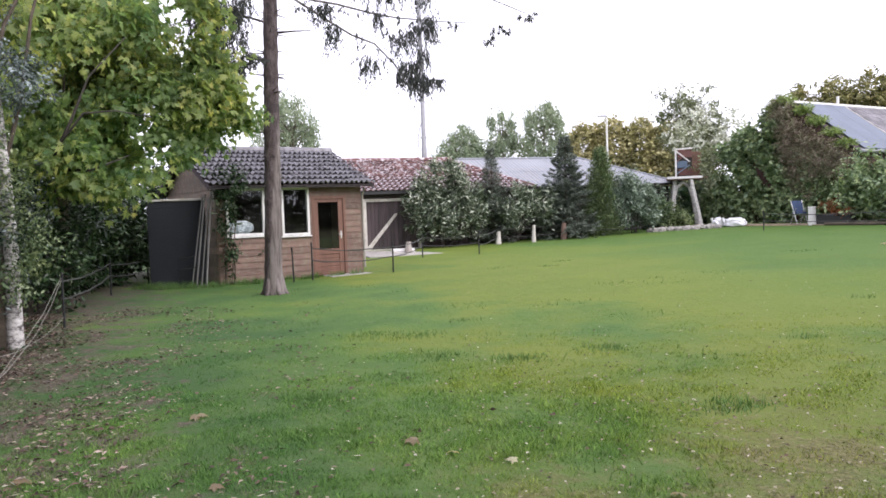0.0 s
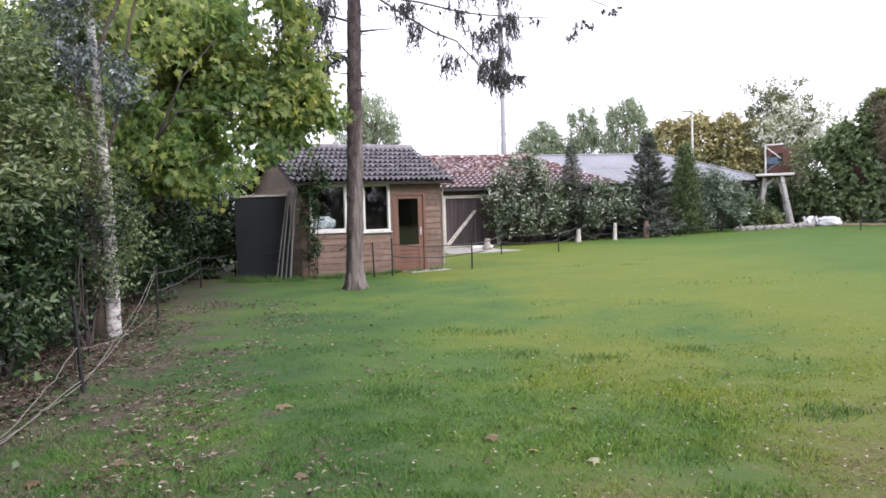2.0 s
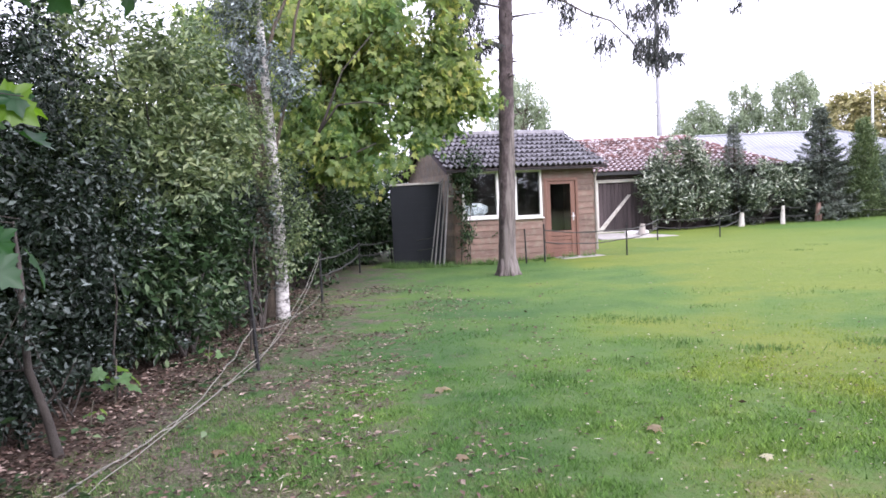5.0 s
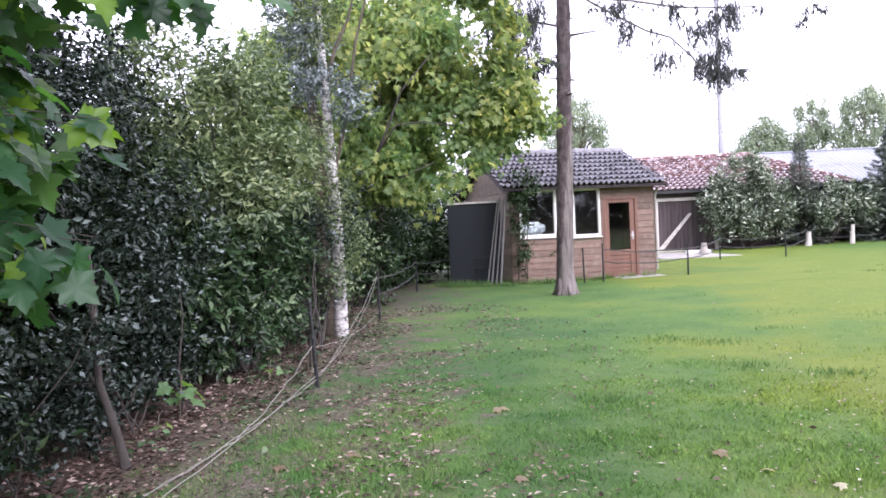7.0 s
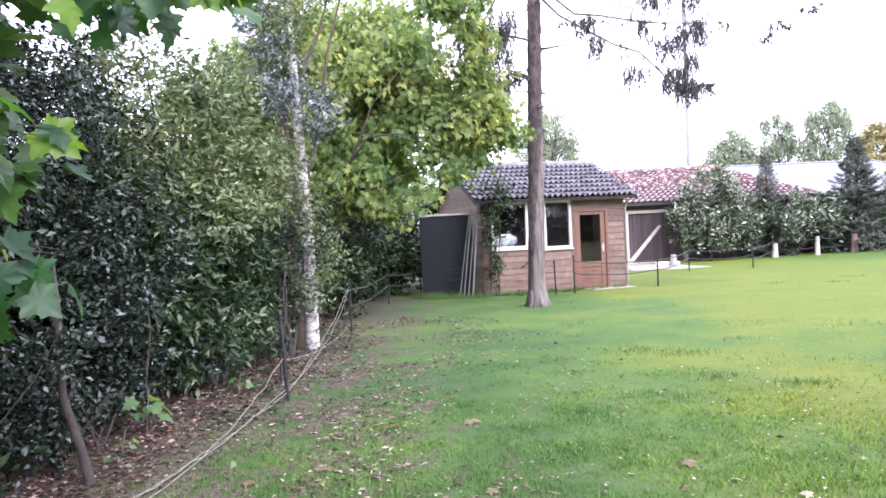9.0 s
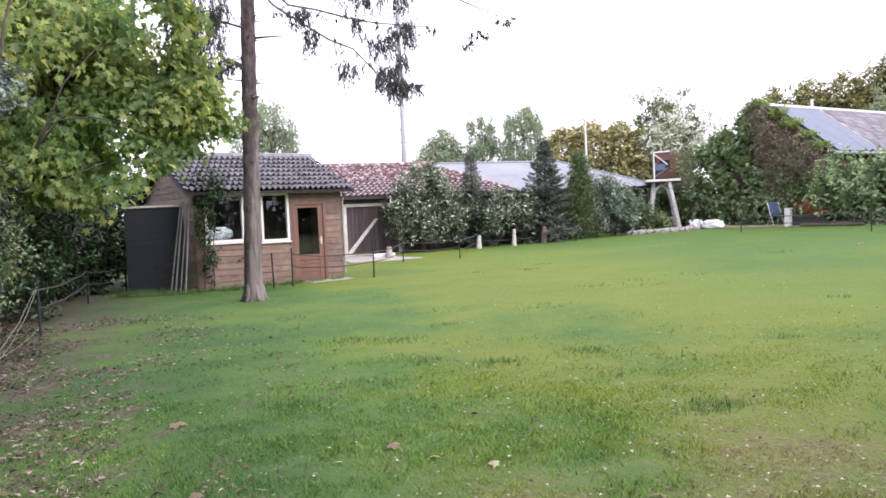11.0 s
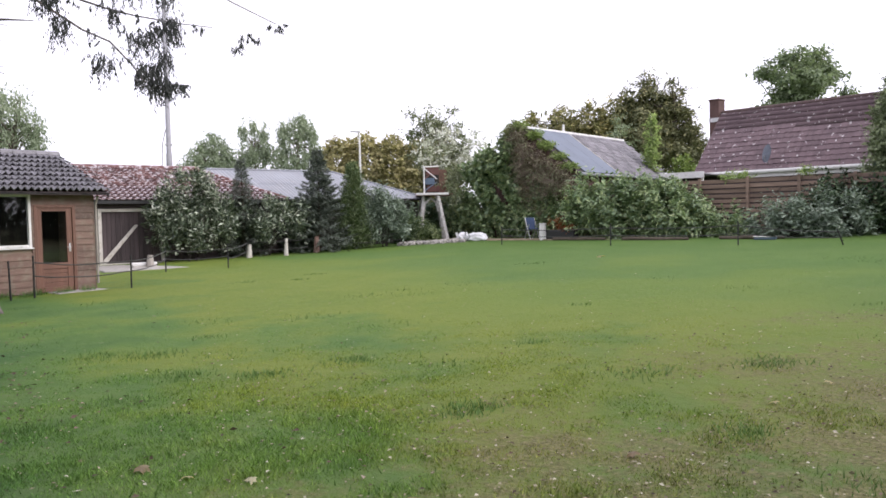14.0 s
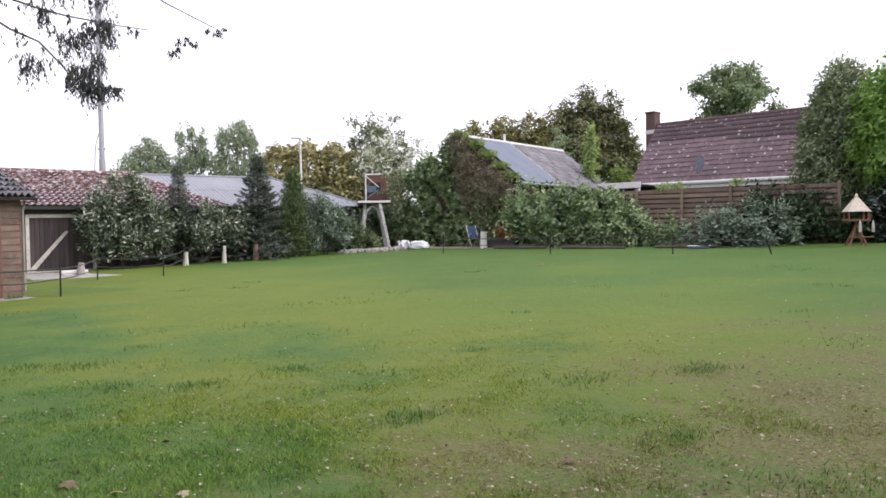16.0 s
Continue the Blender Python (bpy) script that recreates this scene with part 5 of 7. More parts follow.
shrub("bright_shrub", "light green twigs beside the slate roof", [(24.3, 34.6, 3.2, 0.8, 0.6, 0.4), (24.9, 34.2, 3.75, 0.7, 0.5, 0.22), (24.6, 34.4, 4.2, 0.5, 0.4, 0.16), (24.0, 34.6, 2.6, 0.7, 0.5, 0.4)], 2600, 0.16, 0.45, "gable_top", 33)
tree("round_tree", "round-topped green tree behind the house", 44.5, 47.4, 8.0, 0.3, masses(44.9, 47.4, 11.0, 4.3, 2.8, 3.5, 46, 0.55, 1.0, 31), 15000, 0.28, 0.55, "round_tree", 31, shell=0.9, lump=0.45)

# along the neighbour's fence
shrub("laurel_shrub", "broad glossy green shrub against the ivy barn", [(16.6, 27.3, 1.3, 1.3, 1.0, 1.3), (15.8, 28.6, 1.5, 1.2, 0.9, 1.4), (17.6, 26.0, 1.5, 1.2, 0.9, 1.3), (18.4, 24.9, 1.2, 1.1, 0.8, 1.0), (17.2, 26.4, 2.1, 0.9, 0.8, 0.8), (17.0, 27.2, 2.5, 0.9, 0.7, 0.6), (18.2, 26.0, 2.2, 0.9, 0.7, 0.6), (15.9, 28.6, 2.5, 0.8, 0.7, 0.7), (19.3, 23.9, 0.9, 0.9, 0.7, 0.7)], 38000, 0.17, 0.5, "ivy", 41, up=0.7, gaps=-0.6, lump=0.5, rise=0.2)
shrub("laurel_shrub", "low grey-green spreading shrub by the fence", [(19.7, 22.1, 1.05, 1.0, 0.9, 0.8), (20.5, 21.2, 1.25, 1.1, 0.9, 1.0), (21.2, 20.5, 1.15, 0.9, 0.9, 0.95)], 18000, 0.18, 0.34, "bluegreen", 42, up=1.1, rise=0.0, gaps=-0.5, lump=0.5)
shrub("dark_shrub", "dark green hedge shrub by the fence", [(22.0, 21.5, 1.5, 1.2, 1.0, 1.2), (23.2, 20.6, 1.5, 1.3, 1.0, 1.3), (24.2, 19.6, 1.2, 1.2, 1.0, 1.1)], 16000, 0.17, 0.45, "shaded_leaf", 43)
shrub("cypress_tree", "tall dense dull green cypress", [(25.1, 21.4, 3.6, 1.4, 1.1, 3.0), (25.6, 21.2, 5.9, 1.05, 0.9, 1.6), (24.8, 21.6, 2.0, 1.25, 1.0, 1.9), (25.3, 21.3, 4.8, 1.2, 1.0, 1.8)], 40000, 0.17, 0.4, "cypress", 44, "conifer", shell=0.25, lump=0.1, rise=0.8)
tree("bright_tree", "bright green leafy tree at the lawn's edge", 25.7, 19.4, 2.5, 0.12, [(25.35, 19.2, 4.6, 1.3, 1.3, 2.3), (25.9, 18.6, 5.8, 1.5, 1.4, 1.9), (25.55, 18.7, 3.4, 1.2, 1.2, 1.1)], 20000, 0.18, 0.55, "bright", 45)
shrub("dark_shrub", "hedge behind the bird table, leaf colour blackened for shade", [(25.0, 18.8, 1.3, 1.3, 1.0, 1.5), (26.2, 17.4, 1.4, 1.4, 1.0, 1.6)], 14000, 0.17, 0.5, "holly", 46)
shrub("dark_shrub", "dark bushes closing the gap behind the play tower", [(11.6, 37.2, 1.2, 1.2, 0.8, 1.3), (13.0, 36.6, 1.4, 1.2, 0.8, 1.5), (10.0, 37.8, 1.2, 1.2, 0.8, 1.2)], 12000, 0.18, 0.5, "laurel", 47)
shrub("climber", "light green climber along the top of the board fence", [(20.45, 24.75, 2.92, 0.7, 0.2, 0.15), (20.15, 25.2, 2.85, 0.4, 0.2, 0.12), (21.65, 22.8, 2.98, 0.5, 0.2, 0.12)], 800, 0.10, 0.4, "young_leaf", 49, "climber", stems=3, shell=0.9)
shrub("dark_shrub", "dark bushes beside the shed", [(-8.4, 19.2, 1.2, 1.0, 0.8, 1.3), (-9.4, 20.5, 1.6, 1.2, 1.0, 1.7), (-8.6, 22.6, 1.6, 1.2, 1.2, 1.7)], 16000, 0.14, 0.5, "shaded_leaf", 48)

# ivy on the barn's gable
ivy = thing("ivy", IVY, "dense ivy and brown creeper over the gable", "ivy")
crown("leaves", [(-0.3, 0.55, 1.38, 0.5, 1.3, 1.5), (-0.3, 1.95, 1.48, 0.5, 1.5, 1.7), (-0.3, 1.25, 3.08, 0.45, 1.2, 1.2), (-0.4, 2.95, 1.18, 0.5, 1, 1.3), (-0.3, -1.05, 0.88, 0.5, 1.2, 1), (-0.3, 3.75, 0.88, 0.6, 0.7, 1), (-0.3, 2.55, 2.68, 0.5, 0.9, 1), (-0.3, 0.85, 4.2, 0.45, 0.7, 0.6), (-0.3, 1.7, 3.6, 0.5, 0.8, 0.65), (-0.3, 2.6, 3.1, 0.5, 0.8, 0.6)], 36000, 0.19, 0.7, F["ivy"], ivy, 51, 0.16, shell=0.8, floor=0.0, up=0.6, gaps=-0.55)
crown("creeper", [(-0.5, -0.2, 3.5, 0.35, 0.6, 1.2), (-0.5, -0.9, 3.2, 0.35, 0.6, 1.0), (-0.5, -1.6, 2.7, 0.35, 0.6, 0.9), (-0.45, -2.3, 2.4, 0.3, 0.5, 0.7), (-0.45, 0.3, 4.5, 0.35, 0.5, 0.5), (-0.4, 0.25, 5.05, 0.4, 0.55, 0.32), (-0.45, -0.3, 2.2, 0.3, 0.5, 1.2), (-0.45, -1.0, 1.6, 0.3, 0.5, 1.0)], 19000, 0.14, 0.16, F["ivy_brown"], ivy, 52, 0.14, shell=0.7, floor=0.0, label="brown leafless creeper")
crown("wall_leaves", [(-0.25, -0.95, 2.08, 0.4, 1.5, 1.2), (-0.3, 0.65, 4.48, 0.4, 0.6, 0.6)], 3500, 0.13, 0.6, F["ivy"], ivy, 54, 0.14, shell=0.8, floor=0.0)
crown("top_growth", [(-0.3, 0.2, 5.18, 0.4, 0.6, 0.28), (-0.3, 0.7, 4.95, 0.35, 0.4, 0.25), (-0.1, -0.55, 4.76, 0.5, 0.4, 0.16), (0.0, -1.15, 4.24, 0.55, 0.4, 0.16), (0.0, -1.8, 3.70, 0.5, 0.4, 0.16), (-0.1, -2.4, 3.2, 0.45, 0.4, 0.16)], 7600, 0.085, 0.5, F["gable_top"], ivy, 53, 0.09, shell=0.9)

# ---- the trees at the left ----
tree("maple_tree", "big yellow-green maple overhanging the shed", -7.6, 15.0, 2.9, 0.17,
     [(x, y, z, rx, ry, rz * 0.75) for x, y, z, rx, ry, rz in masses(-6.7, 14.5, 4.5, 2.25, 1.6, 2.7, 34, 0.75, 1.1, 61)]
     + [(-8.4, 13.2, 3.4, 0.9, 0.9, 0.5), (-8.6, 13.0, 5.2, 0.8, 0.9, 0.45), (-7.6, 13.4, 4.4, 0.9, 0.6, 0.5), (-7.0, 13.2, 3.0, 0.8, 0.6, 0.4), (-6.9, 12.7, 2.7, 0.8, 0.5, 0.4), (-7.2, 12.6, 3.8, 0.7, 0.5, 0.4), (-6.2, 12.9, 4.4, 0.7, 0.4, 0.4), (-6.1, 12.9, 3.5, 0.7, 0.4, 0.4), (-6.0, 12.9, 2.8, 0.6, 0.4, 0.3)]
     + [(-4.8, 14.2, 6.0, 0.7, 0.5, 0.5), (-4.3, 14.3, 5.5, 0.5, 0.5, 0.35), (-4.4, 14.3, 5.0, 0.5, 0.5, 0.3), (-5.1, 14.3, 4.5, 0.5, 0.5, 0.4), (-4.45, 14.3, 4.4, 0.5, 0.4, 0.25), (-4.1, 14.3, 6.2, 0.5, 0.4, 0.4), (-4.2, 14.4, 4.1, 0.45, 0.4, 0.22), (-4.1, 14.4, 3.75, 0.5, 0.4, 0.2), (-4.6, 14.4, 4.7, 0.6, 0.5, 0.45), (-4.4, 14.4, 4.05, 0.5, 0.5, 0.3), (-4.5, 14.4, 3.6, 0.5, 0.5, 0.28), (-4.9, 14.2, 3.25, 0.6, 0.5, 0.33), (-5.0, 14.3, 3.75, 0.55, 0.5, 0.28), (-4.2, 14.5, 3.4, 0.34, 0.3, 0.14), (-5.2, 14.2, 3.05, 0.6, 0.5, 0.28), (-4.85, 14.2, 2.75, 0.45, 0.4, 0.2), (-5.2, 13.9, 2.35, 0.55, 0.5, 0.26), (-5.7, 13.6, 2.1, 0.6, 0.5, 0.28), (-6.4, 13.5, 2.3, 0.7, 0.6, 0.3)],
     52000, 0.145, 0.62, "maple", 61, droop=0.75, spread=0.26, lump=0.4, up=0.8, shell=1.0, rise=-0.1, gaps=-0.4, lobed=True, hollow=1.7)
old_maple = bpy.data.objects["maple_tree"]
crown("overhang", [(x + 7.6, y - 15.0, z - gz(-7.6, 15.0), rx, 0.4, rz) for x, y, z, rx, rz in ((-4.35, 14.7, 4.7, 0.4, 0.3), (-4.1, 14.8, 4.3, 0.4, 0.25), (-4.35, 14.8, 3.9, 0.4, 0.25), (-3.95, 14.9, 3.85, 0.35, 0.2), (-4.3, 14.9, 3.5, 0.4, 0.2), (-3.8, 15.0, 3.5, 0.3, 0.14), (-4.6, 14.9, 3.2, 0.35, 0.2))], 3000, 0.14, 0.6, F["maple"], old_maple, 71, 0.24, droop=0.75, shell=1.0, up=0.8, rise=-0.1, lobed=True)
for pts in ([(-7.4, 14.6, 2.2), (-6.7, 13.3, 2.45), (-6.2, 12.5, 2.8), (-5.75, 12.55, 3.35), (-5.3, 12.75, 3.4), (-4.8, 13.0, 3.3)], [(-6.25, 12.6, 2.75), (-5.95, 12.5, 3.2), (-5.65, 12.6, 3.95), (-5.1, 12.8, 4.6)], [(-6.6, 13.1, 2.5), (-5.9, 13.0, 2.45), (-5.3, 13.2, 2.7)]):
    part("limb", tube([Vector(q) - old_maple.matrix_world.translation for q in pts], [0.034 * (1 - 0.8 * k / (len(pts) - 1)) for k in range(len(pts))], 7), M["stem_bark"], old_maple, smooth=True)
tree("maple_tree", "yellowish young maple behind the hedge", -7.3, 10.6, 2.8, 0.07,
     [(-7.0, 10.6, 3.5, 0.9, 0.9, 0.9), (-6.3, 10.9, 4.6, 0.6, 0.8, 0.8)], 3600, 0.15, 0.8, "maple", 68, droop=0.8, spread=0.2, lump=0.5, up=0.7, shell=0.7, lobed=True)
shrub("laurel_shrub", "glossy shrub under the maple, shade put into its leaf colour", [(-7.2, 13.9, 1.0, 1.0, 1.0, 0.95), (-7.9, 15.4, 1.2, 1.0, 1.2, 1.1), (-7.7, 12.2, 1.5, 1.1, 1.1, 1.4), (-8.6, 17.6, 1.2, 1.2, 1.5, 1.3)], 30000, 0.12, 0.45, "shaded_leaf", 62, up=0.8, gaps=-0.2)
shrub("privet_shrub", "tall green privet shrub in the hedge", [(-5.9, 7.9, 2.3, 0.9, 1.0, 0.9), (-5.35, 7.3, 1.9, 0.65, 0.7, 0.6), (-6.1, 8.7, 2.3, 0.8, 0.8, 0.9), (-6.6, 7.6, 2.7, 0.8, 0.9, 0.8), (-6.0, 6.9, 2.7, 0.7, 0.7, 0.8), (-6.4, 7.0, 3.5, 0.45, 0.45, 0.5), (-5.7, 7.6, 3.4, 0.4, 0.4, 0.5), (-5.9, 8.4, 3.5, 0.4, 0.4, 0.6), (-5.3, 8.1, 2.4, 0.5, 0.5, 0.6), (-6.4, 7.4, 3.9, 0.55, 0.5, 0.4), (-6.5, 8.6, 3.5, 0.6, 0.6, 0.4)], 38000, 0.098, 0.36, "privet", 63, gaps=-0.3, lump=0.5, up=0.6, spread=0.15, shell=0.6, hollow=3.2)
shrub("laurel_shrub", "glossy laurel under the privet, shade put into its leaf colour", [(-5.45, 7.4, 0.9, 0.6, 0.8, 0.9), (-5.9, 8.6, 0.9, 0.6, 0.8, 0.95), (-5.35, 6.6, 0.9, 0.5, 0.6, 0.9), (-5.6, 8.0, 1.5, 0.5, 0.8, 0.5)], 17000, 0.11, 0.36, "shaded_leaf", 58, hollow=3.6, gaps=0.3, lump=0.4, up=0.5, spread=0.13, shell=0.6)
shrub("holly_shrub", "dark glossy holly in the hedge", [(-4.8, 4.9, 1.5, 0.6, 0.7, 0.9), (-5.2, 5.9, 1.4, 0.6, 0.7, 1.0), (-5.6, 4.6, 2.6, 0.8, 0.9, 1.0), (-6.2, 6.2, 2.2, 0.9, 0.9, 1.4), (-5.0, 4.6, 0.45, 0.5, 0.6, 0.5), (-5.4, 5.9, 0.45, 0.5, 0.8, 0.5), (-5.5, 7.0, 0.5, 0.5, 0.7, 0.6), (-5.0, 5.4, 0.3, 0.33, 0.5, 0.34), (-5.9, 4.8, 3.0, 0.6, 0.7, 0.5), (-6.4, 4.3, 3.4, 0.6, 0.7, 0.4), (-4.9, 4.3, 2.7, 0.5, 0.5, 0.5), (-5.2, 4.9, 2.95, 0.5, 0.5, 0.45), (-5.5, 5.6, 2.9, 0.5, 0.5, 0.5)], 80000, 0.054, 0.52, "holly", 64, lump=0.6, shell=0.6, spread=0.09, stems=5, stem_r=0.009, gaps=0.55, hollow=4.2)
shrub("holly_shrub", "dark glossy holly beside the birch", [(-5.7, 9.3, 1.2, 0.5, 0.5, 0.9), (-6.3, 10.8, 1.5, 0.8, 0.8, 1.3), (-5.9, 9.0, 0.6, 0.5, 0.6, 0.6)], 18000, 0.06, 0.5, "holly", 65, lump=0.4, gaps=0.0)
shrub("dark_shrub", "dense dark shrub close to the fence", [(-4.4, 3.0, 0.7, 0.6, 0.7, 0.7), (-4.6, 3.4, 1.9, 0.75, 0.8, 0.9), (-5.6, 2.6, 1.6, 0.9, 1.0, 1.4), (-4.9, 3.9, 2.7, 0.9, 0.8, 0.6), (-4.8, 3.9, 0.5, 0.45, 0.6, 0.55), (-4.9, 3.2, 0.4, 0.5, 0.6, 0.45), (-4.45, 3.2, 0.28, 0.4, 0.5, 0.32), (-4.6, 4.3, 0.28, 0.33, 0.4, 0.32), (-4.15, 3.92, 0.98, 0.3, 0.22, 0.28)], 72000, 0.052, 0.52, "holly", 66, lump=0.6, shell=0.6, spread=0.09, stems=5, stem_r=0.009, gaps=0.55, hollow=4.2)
# Fills the hollows with shade-coloured leaves so that they read black.
shrub("dark_shrub", "shrubs closing the hedge behind, blackened for its inner shade", [(-7.4, 4.6, 1.5, 0.9, 2.0, 1.6), (-7.8, 8.4, 1.5, 0.9, 2.2, 1.6), (-6.6, 1.6, 1.6, 0.9, 1.8, 1.8), (-9.6, 12.5, 1.6, 1.0, 2.4, 1.7), (-10.2, 17.5, 1.8, 1.2, 2.8, 1.9), (-6.0, 4.4, 1.2, 0.6, 1.6, 1.3), (-6.4, 6.6, 1.2, 0.6, 1.6, 1.3), (-5.6, 3.2, 0.9, 0.5, 1.0, 1.0)], 80000, 0.12, 0.6, "shade_filler", 67, lump=0.05, shell=0.25)

shrub("laurel_shrub", "young laurel sprouts with pale green leaves", [(-4.2, 3.3, 0.32, 0.2, 0.25, 0.28), (-4.35, 3.0, 0.5, 0.25, 0.25, 0.3)], 150, 0.11, 0.34, "shaded_leaf", 59, stems=3, stem_r=0.008, rise=1.2, up=0.5, shell=0.9)

# unseen hedge, added behind the camera to cut sky light and darken window reflections
bw = thing("backdrop", pose(0, -9, 0), "unseen hedge added round the back to block sky light and darken reflections", "hedge", kind="structure")
crown("hedge_row", [(x, -1.0 * (abs(x) > 6), 2.6, 2.6, 1.6, 3.4) for x in (-10, -6, -2, 2, 6, 10, 14, 18, 22)] + [(26, y, 2.6, 1.8, 2.6, 3.4) for y in (0, 4, 8, 12, 16, 20)] + [(-10.5, y, 2.6, 1.8, 2.4, 3.2) for y in (3, 7)], 34000, 0.4, 0.7, F["shade_filler"], bw, 69, 0.4, shell=0.3, lump=0.1)

# ---- the spruce on the lawn ----
def hanging(points, seed, length=0.45, per=20):
    """Needle sprays that hang in strings from the points of a bough."""
    r = np.random.default_rng(seed)
    k = len(points)
    ln = (length * (0.3 + 0.9 * r.random(k)))
    p = np.repeat(np.array(points, float), per, 0)
    n = len(p)
    f = np.tile((np.arange(per) + 0.5) / per, k)
    bow = np.repeat(r.normal(size=(k, 2)) * 0.10, per, 0)
    drop = f * np.repeat(ln, per)
    pts = p + np.stack([bow[:, 0] * f, bow[:, 1] * f, -drop], -1) + r.normal(size=(n, 3)) * 0.010
    a = r.random(n) * 6.28
    out = unit(np.stack([np.cos(a) * 0.5, np.sin(a) * 0.5, -np.ones(n)], -1))
    return leaves(pts, out, unit(r.normal(size=(n, 3))), 0.075, 0.24, seed, 0.2)


def build_spruce():
    ox, oy, oz = -3.5, 15.74, gz(-3.5, 15.74)
    t = thing("spruce_tree", pose(ox, oy, oz), "tall bare spruce trunk with drooping grey-green boughs", "tree")
    r = random.Random(4)
    whorls = (1.25, 1.9, 2.4, 2.75, 3.3, 3.6, 4.1, 4.45, 4.9, 5.3, 5.7, 6.2, 6.6)
    spine, radii = [], []
    for z in [-0.1, 0.0, 0.08, 0.16, 0.26] + [0.4 + 0.1 * k for k in range(66)] + [7.4, 8.4, 9.5, 11.0, 13.0]:
        knot = sum(math.exp(-((z - w) / 0.05) ** 2) for w in whorls)
        spine.append((float(np.interp(z, [0, 0.6, 2, 4, 6, 9.5, 13], [0, 0, 0.06, 0.12, 0.19, 0.3, 0.4])) + r.uniform(-0.004, 0.004), 0, z))
        radii.append(float(np.interp(z, [-0.1, 0.06, 0.22, 0.6, 2, 4, 6, 9.5, 13], [0.240, 0.218, 0.194, 0.178, 0.166, 0.150, 0.138, 0.10, 0.04])) * (1 + 0.08 * knot + r.uniform(-0.012, 0.012)))
    part("trunk", tube(spine, radii, 20), M["spruce_bark"], t, smooth=True)
    for k in range(6):  # root flare
        a = k * 1.05 + r.uniform(-0.2, 0.2)
        part("root", tube([(0.14 * math.cos(a), 0.14 * math.sin(a), 0.34), (0.20 * math.cos(a), 0.20 * math.sin(a), 0.07), (0.30 * math.cos(a), 0.30 * math.sin(a), -0.05)], [0.055, 0.055, 0.03], 7), M["spruce_bark"], t, smooth=True)
    for z in whorls[1:]:  # dead snags in whorls
        for k in range(4):
            a, ln = r.uniform(0, 6.28), r.uniform(0.08, 0.45) if z > 3 else r.uniform(0.04, 0.10)
            c = Vector((0.03 * z, 0, z))
            part("snag", tube(bent(c, c + Vector((math.cos(a) * (0.16 + ln), math.sin(a) * (0.16 + ln), r.uniform(-0.05, 0.1))), 3, 0, 0.01, k), [0.024, 0.012, 0.004], 5), M["spruce_bark"], t)
    boughs = [  # points along each, strings at a point, their length
        ([(-3.3, 15.74, 6.5), (-2.72, 15.3, 5.8), (-2.26, 15.3, 5.48), (-1.65, 15.3, 5.08), (-1.2, 15.3, 4.89), (-0.82, 15.3, 4.47), (-0.65, 15.3, 4.19), (-0.34, 15.3, 4.06), (0.02, 15.3, 4.08)], 1, 0.18),
        ([(-3.3, 15.74, 6.7), (-2.42, 15.3, 5.79), (-1.89, 15.3, 5.68), (-1.18, 15.3, 5.47), (-0.74, 15.3, 5.38), (0.06, 15.3, 5.28), (0.61, 15.3, 5.24)], 1, 0.12),
        ([(-3.25, 15.74, 7.6), (-1.6, 15.5, 6.9), (-0.1, 15.3, 6.3), (1.0, 15.2, 5.7), (1.78, 15.1, 5.32)], 0, 0.15),
        ([(-3.3, 15.74, 7.2), (-2.2, 15.0, 6.5), (-1.2, 14.6, 6.1), (-0.5, 14.4, 6.0)], 3, 0.35),
        ([(-3.3, 15.74, 5.45), (-3.74, 15.5, 5.56), (-4.15, 15.5, 5.6), (-4.6, 15.5, 5.62), (-5.2, 15.3, 5.4)], 2, 0.3),
        ([(-3.3, 15.74, 6.6), (-4.0, 15.3, 6.3), (-4.4, 15.2, 5.6), (-4.3, 15.1, 4.9)], 3, 0.6),
        ([(-3.35, 15.74, 4.72), (-3.55, 15.5, 4.74), (-3.75, 15.4, 4.7)], 2, 0.2),
        ([(-3.3, 15.74, 7.8), (-2.6, 16.6, 7.4), (-1.9, 17.4, 6.9), (-1.4, 18, 6.3)], 3, 0.5),
        ([(-3.3, 15.74, 7.4), (-4.2, 16.5, 7.1), (-5.1, 17.1, 6.5)], 3, 0.5),
        ([(-3.2, 15.74, 5.28), (-2.85, 15.5, 5.24), (-2.45, 15.4, 5.22)], 0, 0.1),
    ]
    for i, (b, dens, length) in enumerate(boughs):
        pts = [Vector(p) - Vector((ox, oy, oz)) for p in b]
        fine = []
        for p, q in zip(pts, pts[1:]):
            fine += [p.lerp(q, f) for f in (0, 0.25, 0.5, 0.75)]
        fine.append(pts[-1])
        n = len(fine)
        bough = part("bough", tube(fine, [0.024 * (1 - 0.8 * k / (n - 1)) + 0.003 for k in range(n)], 6), M["spruce_bark"], t)
        rr = random.Random(i + 40)
        hang = [p + Vector((rr.uniform(-0.15, 0.15), rr.uniform(-0.2, 0.2), rr.uniform(-0.03, 0.03))) for p in fine[4:] for _ in range(dens)]
        if hang:
            v, f = hanging(hang, 80 + i, length)
            tagged(from_arrays("needles", v, f, F["needle"], bough), kind="stuff")
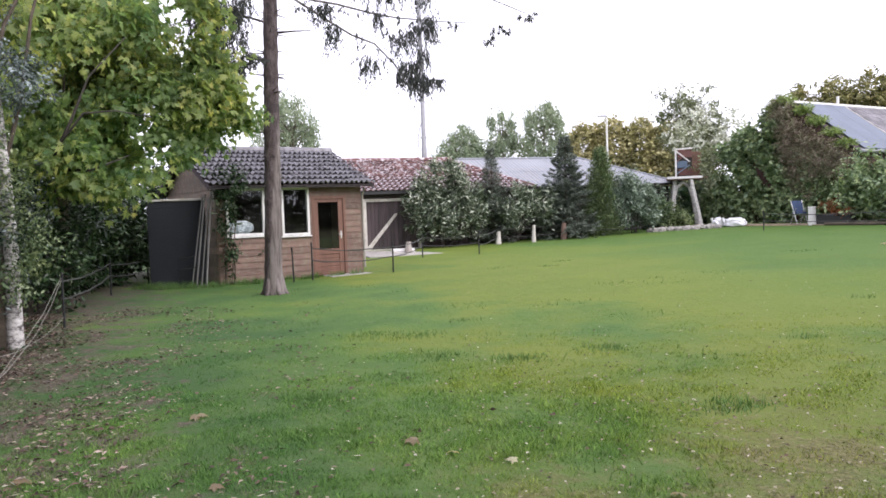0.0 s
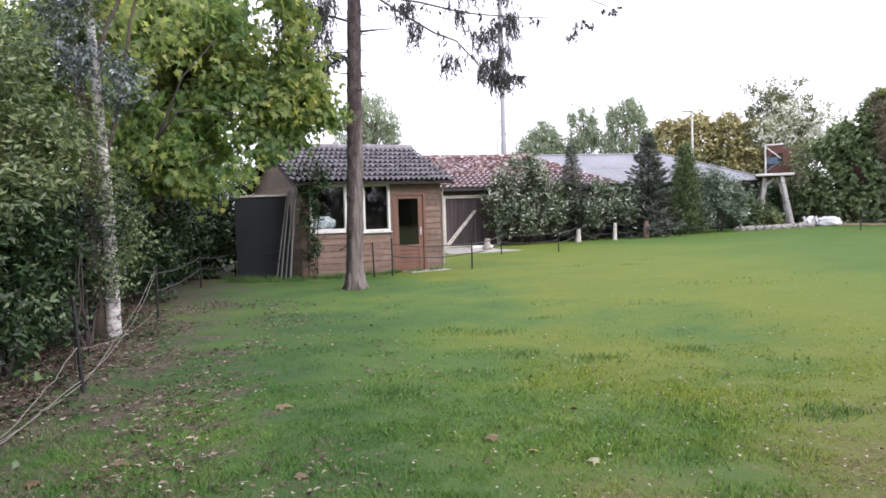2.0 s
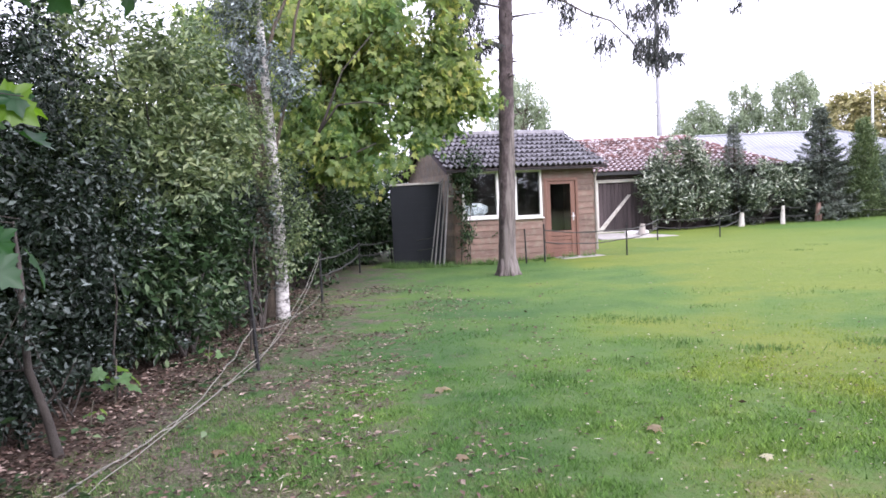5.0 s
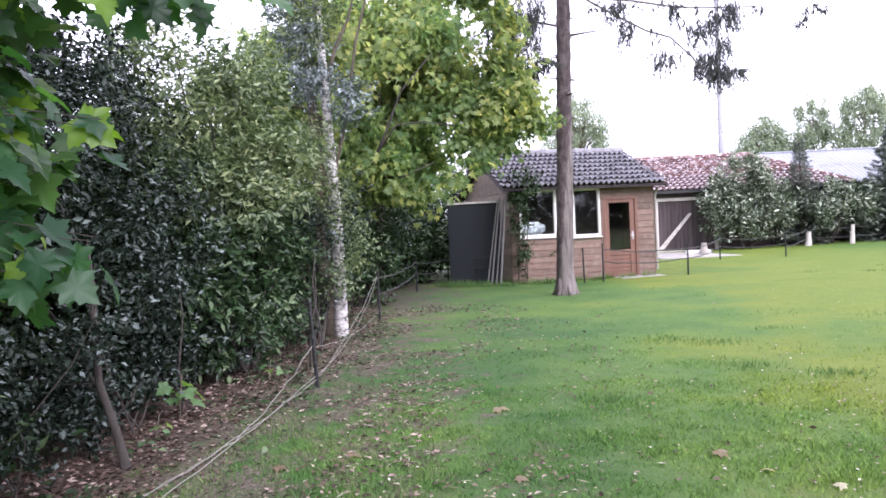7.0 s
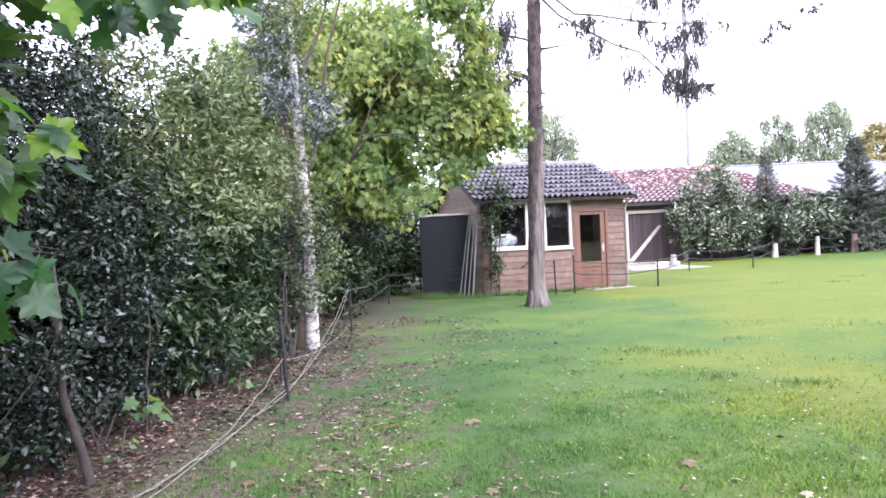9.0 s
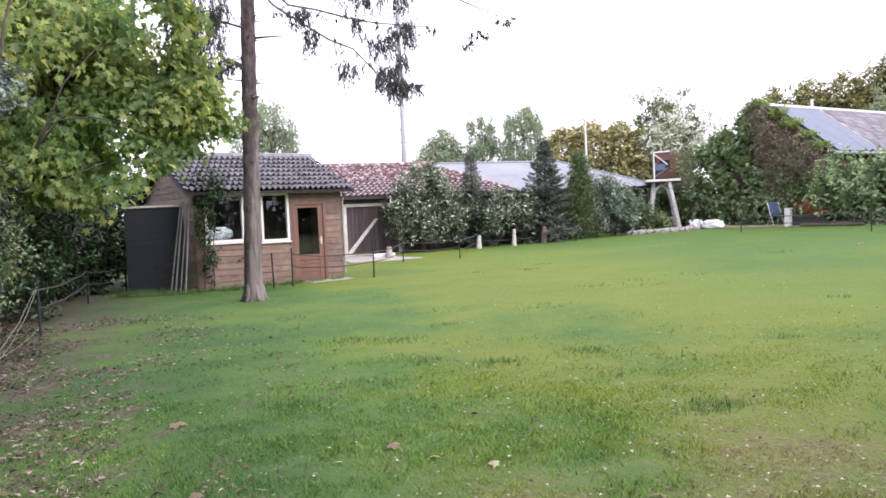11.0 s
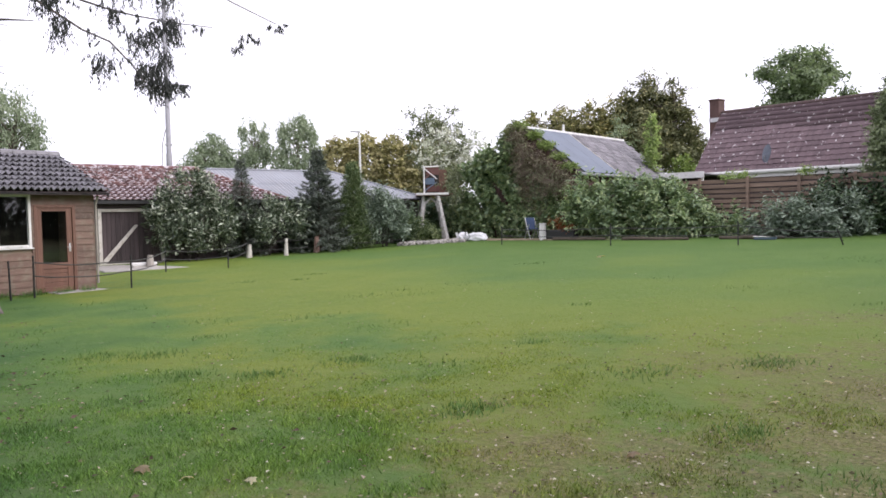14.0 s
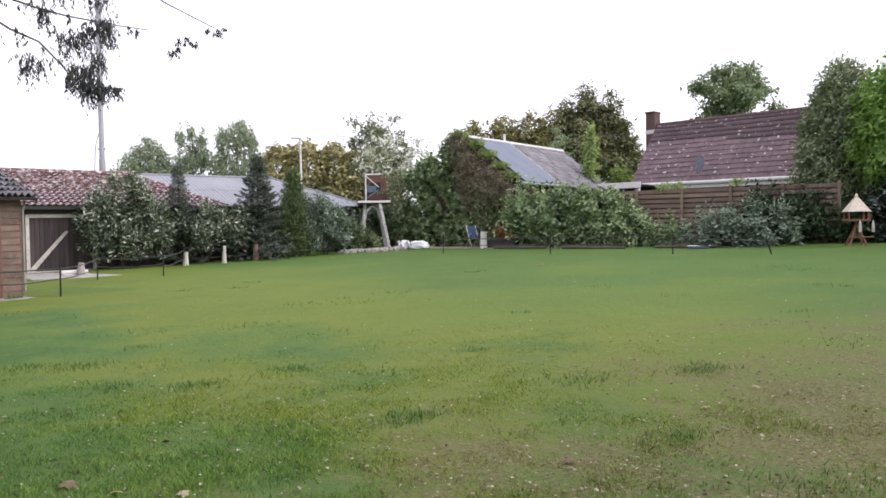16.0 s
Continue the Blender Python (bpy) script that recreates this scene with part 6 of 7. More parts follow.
    # drooping sprays: middle, top, half width, length, strings
    sprays = [(-2.28, 5.72, 0.26, 0.40, 22), (-2.02, 5.35, 0.17, 0.62, 16), (-1.36, 4.70, 0.20, 0.52, 18), (-0.72, 5.18, 0.22, 0.55, 20), (-0.56, 4.55, 0.20, 0.62, 34), (-0.36, 4.32, 0.18, 0.52, 26), (-0.06, 4.20, 0.16, 0.22, 12),
              (-1.10, 5.52, 0.10, 0.40, 9), (-0.87, 6.05, 0.33, 0.50, 26), (-0.22, 6.15, 0.15, 0.80, 26), (-0.14, 5.40, 0.15, 0.62, 26), (-0.42, 5.25, 0.10, 0.50, 12), (-0.25, 4.78, 0.13, 0.50, 14),
              (-4.10, 5.80, 0.40, 0.55, 46), (-4.55, 6.0, 0.35, 0.9, 30), (-3.85, 6.1, 0.25, 0.8, 30), (-4.15, 4.5, 0.2, 0.5, 14), (-4.02, 5.30, 0.30, 0.75, 40), (-3.98, 4.75, 0.20, 0.65, 26), (-3.60, 4.80, 0.14, 0.26, 12), (-4.50, 5.55, 0.25, 0.80, 26), (-4.3, 4.9, 0.25, 0.6, 20), (1.03, 4.95, 0.10, 0.14, 4), (1.30, 5.15, 0.16, 0.16, 5), (1.80, 5.40, 0.14, 0.14, 4)]
    for i, (x, z, w, h, k) in enumerate(sprays):
        rr = random.Random(i)
        v, f = hanging([(x - ox + rr.uniform(-w, w), 15.3 - oy + rr.uniform(-0.2, 0.2), z - oz - rr.random() ** 2 * h * 0.5) for _ in range(k * 9 // 5)], 120 + i, h * 0.75)
        tagged(from_arrays("spray", v, f, F["needle"], t), kind="stuff")
    part("crown_top", tube([(0.38, 0, 12.5), (0.4, 0, 15)], [0.05, 0.01], 6), M["spruce_bark"], t)


build_spruce()

# ---- poles behind the barn ----
ut = thing("utility_pole", pose(-0.83, 42.0, 0.15), "tall pale grey utility pole behind the barn", "pole")
part("pole", tube([(0, 0, 0), (0.0, 0, 4.9), (0.0, 0, 5.0), (0.0, 0, 15)], [0.17, 0.155, 0.13, 0.10], 10), M["poleconcrete"], ut, smooth=True)
part("cable", tube([(-0.42, 0, 0), (-0.40, 0, 3.5), (-0.3, 0, 5.5), (-0.14, 0, 6.2)], [0.03] * 4, 6), M["steel"], ut)
part("bracket", box(-0.2, 0.18, -0.1, 0.1, 5.4, 5.5, 0.01), M["steel"], ut)
fp = thing("lamp_pole", pose(10.2, 46.9, 0.45), "thin white lamp pole behind the barn", "pole")
part("pole", tube([(0, 0, 0), (0, 0, 6.5)], [0.075, 0.055], 8), M["white"], fp)
part("lamp_head", box(-0.55, 0.05, -0.08, 0.08, 6.46, 6.56, 0.02), M["steel"], fp)

# ---- birch in the hedge ----
bi = thing("birch_tree", pose(-5.67, 10.04, gz(-5.6, 10)), "birch with white peeling bark and ivy higher up", "tree")
part("trunk", tube([(0, 0, -0.1), (0, 0, 0.1), (0.01, 0, 0.6), (0.02, 0, 1.3), (0.0, 0, 2.0), (-0.04, 0, 2.8), (-0.09, 0, 4.0), (-0.16, 0, 5.2), (-0.3, 0.1, 7.5)], [0.125, 0.108, 0.098, 0.092, 0.086, 0.078, 0.064, 0.05, 0.02], 12), M["birch"], bi, smooth=True)
part("stem", tube([(-0.20, 0.05, -0.1), (-0.20, 0.05, 0.4), (-0.22, 0.05, 0.9), (-0.28, 0.1, 2.2), (-0.5, 0.2, 4.5)], [0.19, 0.165, 0.15, 0.11, 0.04], 12), M["bark"], bi, smooth=True)
crown("ivy_growth", [(0.33, -0.05, 3.5, 0.33, 0.3, 0.5), (-0.2, -0.2, 4.1, 0.42, 0.4, 0.7), (-0.5, -0.1, 4.8, 0.5, 0.4, 0.6)], 4600, 0.06, 0.5, F["greyivy"], bi, 90, 0.11, droop=0.9, label="bluish-grey ivy tufts")
crown("foliage", [(0.1, -0.25, 2.0, 0.35, 0.25, 0.5), (0.3, 0.0, 1.4, 0.35, 0.3, 0.5), (-0.1, 0.2, 5.4, 0.8, 0.7, 0.7), (-0.1, -0.3, 2.9, 0.4, 0.25, 0.35), (0.15, -0.3, 0.9, 0.3, 0.2, 0.4), (-0.2, -0.3, 4.6, 0.5, 0.3, 0.6)], 6500, 0.06, 0.5, F["privet"], bi, 91, 0.13)
for k, e in enumerate(((0.9, 0.3, 6.3), (-1.0, 0.2, 6.0), (-0.7, -0.4, 3.4), (0.6, 0.3, 5.6))):
    part("limb", tube(bent((-0.06, 0, 2.2 + 0.5 * k), e, 5, -0.1, 0.06, k), [0.035, 0.028, 0.02, 0.014, 0.005], 6), M["bark"], bi)

# ---- thin young tree and maple seedling in the hedge ----
yt = thing("young_tree", pose(-4.12, 4.06, gz(-4, 4)), "thin crooked dark stem growing out of the hedge", "tree")
part("trunk", tube([(0.03, 0, -0.05), (0.02, 0, 0.04), (-0.02, -0.03, 0.3), (-0.09, -0.08, 0.62), (-0.13, -0.05, 0.95), (-0.17, 0.0, 1.2), (-0.3, 0.1, 1.6)], [0.046, 0.036, 0.030, 0.027, 0.023, 0.018, 0.008], 9), M["stem_bark"], yt, smooth=True)
part("side_stem", tube(bent((0.04, 0.0, 0.02), (-0.26, -0.02, 0.72), 6, -0.05, 0.02, 2), [0.015, 0.013, 0.011, 0.009, 0.007, 0.004], 6), M["stem_bark"], yt)
part("twig", tube(bent((-0.08, 0.05, 0.36), (0.12, 0.1, 0.62), 5, 0.02, 0.015, 3), [0.011, 0.009, 0.008, 0.006, 0.003], 5), M["stem_bark"], yt)
part("twig", tube(bent((-0.14, 0.08, 0.6), (-0.52, 0.0, 0.58), 5, 0.02, 0.01, 5), [0.009, 0.008, 0.006, 0.005, 0.003], 5), M["stem_bark"], yt)
for k, (x, y) in enumerate(((-4.85, 5.5), (-4.75, 7.6), (-5.2, 8.6))):
    st = thing("sapling", pose(x, y, gz(x, y)), "thin dark bare sapling in the hedge", "sapling", "bare saplings in the hedge")
    part("stem", tube(bent((0, 0, -0.05), (0.1 * math.sin(k * 2.3), 0.1, 1.1 + 0.2 * (k % 3)), 6, 0, 0.035, k), [0.014, 0.013, 0.011, 0.01, 0.008, 0.004], 7), M["stem_bark"], st, smooth=True)


LOBES = [(0.0, 0.0), (0.10, -0.06), (0.24, -0.10), (0.38, -0.16), (0.33, -0.03), (0.40, 0.04), (0.36, 0.10), (0.46, 0.18), (0.52, 0.20), (0.62, 0.34), (0.50, 0.38), (0.46, 0.47), (0.38, 0.46), (0.30, 0.50), (0.30, 0.60), (0.34, 0.68), (0.17, 0.74), (0.12, 0.84), (0.0, 1.02)]


def maple_leaf_mesh(name, material, cup):
    """A lobed maple leaf, one unit long, its stalk at the origin."""
    half = LOBES
    rim = half + [(-x, y) for x, y in half[-2:0:-1]]
    bm = bmesh.new()
    mid = bm.verts.new((0, 0.30, 0))
    vs = [bm.verts.new((x, y, 0.22 * abs(x) - cup * (x * x + 0.5 * (y - 0.3) ** 2))) for x, y in rim]
    for a, b in zip(vs, vs[1:] + vs[:1]):
        bm.faces.new((mid, a, b))
    me = bpy.data.meshes.new(name)
    bm.to_mesh(me)
    bm.free()
    for p in me.polygons:
        p.use_smooth = True
    me.materials.append(material)
    return me


def leaf_material(name, a, b, c):
    m, n, l, p = nodes_of(name)
    info = n.new("ShaderNodeObjectInfo")
    col = ramp(n, l, info.outputs["Random"], (0.0, a), (0.72, b), (1.0, c))
    col = mix(n, l, 0.5, col, ramp(n, l, noise_at(n, l, 3.0, 4), (0.3, (0.6, 0.65, 0.6)), (0.7, (1, 1, 1))), "MULTIPLY")
    l.new(col, p.inputs["Base Color"])
    p.inputs["Roughness"].default_value, p.inputs["Specular IOR Level"].default_value = 0.42, 0.38
    t = n.new("ShaderNodeBsdfTranslucent")
    l.new(mix(n, l, 1.0, col, (2.2, 2.3, 0.7), "MULTIPLY"), t.inputs["Color"])
    x = n.new("ShaderNodeMixShader")
    x.inputs["Fac"].default_value = 0.45
    l.new(p.outputs["BSDF"], x.inputs[1])
    l.new(t.outputs["BSDF"], x.inputs[2])
    l.new(x.outputs["Shader"], n["Material Output"].inputs["Surface"])
    return m


M["leaf_near"] = leaf_material("near_leaf", (0.016, 0.056, 0.024), (0.044, 0.112, 0.044), (0.15, 0.26, 0.035))
M["leaf_seedling"] = leaf_material("seedling_leaf", (0.085, 0.17, 0.07), (0.14, 0.24, 0.11), (0.20, 0.31, 0.15))
SEEDLING = maple_leaf_mesh("maple_leaf", M["leaf_seedling"], 0.4)
YOUNG = maple_leaf_mesh("young_leaf", leaf_material("young_maple_leaf", (0.085, 0.165, 0.014), (0.10, 0.185, 0.018), (0.12, 0.20, 0.02)), 0.5)
LEAVES = [maple_leaf_mesh("maple_leaf", M["leaf_near"], c) for c in (0.2, 0.5, -0.3, 0.8)]


def leaf_pose(r, p, size, toward):
    """A hanging leaf near p whose tip points down and outwards and whose face looks up or to the open."""
    tip = (Vector(toward) + Vector((r.gauss(0, 0.5), r.gauss(0, 0.5), r.gauss(-0.5, 0.35)))).normalized()
    face = Vector((r.gauss(0.25, 0.35), r.gauss(-0.15, 0.35), r.gauss(0.9, 0.3)))
    side = tip.cross(face).normalized()
    face = side.cross(tip)
    rot = Matrix((side, tip, face)).transposed().to_4x4()
    return Matrix.Translation(p) @ rot @ Matrix.Scale(size, 4)


def lobed_leaves(pts, tip, face, size):
    """Lobed leaves joined into one mesh: a fan from the middle to the rim."""
    rim = np.array([(0.0, 0.30)] + LOBES + [(-x, y) for x, y in LOBES[-2:0:-1]])
    flat = np.stack([rim[:, 0], rim[:, 1], 0.22 * np.abs(rim[:, 0]) - 0.5 * (rim[:, 0] ** 2 + 0.5 * (rim[:, 1] - 0.3) ** 2)], -1)
    tip = unit(tip)
    side = unit(np.cross(tip, face))
    face = np.cross(side, tip)
    v = pts[:, None] + size[:, None, None] * (flat[None, :, :1] * side[:, None] + flat[None, :, 1:2] * tip[:, None] + flat[None, :, 2:] * face[:, None])
    k = len(rim)
    i = np.arange(1, k)
    fan = np.stack([0 * i, i, np.roll(i, -1)], -1)
    return v.reshape(-1, 3), (np.arange(len(pts))[:, None, None] * k + fan).reshape(-1, 3)


def build_near_maple():
    ox, oy = -3.9, 0.7
    t = thing("maple_tree", pose(ox, oy, gz(ox, oy)), "maple beside the camera with large green lobed leaves", "tree")
    o = Vector((ox, oy, gz(ox, oy)))
    part("trunk", tube([(0, 0, -0.1), (0.02, 0, 1.5), (0.1, 0.05, 3.2), (0.1, 0.1, 5.0)], [0.13, 0.11, 0.09, 0.05], 10), M["greybark"], t, smooth=True)
    boughs = [  # ends, and how many leaves hang from them
        ((-3.85, 0.75, 2.05), (-1.91, 1.82, 1.92), 20), ((-3.85, 0.75, 1.72), (-1.95, 1.78, 1.55), 20), ((-3.85, 0.75, 1.62), (-2.04, 1.72, 1.44), 18),
        ((-3.85, 0.75, 2.45), (-2.06, 1.62, 2.22), 24), ((-3.85, 0.75, 2.10), (-2.08, 1.62, 1.98), 28), ((-3.85, 0.75, 1.85), (-2.08, 1.62, 1.74), 26),
        ((-3.85, 0.75, 2.30), (-2.12, 1.44, 2.10), 24), ((-3.85, 0.75, 1.95), (-2.16, 1.44, 1.80), 24), ((-3.85, 0.75, 1.65), (-2.16, 1.50, 1.52), 18),
        ((-3.85, 0.75, 2.66), (-1.90, 1.76, 2.34), 26), ((-3.85, 0.75, 2.68), (-1.70, 1.95, 2.35), 28), ((-3.85, 0.75, 2.70), (-1.48, 2.12, 2.37), 32), ((-3.85, 0.75, 2.74), (-1.60, 2.20, 2.42), 26), ((-3.85, 0.75, 2.0), (-1.95, 1.80, 1.90), 14), ((-3.85, 0.75, 1.75), (-1.98, 1.84, 1.56), 14),
        ((-3.85, 0.75, 2.68), (-2.05, 1.67, 2.44), 22),
    ]
    for i, (a, b, n) in enumerate(boughs):
        r = random.Random(i + 300)
        pts = bent(Vector(a) - o, Vector(b) - o, 7, -0.06, 0.03, i)
        bough = part("branch", tube(pts, [0.008, 0.007, 0.006, 0.005, 0.004, 0.003, 0.0015], 6), M["stem_bark"], t)
        for k in range(n * 8 // 5):
            f = 0.5 + 0.5 * (k + r.random()) / (n * 8 // 5)
            p = pts[min(5, int(f * 6))].lerp(pts[min(6, int(f * 6) + 1)], f * 6 % 1)
            q = p + Vector((r.uniform(-0.16, 0.09), r.uniform(-0.16, 0.09), r.uniform(-0.14, 0.06)))
            shared("leaf", LEAVES[k % 4], leaf_pose(r, q, r.uniform(0.075, 0.125), (0.6, 0.3, -0.35)), bough)
    for p, tip, size in (((-1.99, 1.80, 1.93), (0.75, 0.2, -0.6), 0.15), ((-2.12, 1.66, 1.50), (0.5, 0.1, -0.8), 0.09), ((-1.58, 2.04, 2.36), (0.7, 0.1, -0.7), 0.11)):
        tip = Vector(tip).normalized()
        side = tip.cross(Vector((0.35, -0.85, 0.45))).normalized()
        shared("leaf", YOUNG, Matrix.Translation(Vector(p) - o) @ Matrix((side, tip, side.cross(tip))).transposed().to_4x4() @ Matrix.Scale(size, 4), t)["label"] = "young yellow-green leaf"
    # the denser foliage further in: layers of leaves that overlap like tiles
    r = np.random.default_rng(77)
    blobs = np.array([(-2.42, 1.80, 2.30, 0.30, 0.30, 0.22), (-2.5, 1.75, 2.05, 0.28, 0.30, 0.20), (-2.42, 1.80, 1.85, 0.25, 0.28, 0.16), (-2.5, 1.75, 1.65, 0.28, 0.30, 0.16), (-2.5, 1.75, 1.42, 0.22, 0.25, 0.10), (-2.8, 1.55, 2.2, 0.3, 0.3, 0.4), (-2.8, 1.55, 1.6, 0.3, 0.3, 0.35),
                      (-2.2, 2.0, 2.50, 0.22, 0.22, 0.07), (-1.98, 2.15, 2.48, 0.22, 0.22, 0.06), (-1.75, 2.3, 2.47, 0.2, 0.2, 0.05)])
    pick = np.repeat(np.arange(len(blobs)), (80, 70, 60, 60, 30, 150, 110, 34, 30, 24))
    n = len(pick)
    p = blobs[pick, :3] + unit(r.normal(size=(n, 3))) * blobs[pick, 3:] * r.random((n, 1)) ** 0.4 - np.array(o)
    v, f = lobed_leaves(p, np.array([0.6, 0.25, -0.45]) + 0.4 * r.normal(size=(n, 3)), np.array([0.35, -0.3, 0.8]) + 0.45 * r.normal(size=(n, 3)), r.uniform(0.08, 0.135, n))
    tagged(from_arrays("foliage", v, f, F["near_maple"], t, smooth=True), kind="stuff")
    for i, q in enumerate(blobs):
        part("branch", tube(bent((0.02, 0.02, 1.3 + 0.12 * i), Vector(q[:3]) - o, 6, -0.05, 0.04, 50 + i), [0.016, 0.012, 0.009, 0.006, 0.004, 0.002], 6), M["stem_bark"], t)


build_near_maple()
# Crown added out of view overhead, to shade the hedge and left lawn.
crown("canopy", [(-0.6, 0.8, 4.6, 1.6, 1.6, 0.8), (0.3, -1.2, 4.6, 1.8, 1.6, 0.8), (-2.2, 2.8, 5.0, 1.4, 1.6, 0.7), (-1.0, 2.6, 6.2, 1.9, 1.8, 1.0), (-1.6, 4.6, 7.2, 1.9, 1.8, 0.9), (-0.2, -2.0, 6.4, 2.2, 2.0, 1.0), (0.8, 1.0, 6.6, 1.6, 1.6, 0.8)], 15000, 0.14, 0.8, F["maple"], [o for o in scene.objects if o.name.startswith("maple_tree") and abs(o.location.x + 3.9) < 0.1][0], 97, 0.2, droop=0.9)
for x, y, s in ((-4.72, 5.35, 0.95), (-4.45, 4.75, 0.5), (-4.85, 6.9, 0.6)):
    sd = thing("maple_seedling", pose(x, y, gz(x, y)), "maple seedling with a few pale green leaves", "plant", "seedlings under the hedge")
    part("stem", tube([(0, 0, -0.02), (0.02, 0, 0.2 * s), (0.05, 0.0, 0.42 * s)], [0.008, 0.006, 0.004], 5), M["greybark"], sd)
    r = random.Random(int(10 * s) + 5)
    for k in range(int(9 * s)):
        a = k * 2.4
        shared("leaf", SEEDLING, leaf_pose(r, Vector((0.04 + 0.12 * s * math.cos(a), 0.12 * s * math.sin(a), (0.18 + 0.022 * k) * s)), 0.14 * s, (math.cos(a), math.sin(a), 0.1)), sd)

# ---- fence: black posts and slack ropes ----
def fence_post(x, y, h=0.78, lean=(0, 0), label="black plastic electric-fence post in the grass"):
    t = thing("fence_post", pose(x, y, gz(x, y)), label, "fence post", "posts of the rope fence")
    top = Vector((lean[0], lean[1], h))
    part("rod", tube([(0, 0, -0.08), top * 0.6, top], [0.022, 0.020, 0.018], 7), M["black"], t)
    part("cap", tube([top * 0.97, top * 1.02, top * 1.05], [0.02, 0.024, 0.016], 7), M["black"], t)
    for f in (0.3, 0.6, 0.88):
        part("insulator", tube([top * f + Vector((0.0, -0.012, 0)), top * f + Vector((0.01, -0.045, 0.004))], [0.014, 0.011], 6), M["black"], t)
    return Vector((x, y, gz(x, y))), top


P = [fence_post(*a) for a in ((-4.13, 6.71, 0.86, (-0.05, 0)), (-5.94, 11.9, 0.82, (0.0, 0)), (-7.34, 16.84, 0.8, (0.01, 0)), (-7.45, 19.3, 0.72, (0, 0)),
                              (-3.60, 18.35, 0.8, (-0.02, 0)), (-3.19, 18.6, 0.88, (0, 0)), (-1.31, 19.81, 0.75, (0.01, 0)), (-0.67, 24.81, 0.72, (0, 0)), (1.17, 24.95, 0.72, (0, 0)))]
Q = [fence_post(*a) for a in ((11.69, 27.91, 0.70, (0, 0)), (13.92, 23.46, 0.72, (0, 0)), (16.31, 19.86, 0.72, (0, 0)), (17.92, 17.33, 0.45, (-0.26, 0)))]


def rope(a, b, sag, r, material, label, seed=0, n=10):
    o = Vector(a)
    t = thing("fence_rope", Matrix.Translation(o), label, "rope", "ropes of the fence")
    part("strand", tube([p - o for p in bent(a, b, n, sag, 0.012, seed)], [r] * n, 5), material, t)


def at_post(p, f):
    return p[0] + p[1] * f + Vector((0.01, -0.045, 0))


k = 0
for a, b in zip(P[1:], P[2:]):
    if b is P[4]:
        b = (Vector((-5.9, 18.2, 0)), Vector((0, 0, 0.8)))
    if a is P[4]:
        continue
    for f, sag in ((0.88, 0.06), (0.55, 0.07)):
        k += 1
        rope(at_post(a, f), at_post(b, f), sag, 0.014, M["rope_dark"], "thin dark rope between fence posts", k)
for i, (f, g, sag) in enumerate(((0.10, 0.95, 0.12), (0.14, 0.90, 0.2), (0.50, 0.2, 0.14))):
    rope(at_post(P[0], f), at_post(P[1], g), sag, 0.0042, M["rope"], "slack pale rope between fence posts", 40 + i)
for i, (f, e, sag) in enumerate(((0.10, (-3.52, 3.6, -0.01), 0.03), (0.14, (-3.40, 3.66, -0.01), 0.02), (0.50, (-3.66, 4.7, 0.0), 0.05))):
    rope(at_post(P[0], f), e, sag, 0.0042, M["rope"], "pale rope lying slack on the grass", 60 + i, 14)
for i, (a, e) in enumerate((((-3.52, 3.6, -0.01), (-2.9, 1.6, -0.01)), ((-3.40, 3.66, -0.01), (-2.7, 1.7, -0.01)), ((-3.66, 4.7, 0.0), (-3.45, 3.2, -0.01)))):
    rope(a, e, 0, 0.0042, M["rope"], "pale rope lying slack on the grass", 70 + i, 10)
H = [(1.17, 24.95), (2.17, 30.3), (3.53, 30.1), (4.83, 31.0), (6.36, 31.0), (8.7, 31.9)]
for (a, b), (c, d) in zip(H, H[1:]):
    for z in (0.62, 0.3):
        k += 1
        rope((a, b, gz(a, b) + z), (c, d, gz(c, d) + z * 0.9), 0.06, 0.016, M["rope_dark"], "thin dark rope between fence posts", k)
for a, b in zip(Q, Q[1:]):
    for f in (0.85, 0.5):
        k += 1
        rope(at_post(a, f), at_post(b, f), 0.05, 0.014, M["rope_dark"], "thin dark rope between fence posts", k)

# ---- pale posts in the hedge ----
for x, y, w, h, mat_name, label in ((2.17, 29.9, 0.095, 0.50, "greywhite", "pale weathered tree stump post in the hedge"), (3.55, 29.9, 0.075, 0.66, "greywhite", "white painted post in the hedge"),
                                    (4.83, 30.6, 0.11, 0.66, "redpost", "reddish-brown wooden post in the hedge"), (-1.25, 27.6, 0.12, 0.4, "oldwood", "short grey stump beside the gate")):
    t = thing("hedge_post", pose(x, y, gz(x, y)), label, "post", "posts along the hedge")
    part("post", tube([(0, 0, -0.1), (0, 0, 0.1), (0.01, 0, h * 0.7), (0.02, 0, h)], [w * 1.3, w * 1.12, w * 0.85, w * 0.75], 9), M[mat_name], t)

# ---- by the shed ----
sh = thing("dark_sheet", pose(-6.95, 18.45, gz(-7, 18.5), 0, 0, 10), "dark grey sheet panel with a pale top rail beside the shed", "panel")
part("sheet", box(-0.12, 1.22, 0.0, 0.03, -0.05, 2.08, 0.004), M["sheet"], sh)
part("top_rail", box(-0.12, 1.22, -0.03, -0.003, 2.05, 2.10, 0.006), M["greywhite"], sh)
for k in range(13):
    part("batten", box(-0.12, 1.22, -0.006, -0.002, 0.10 + k * 0.15, 0.10 + k * 0.15 + 0.012, 0.002), M["sheet"], sh)
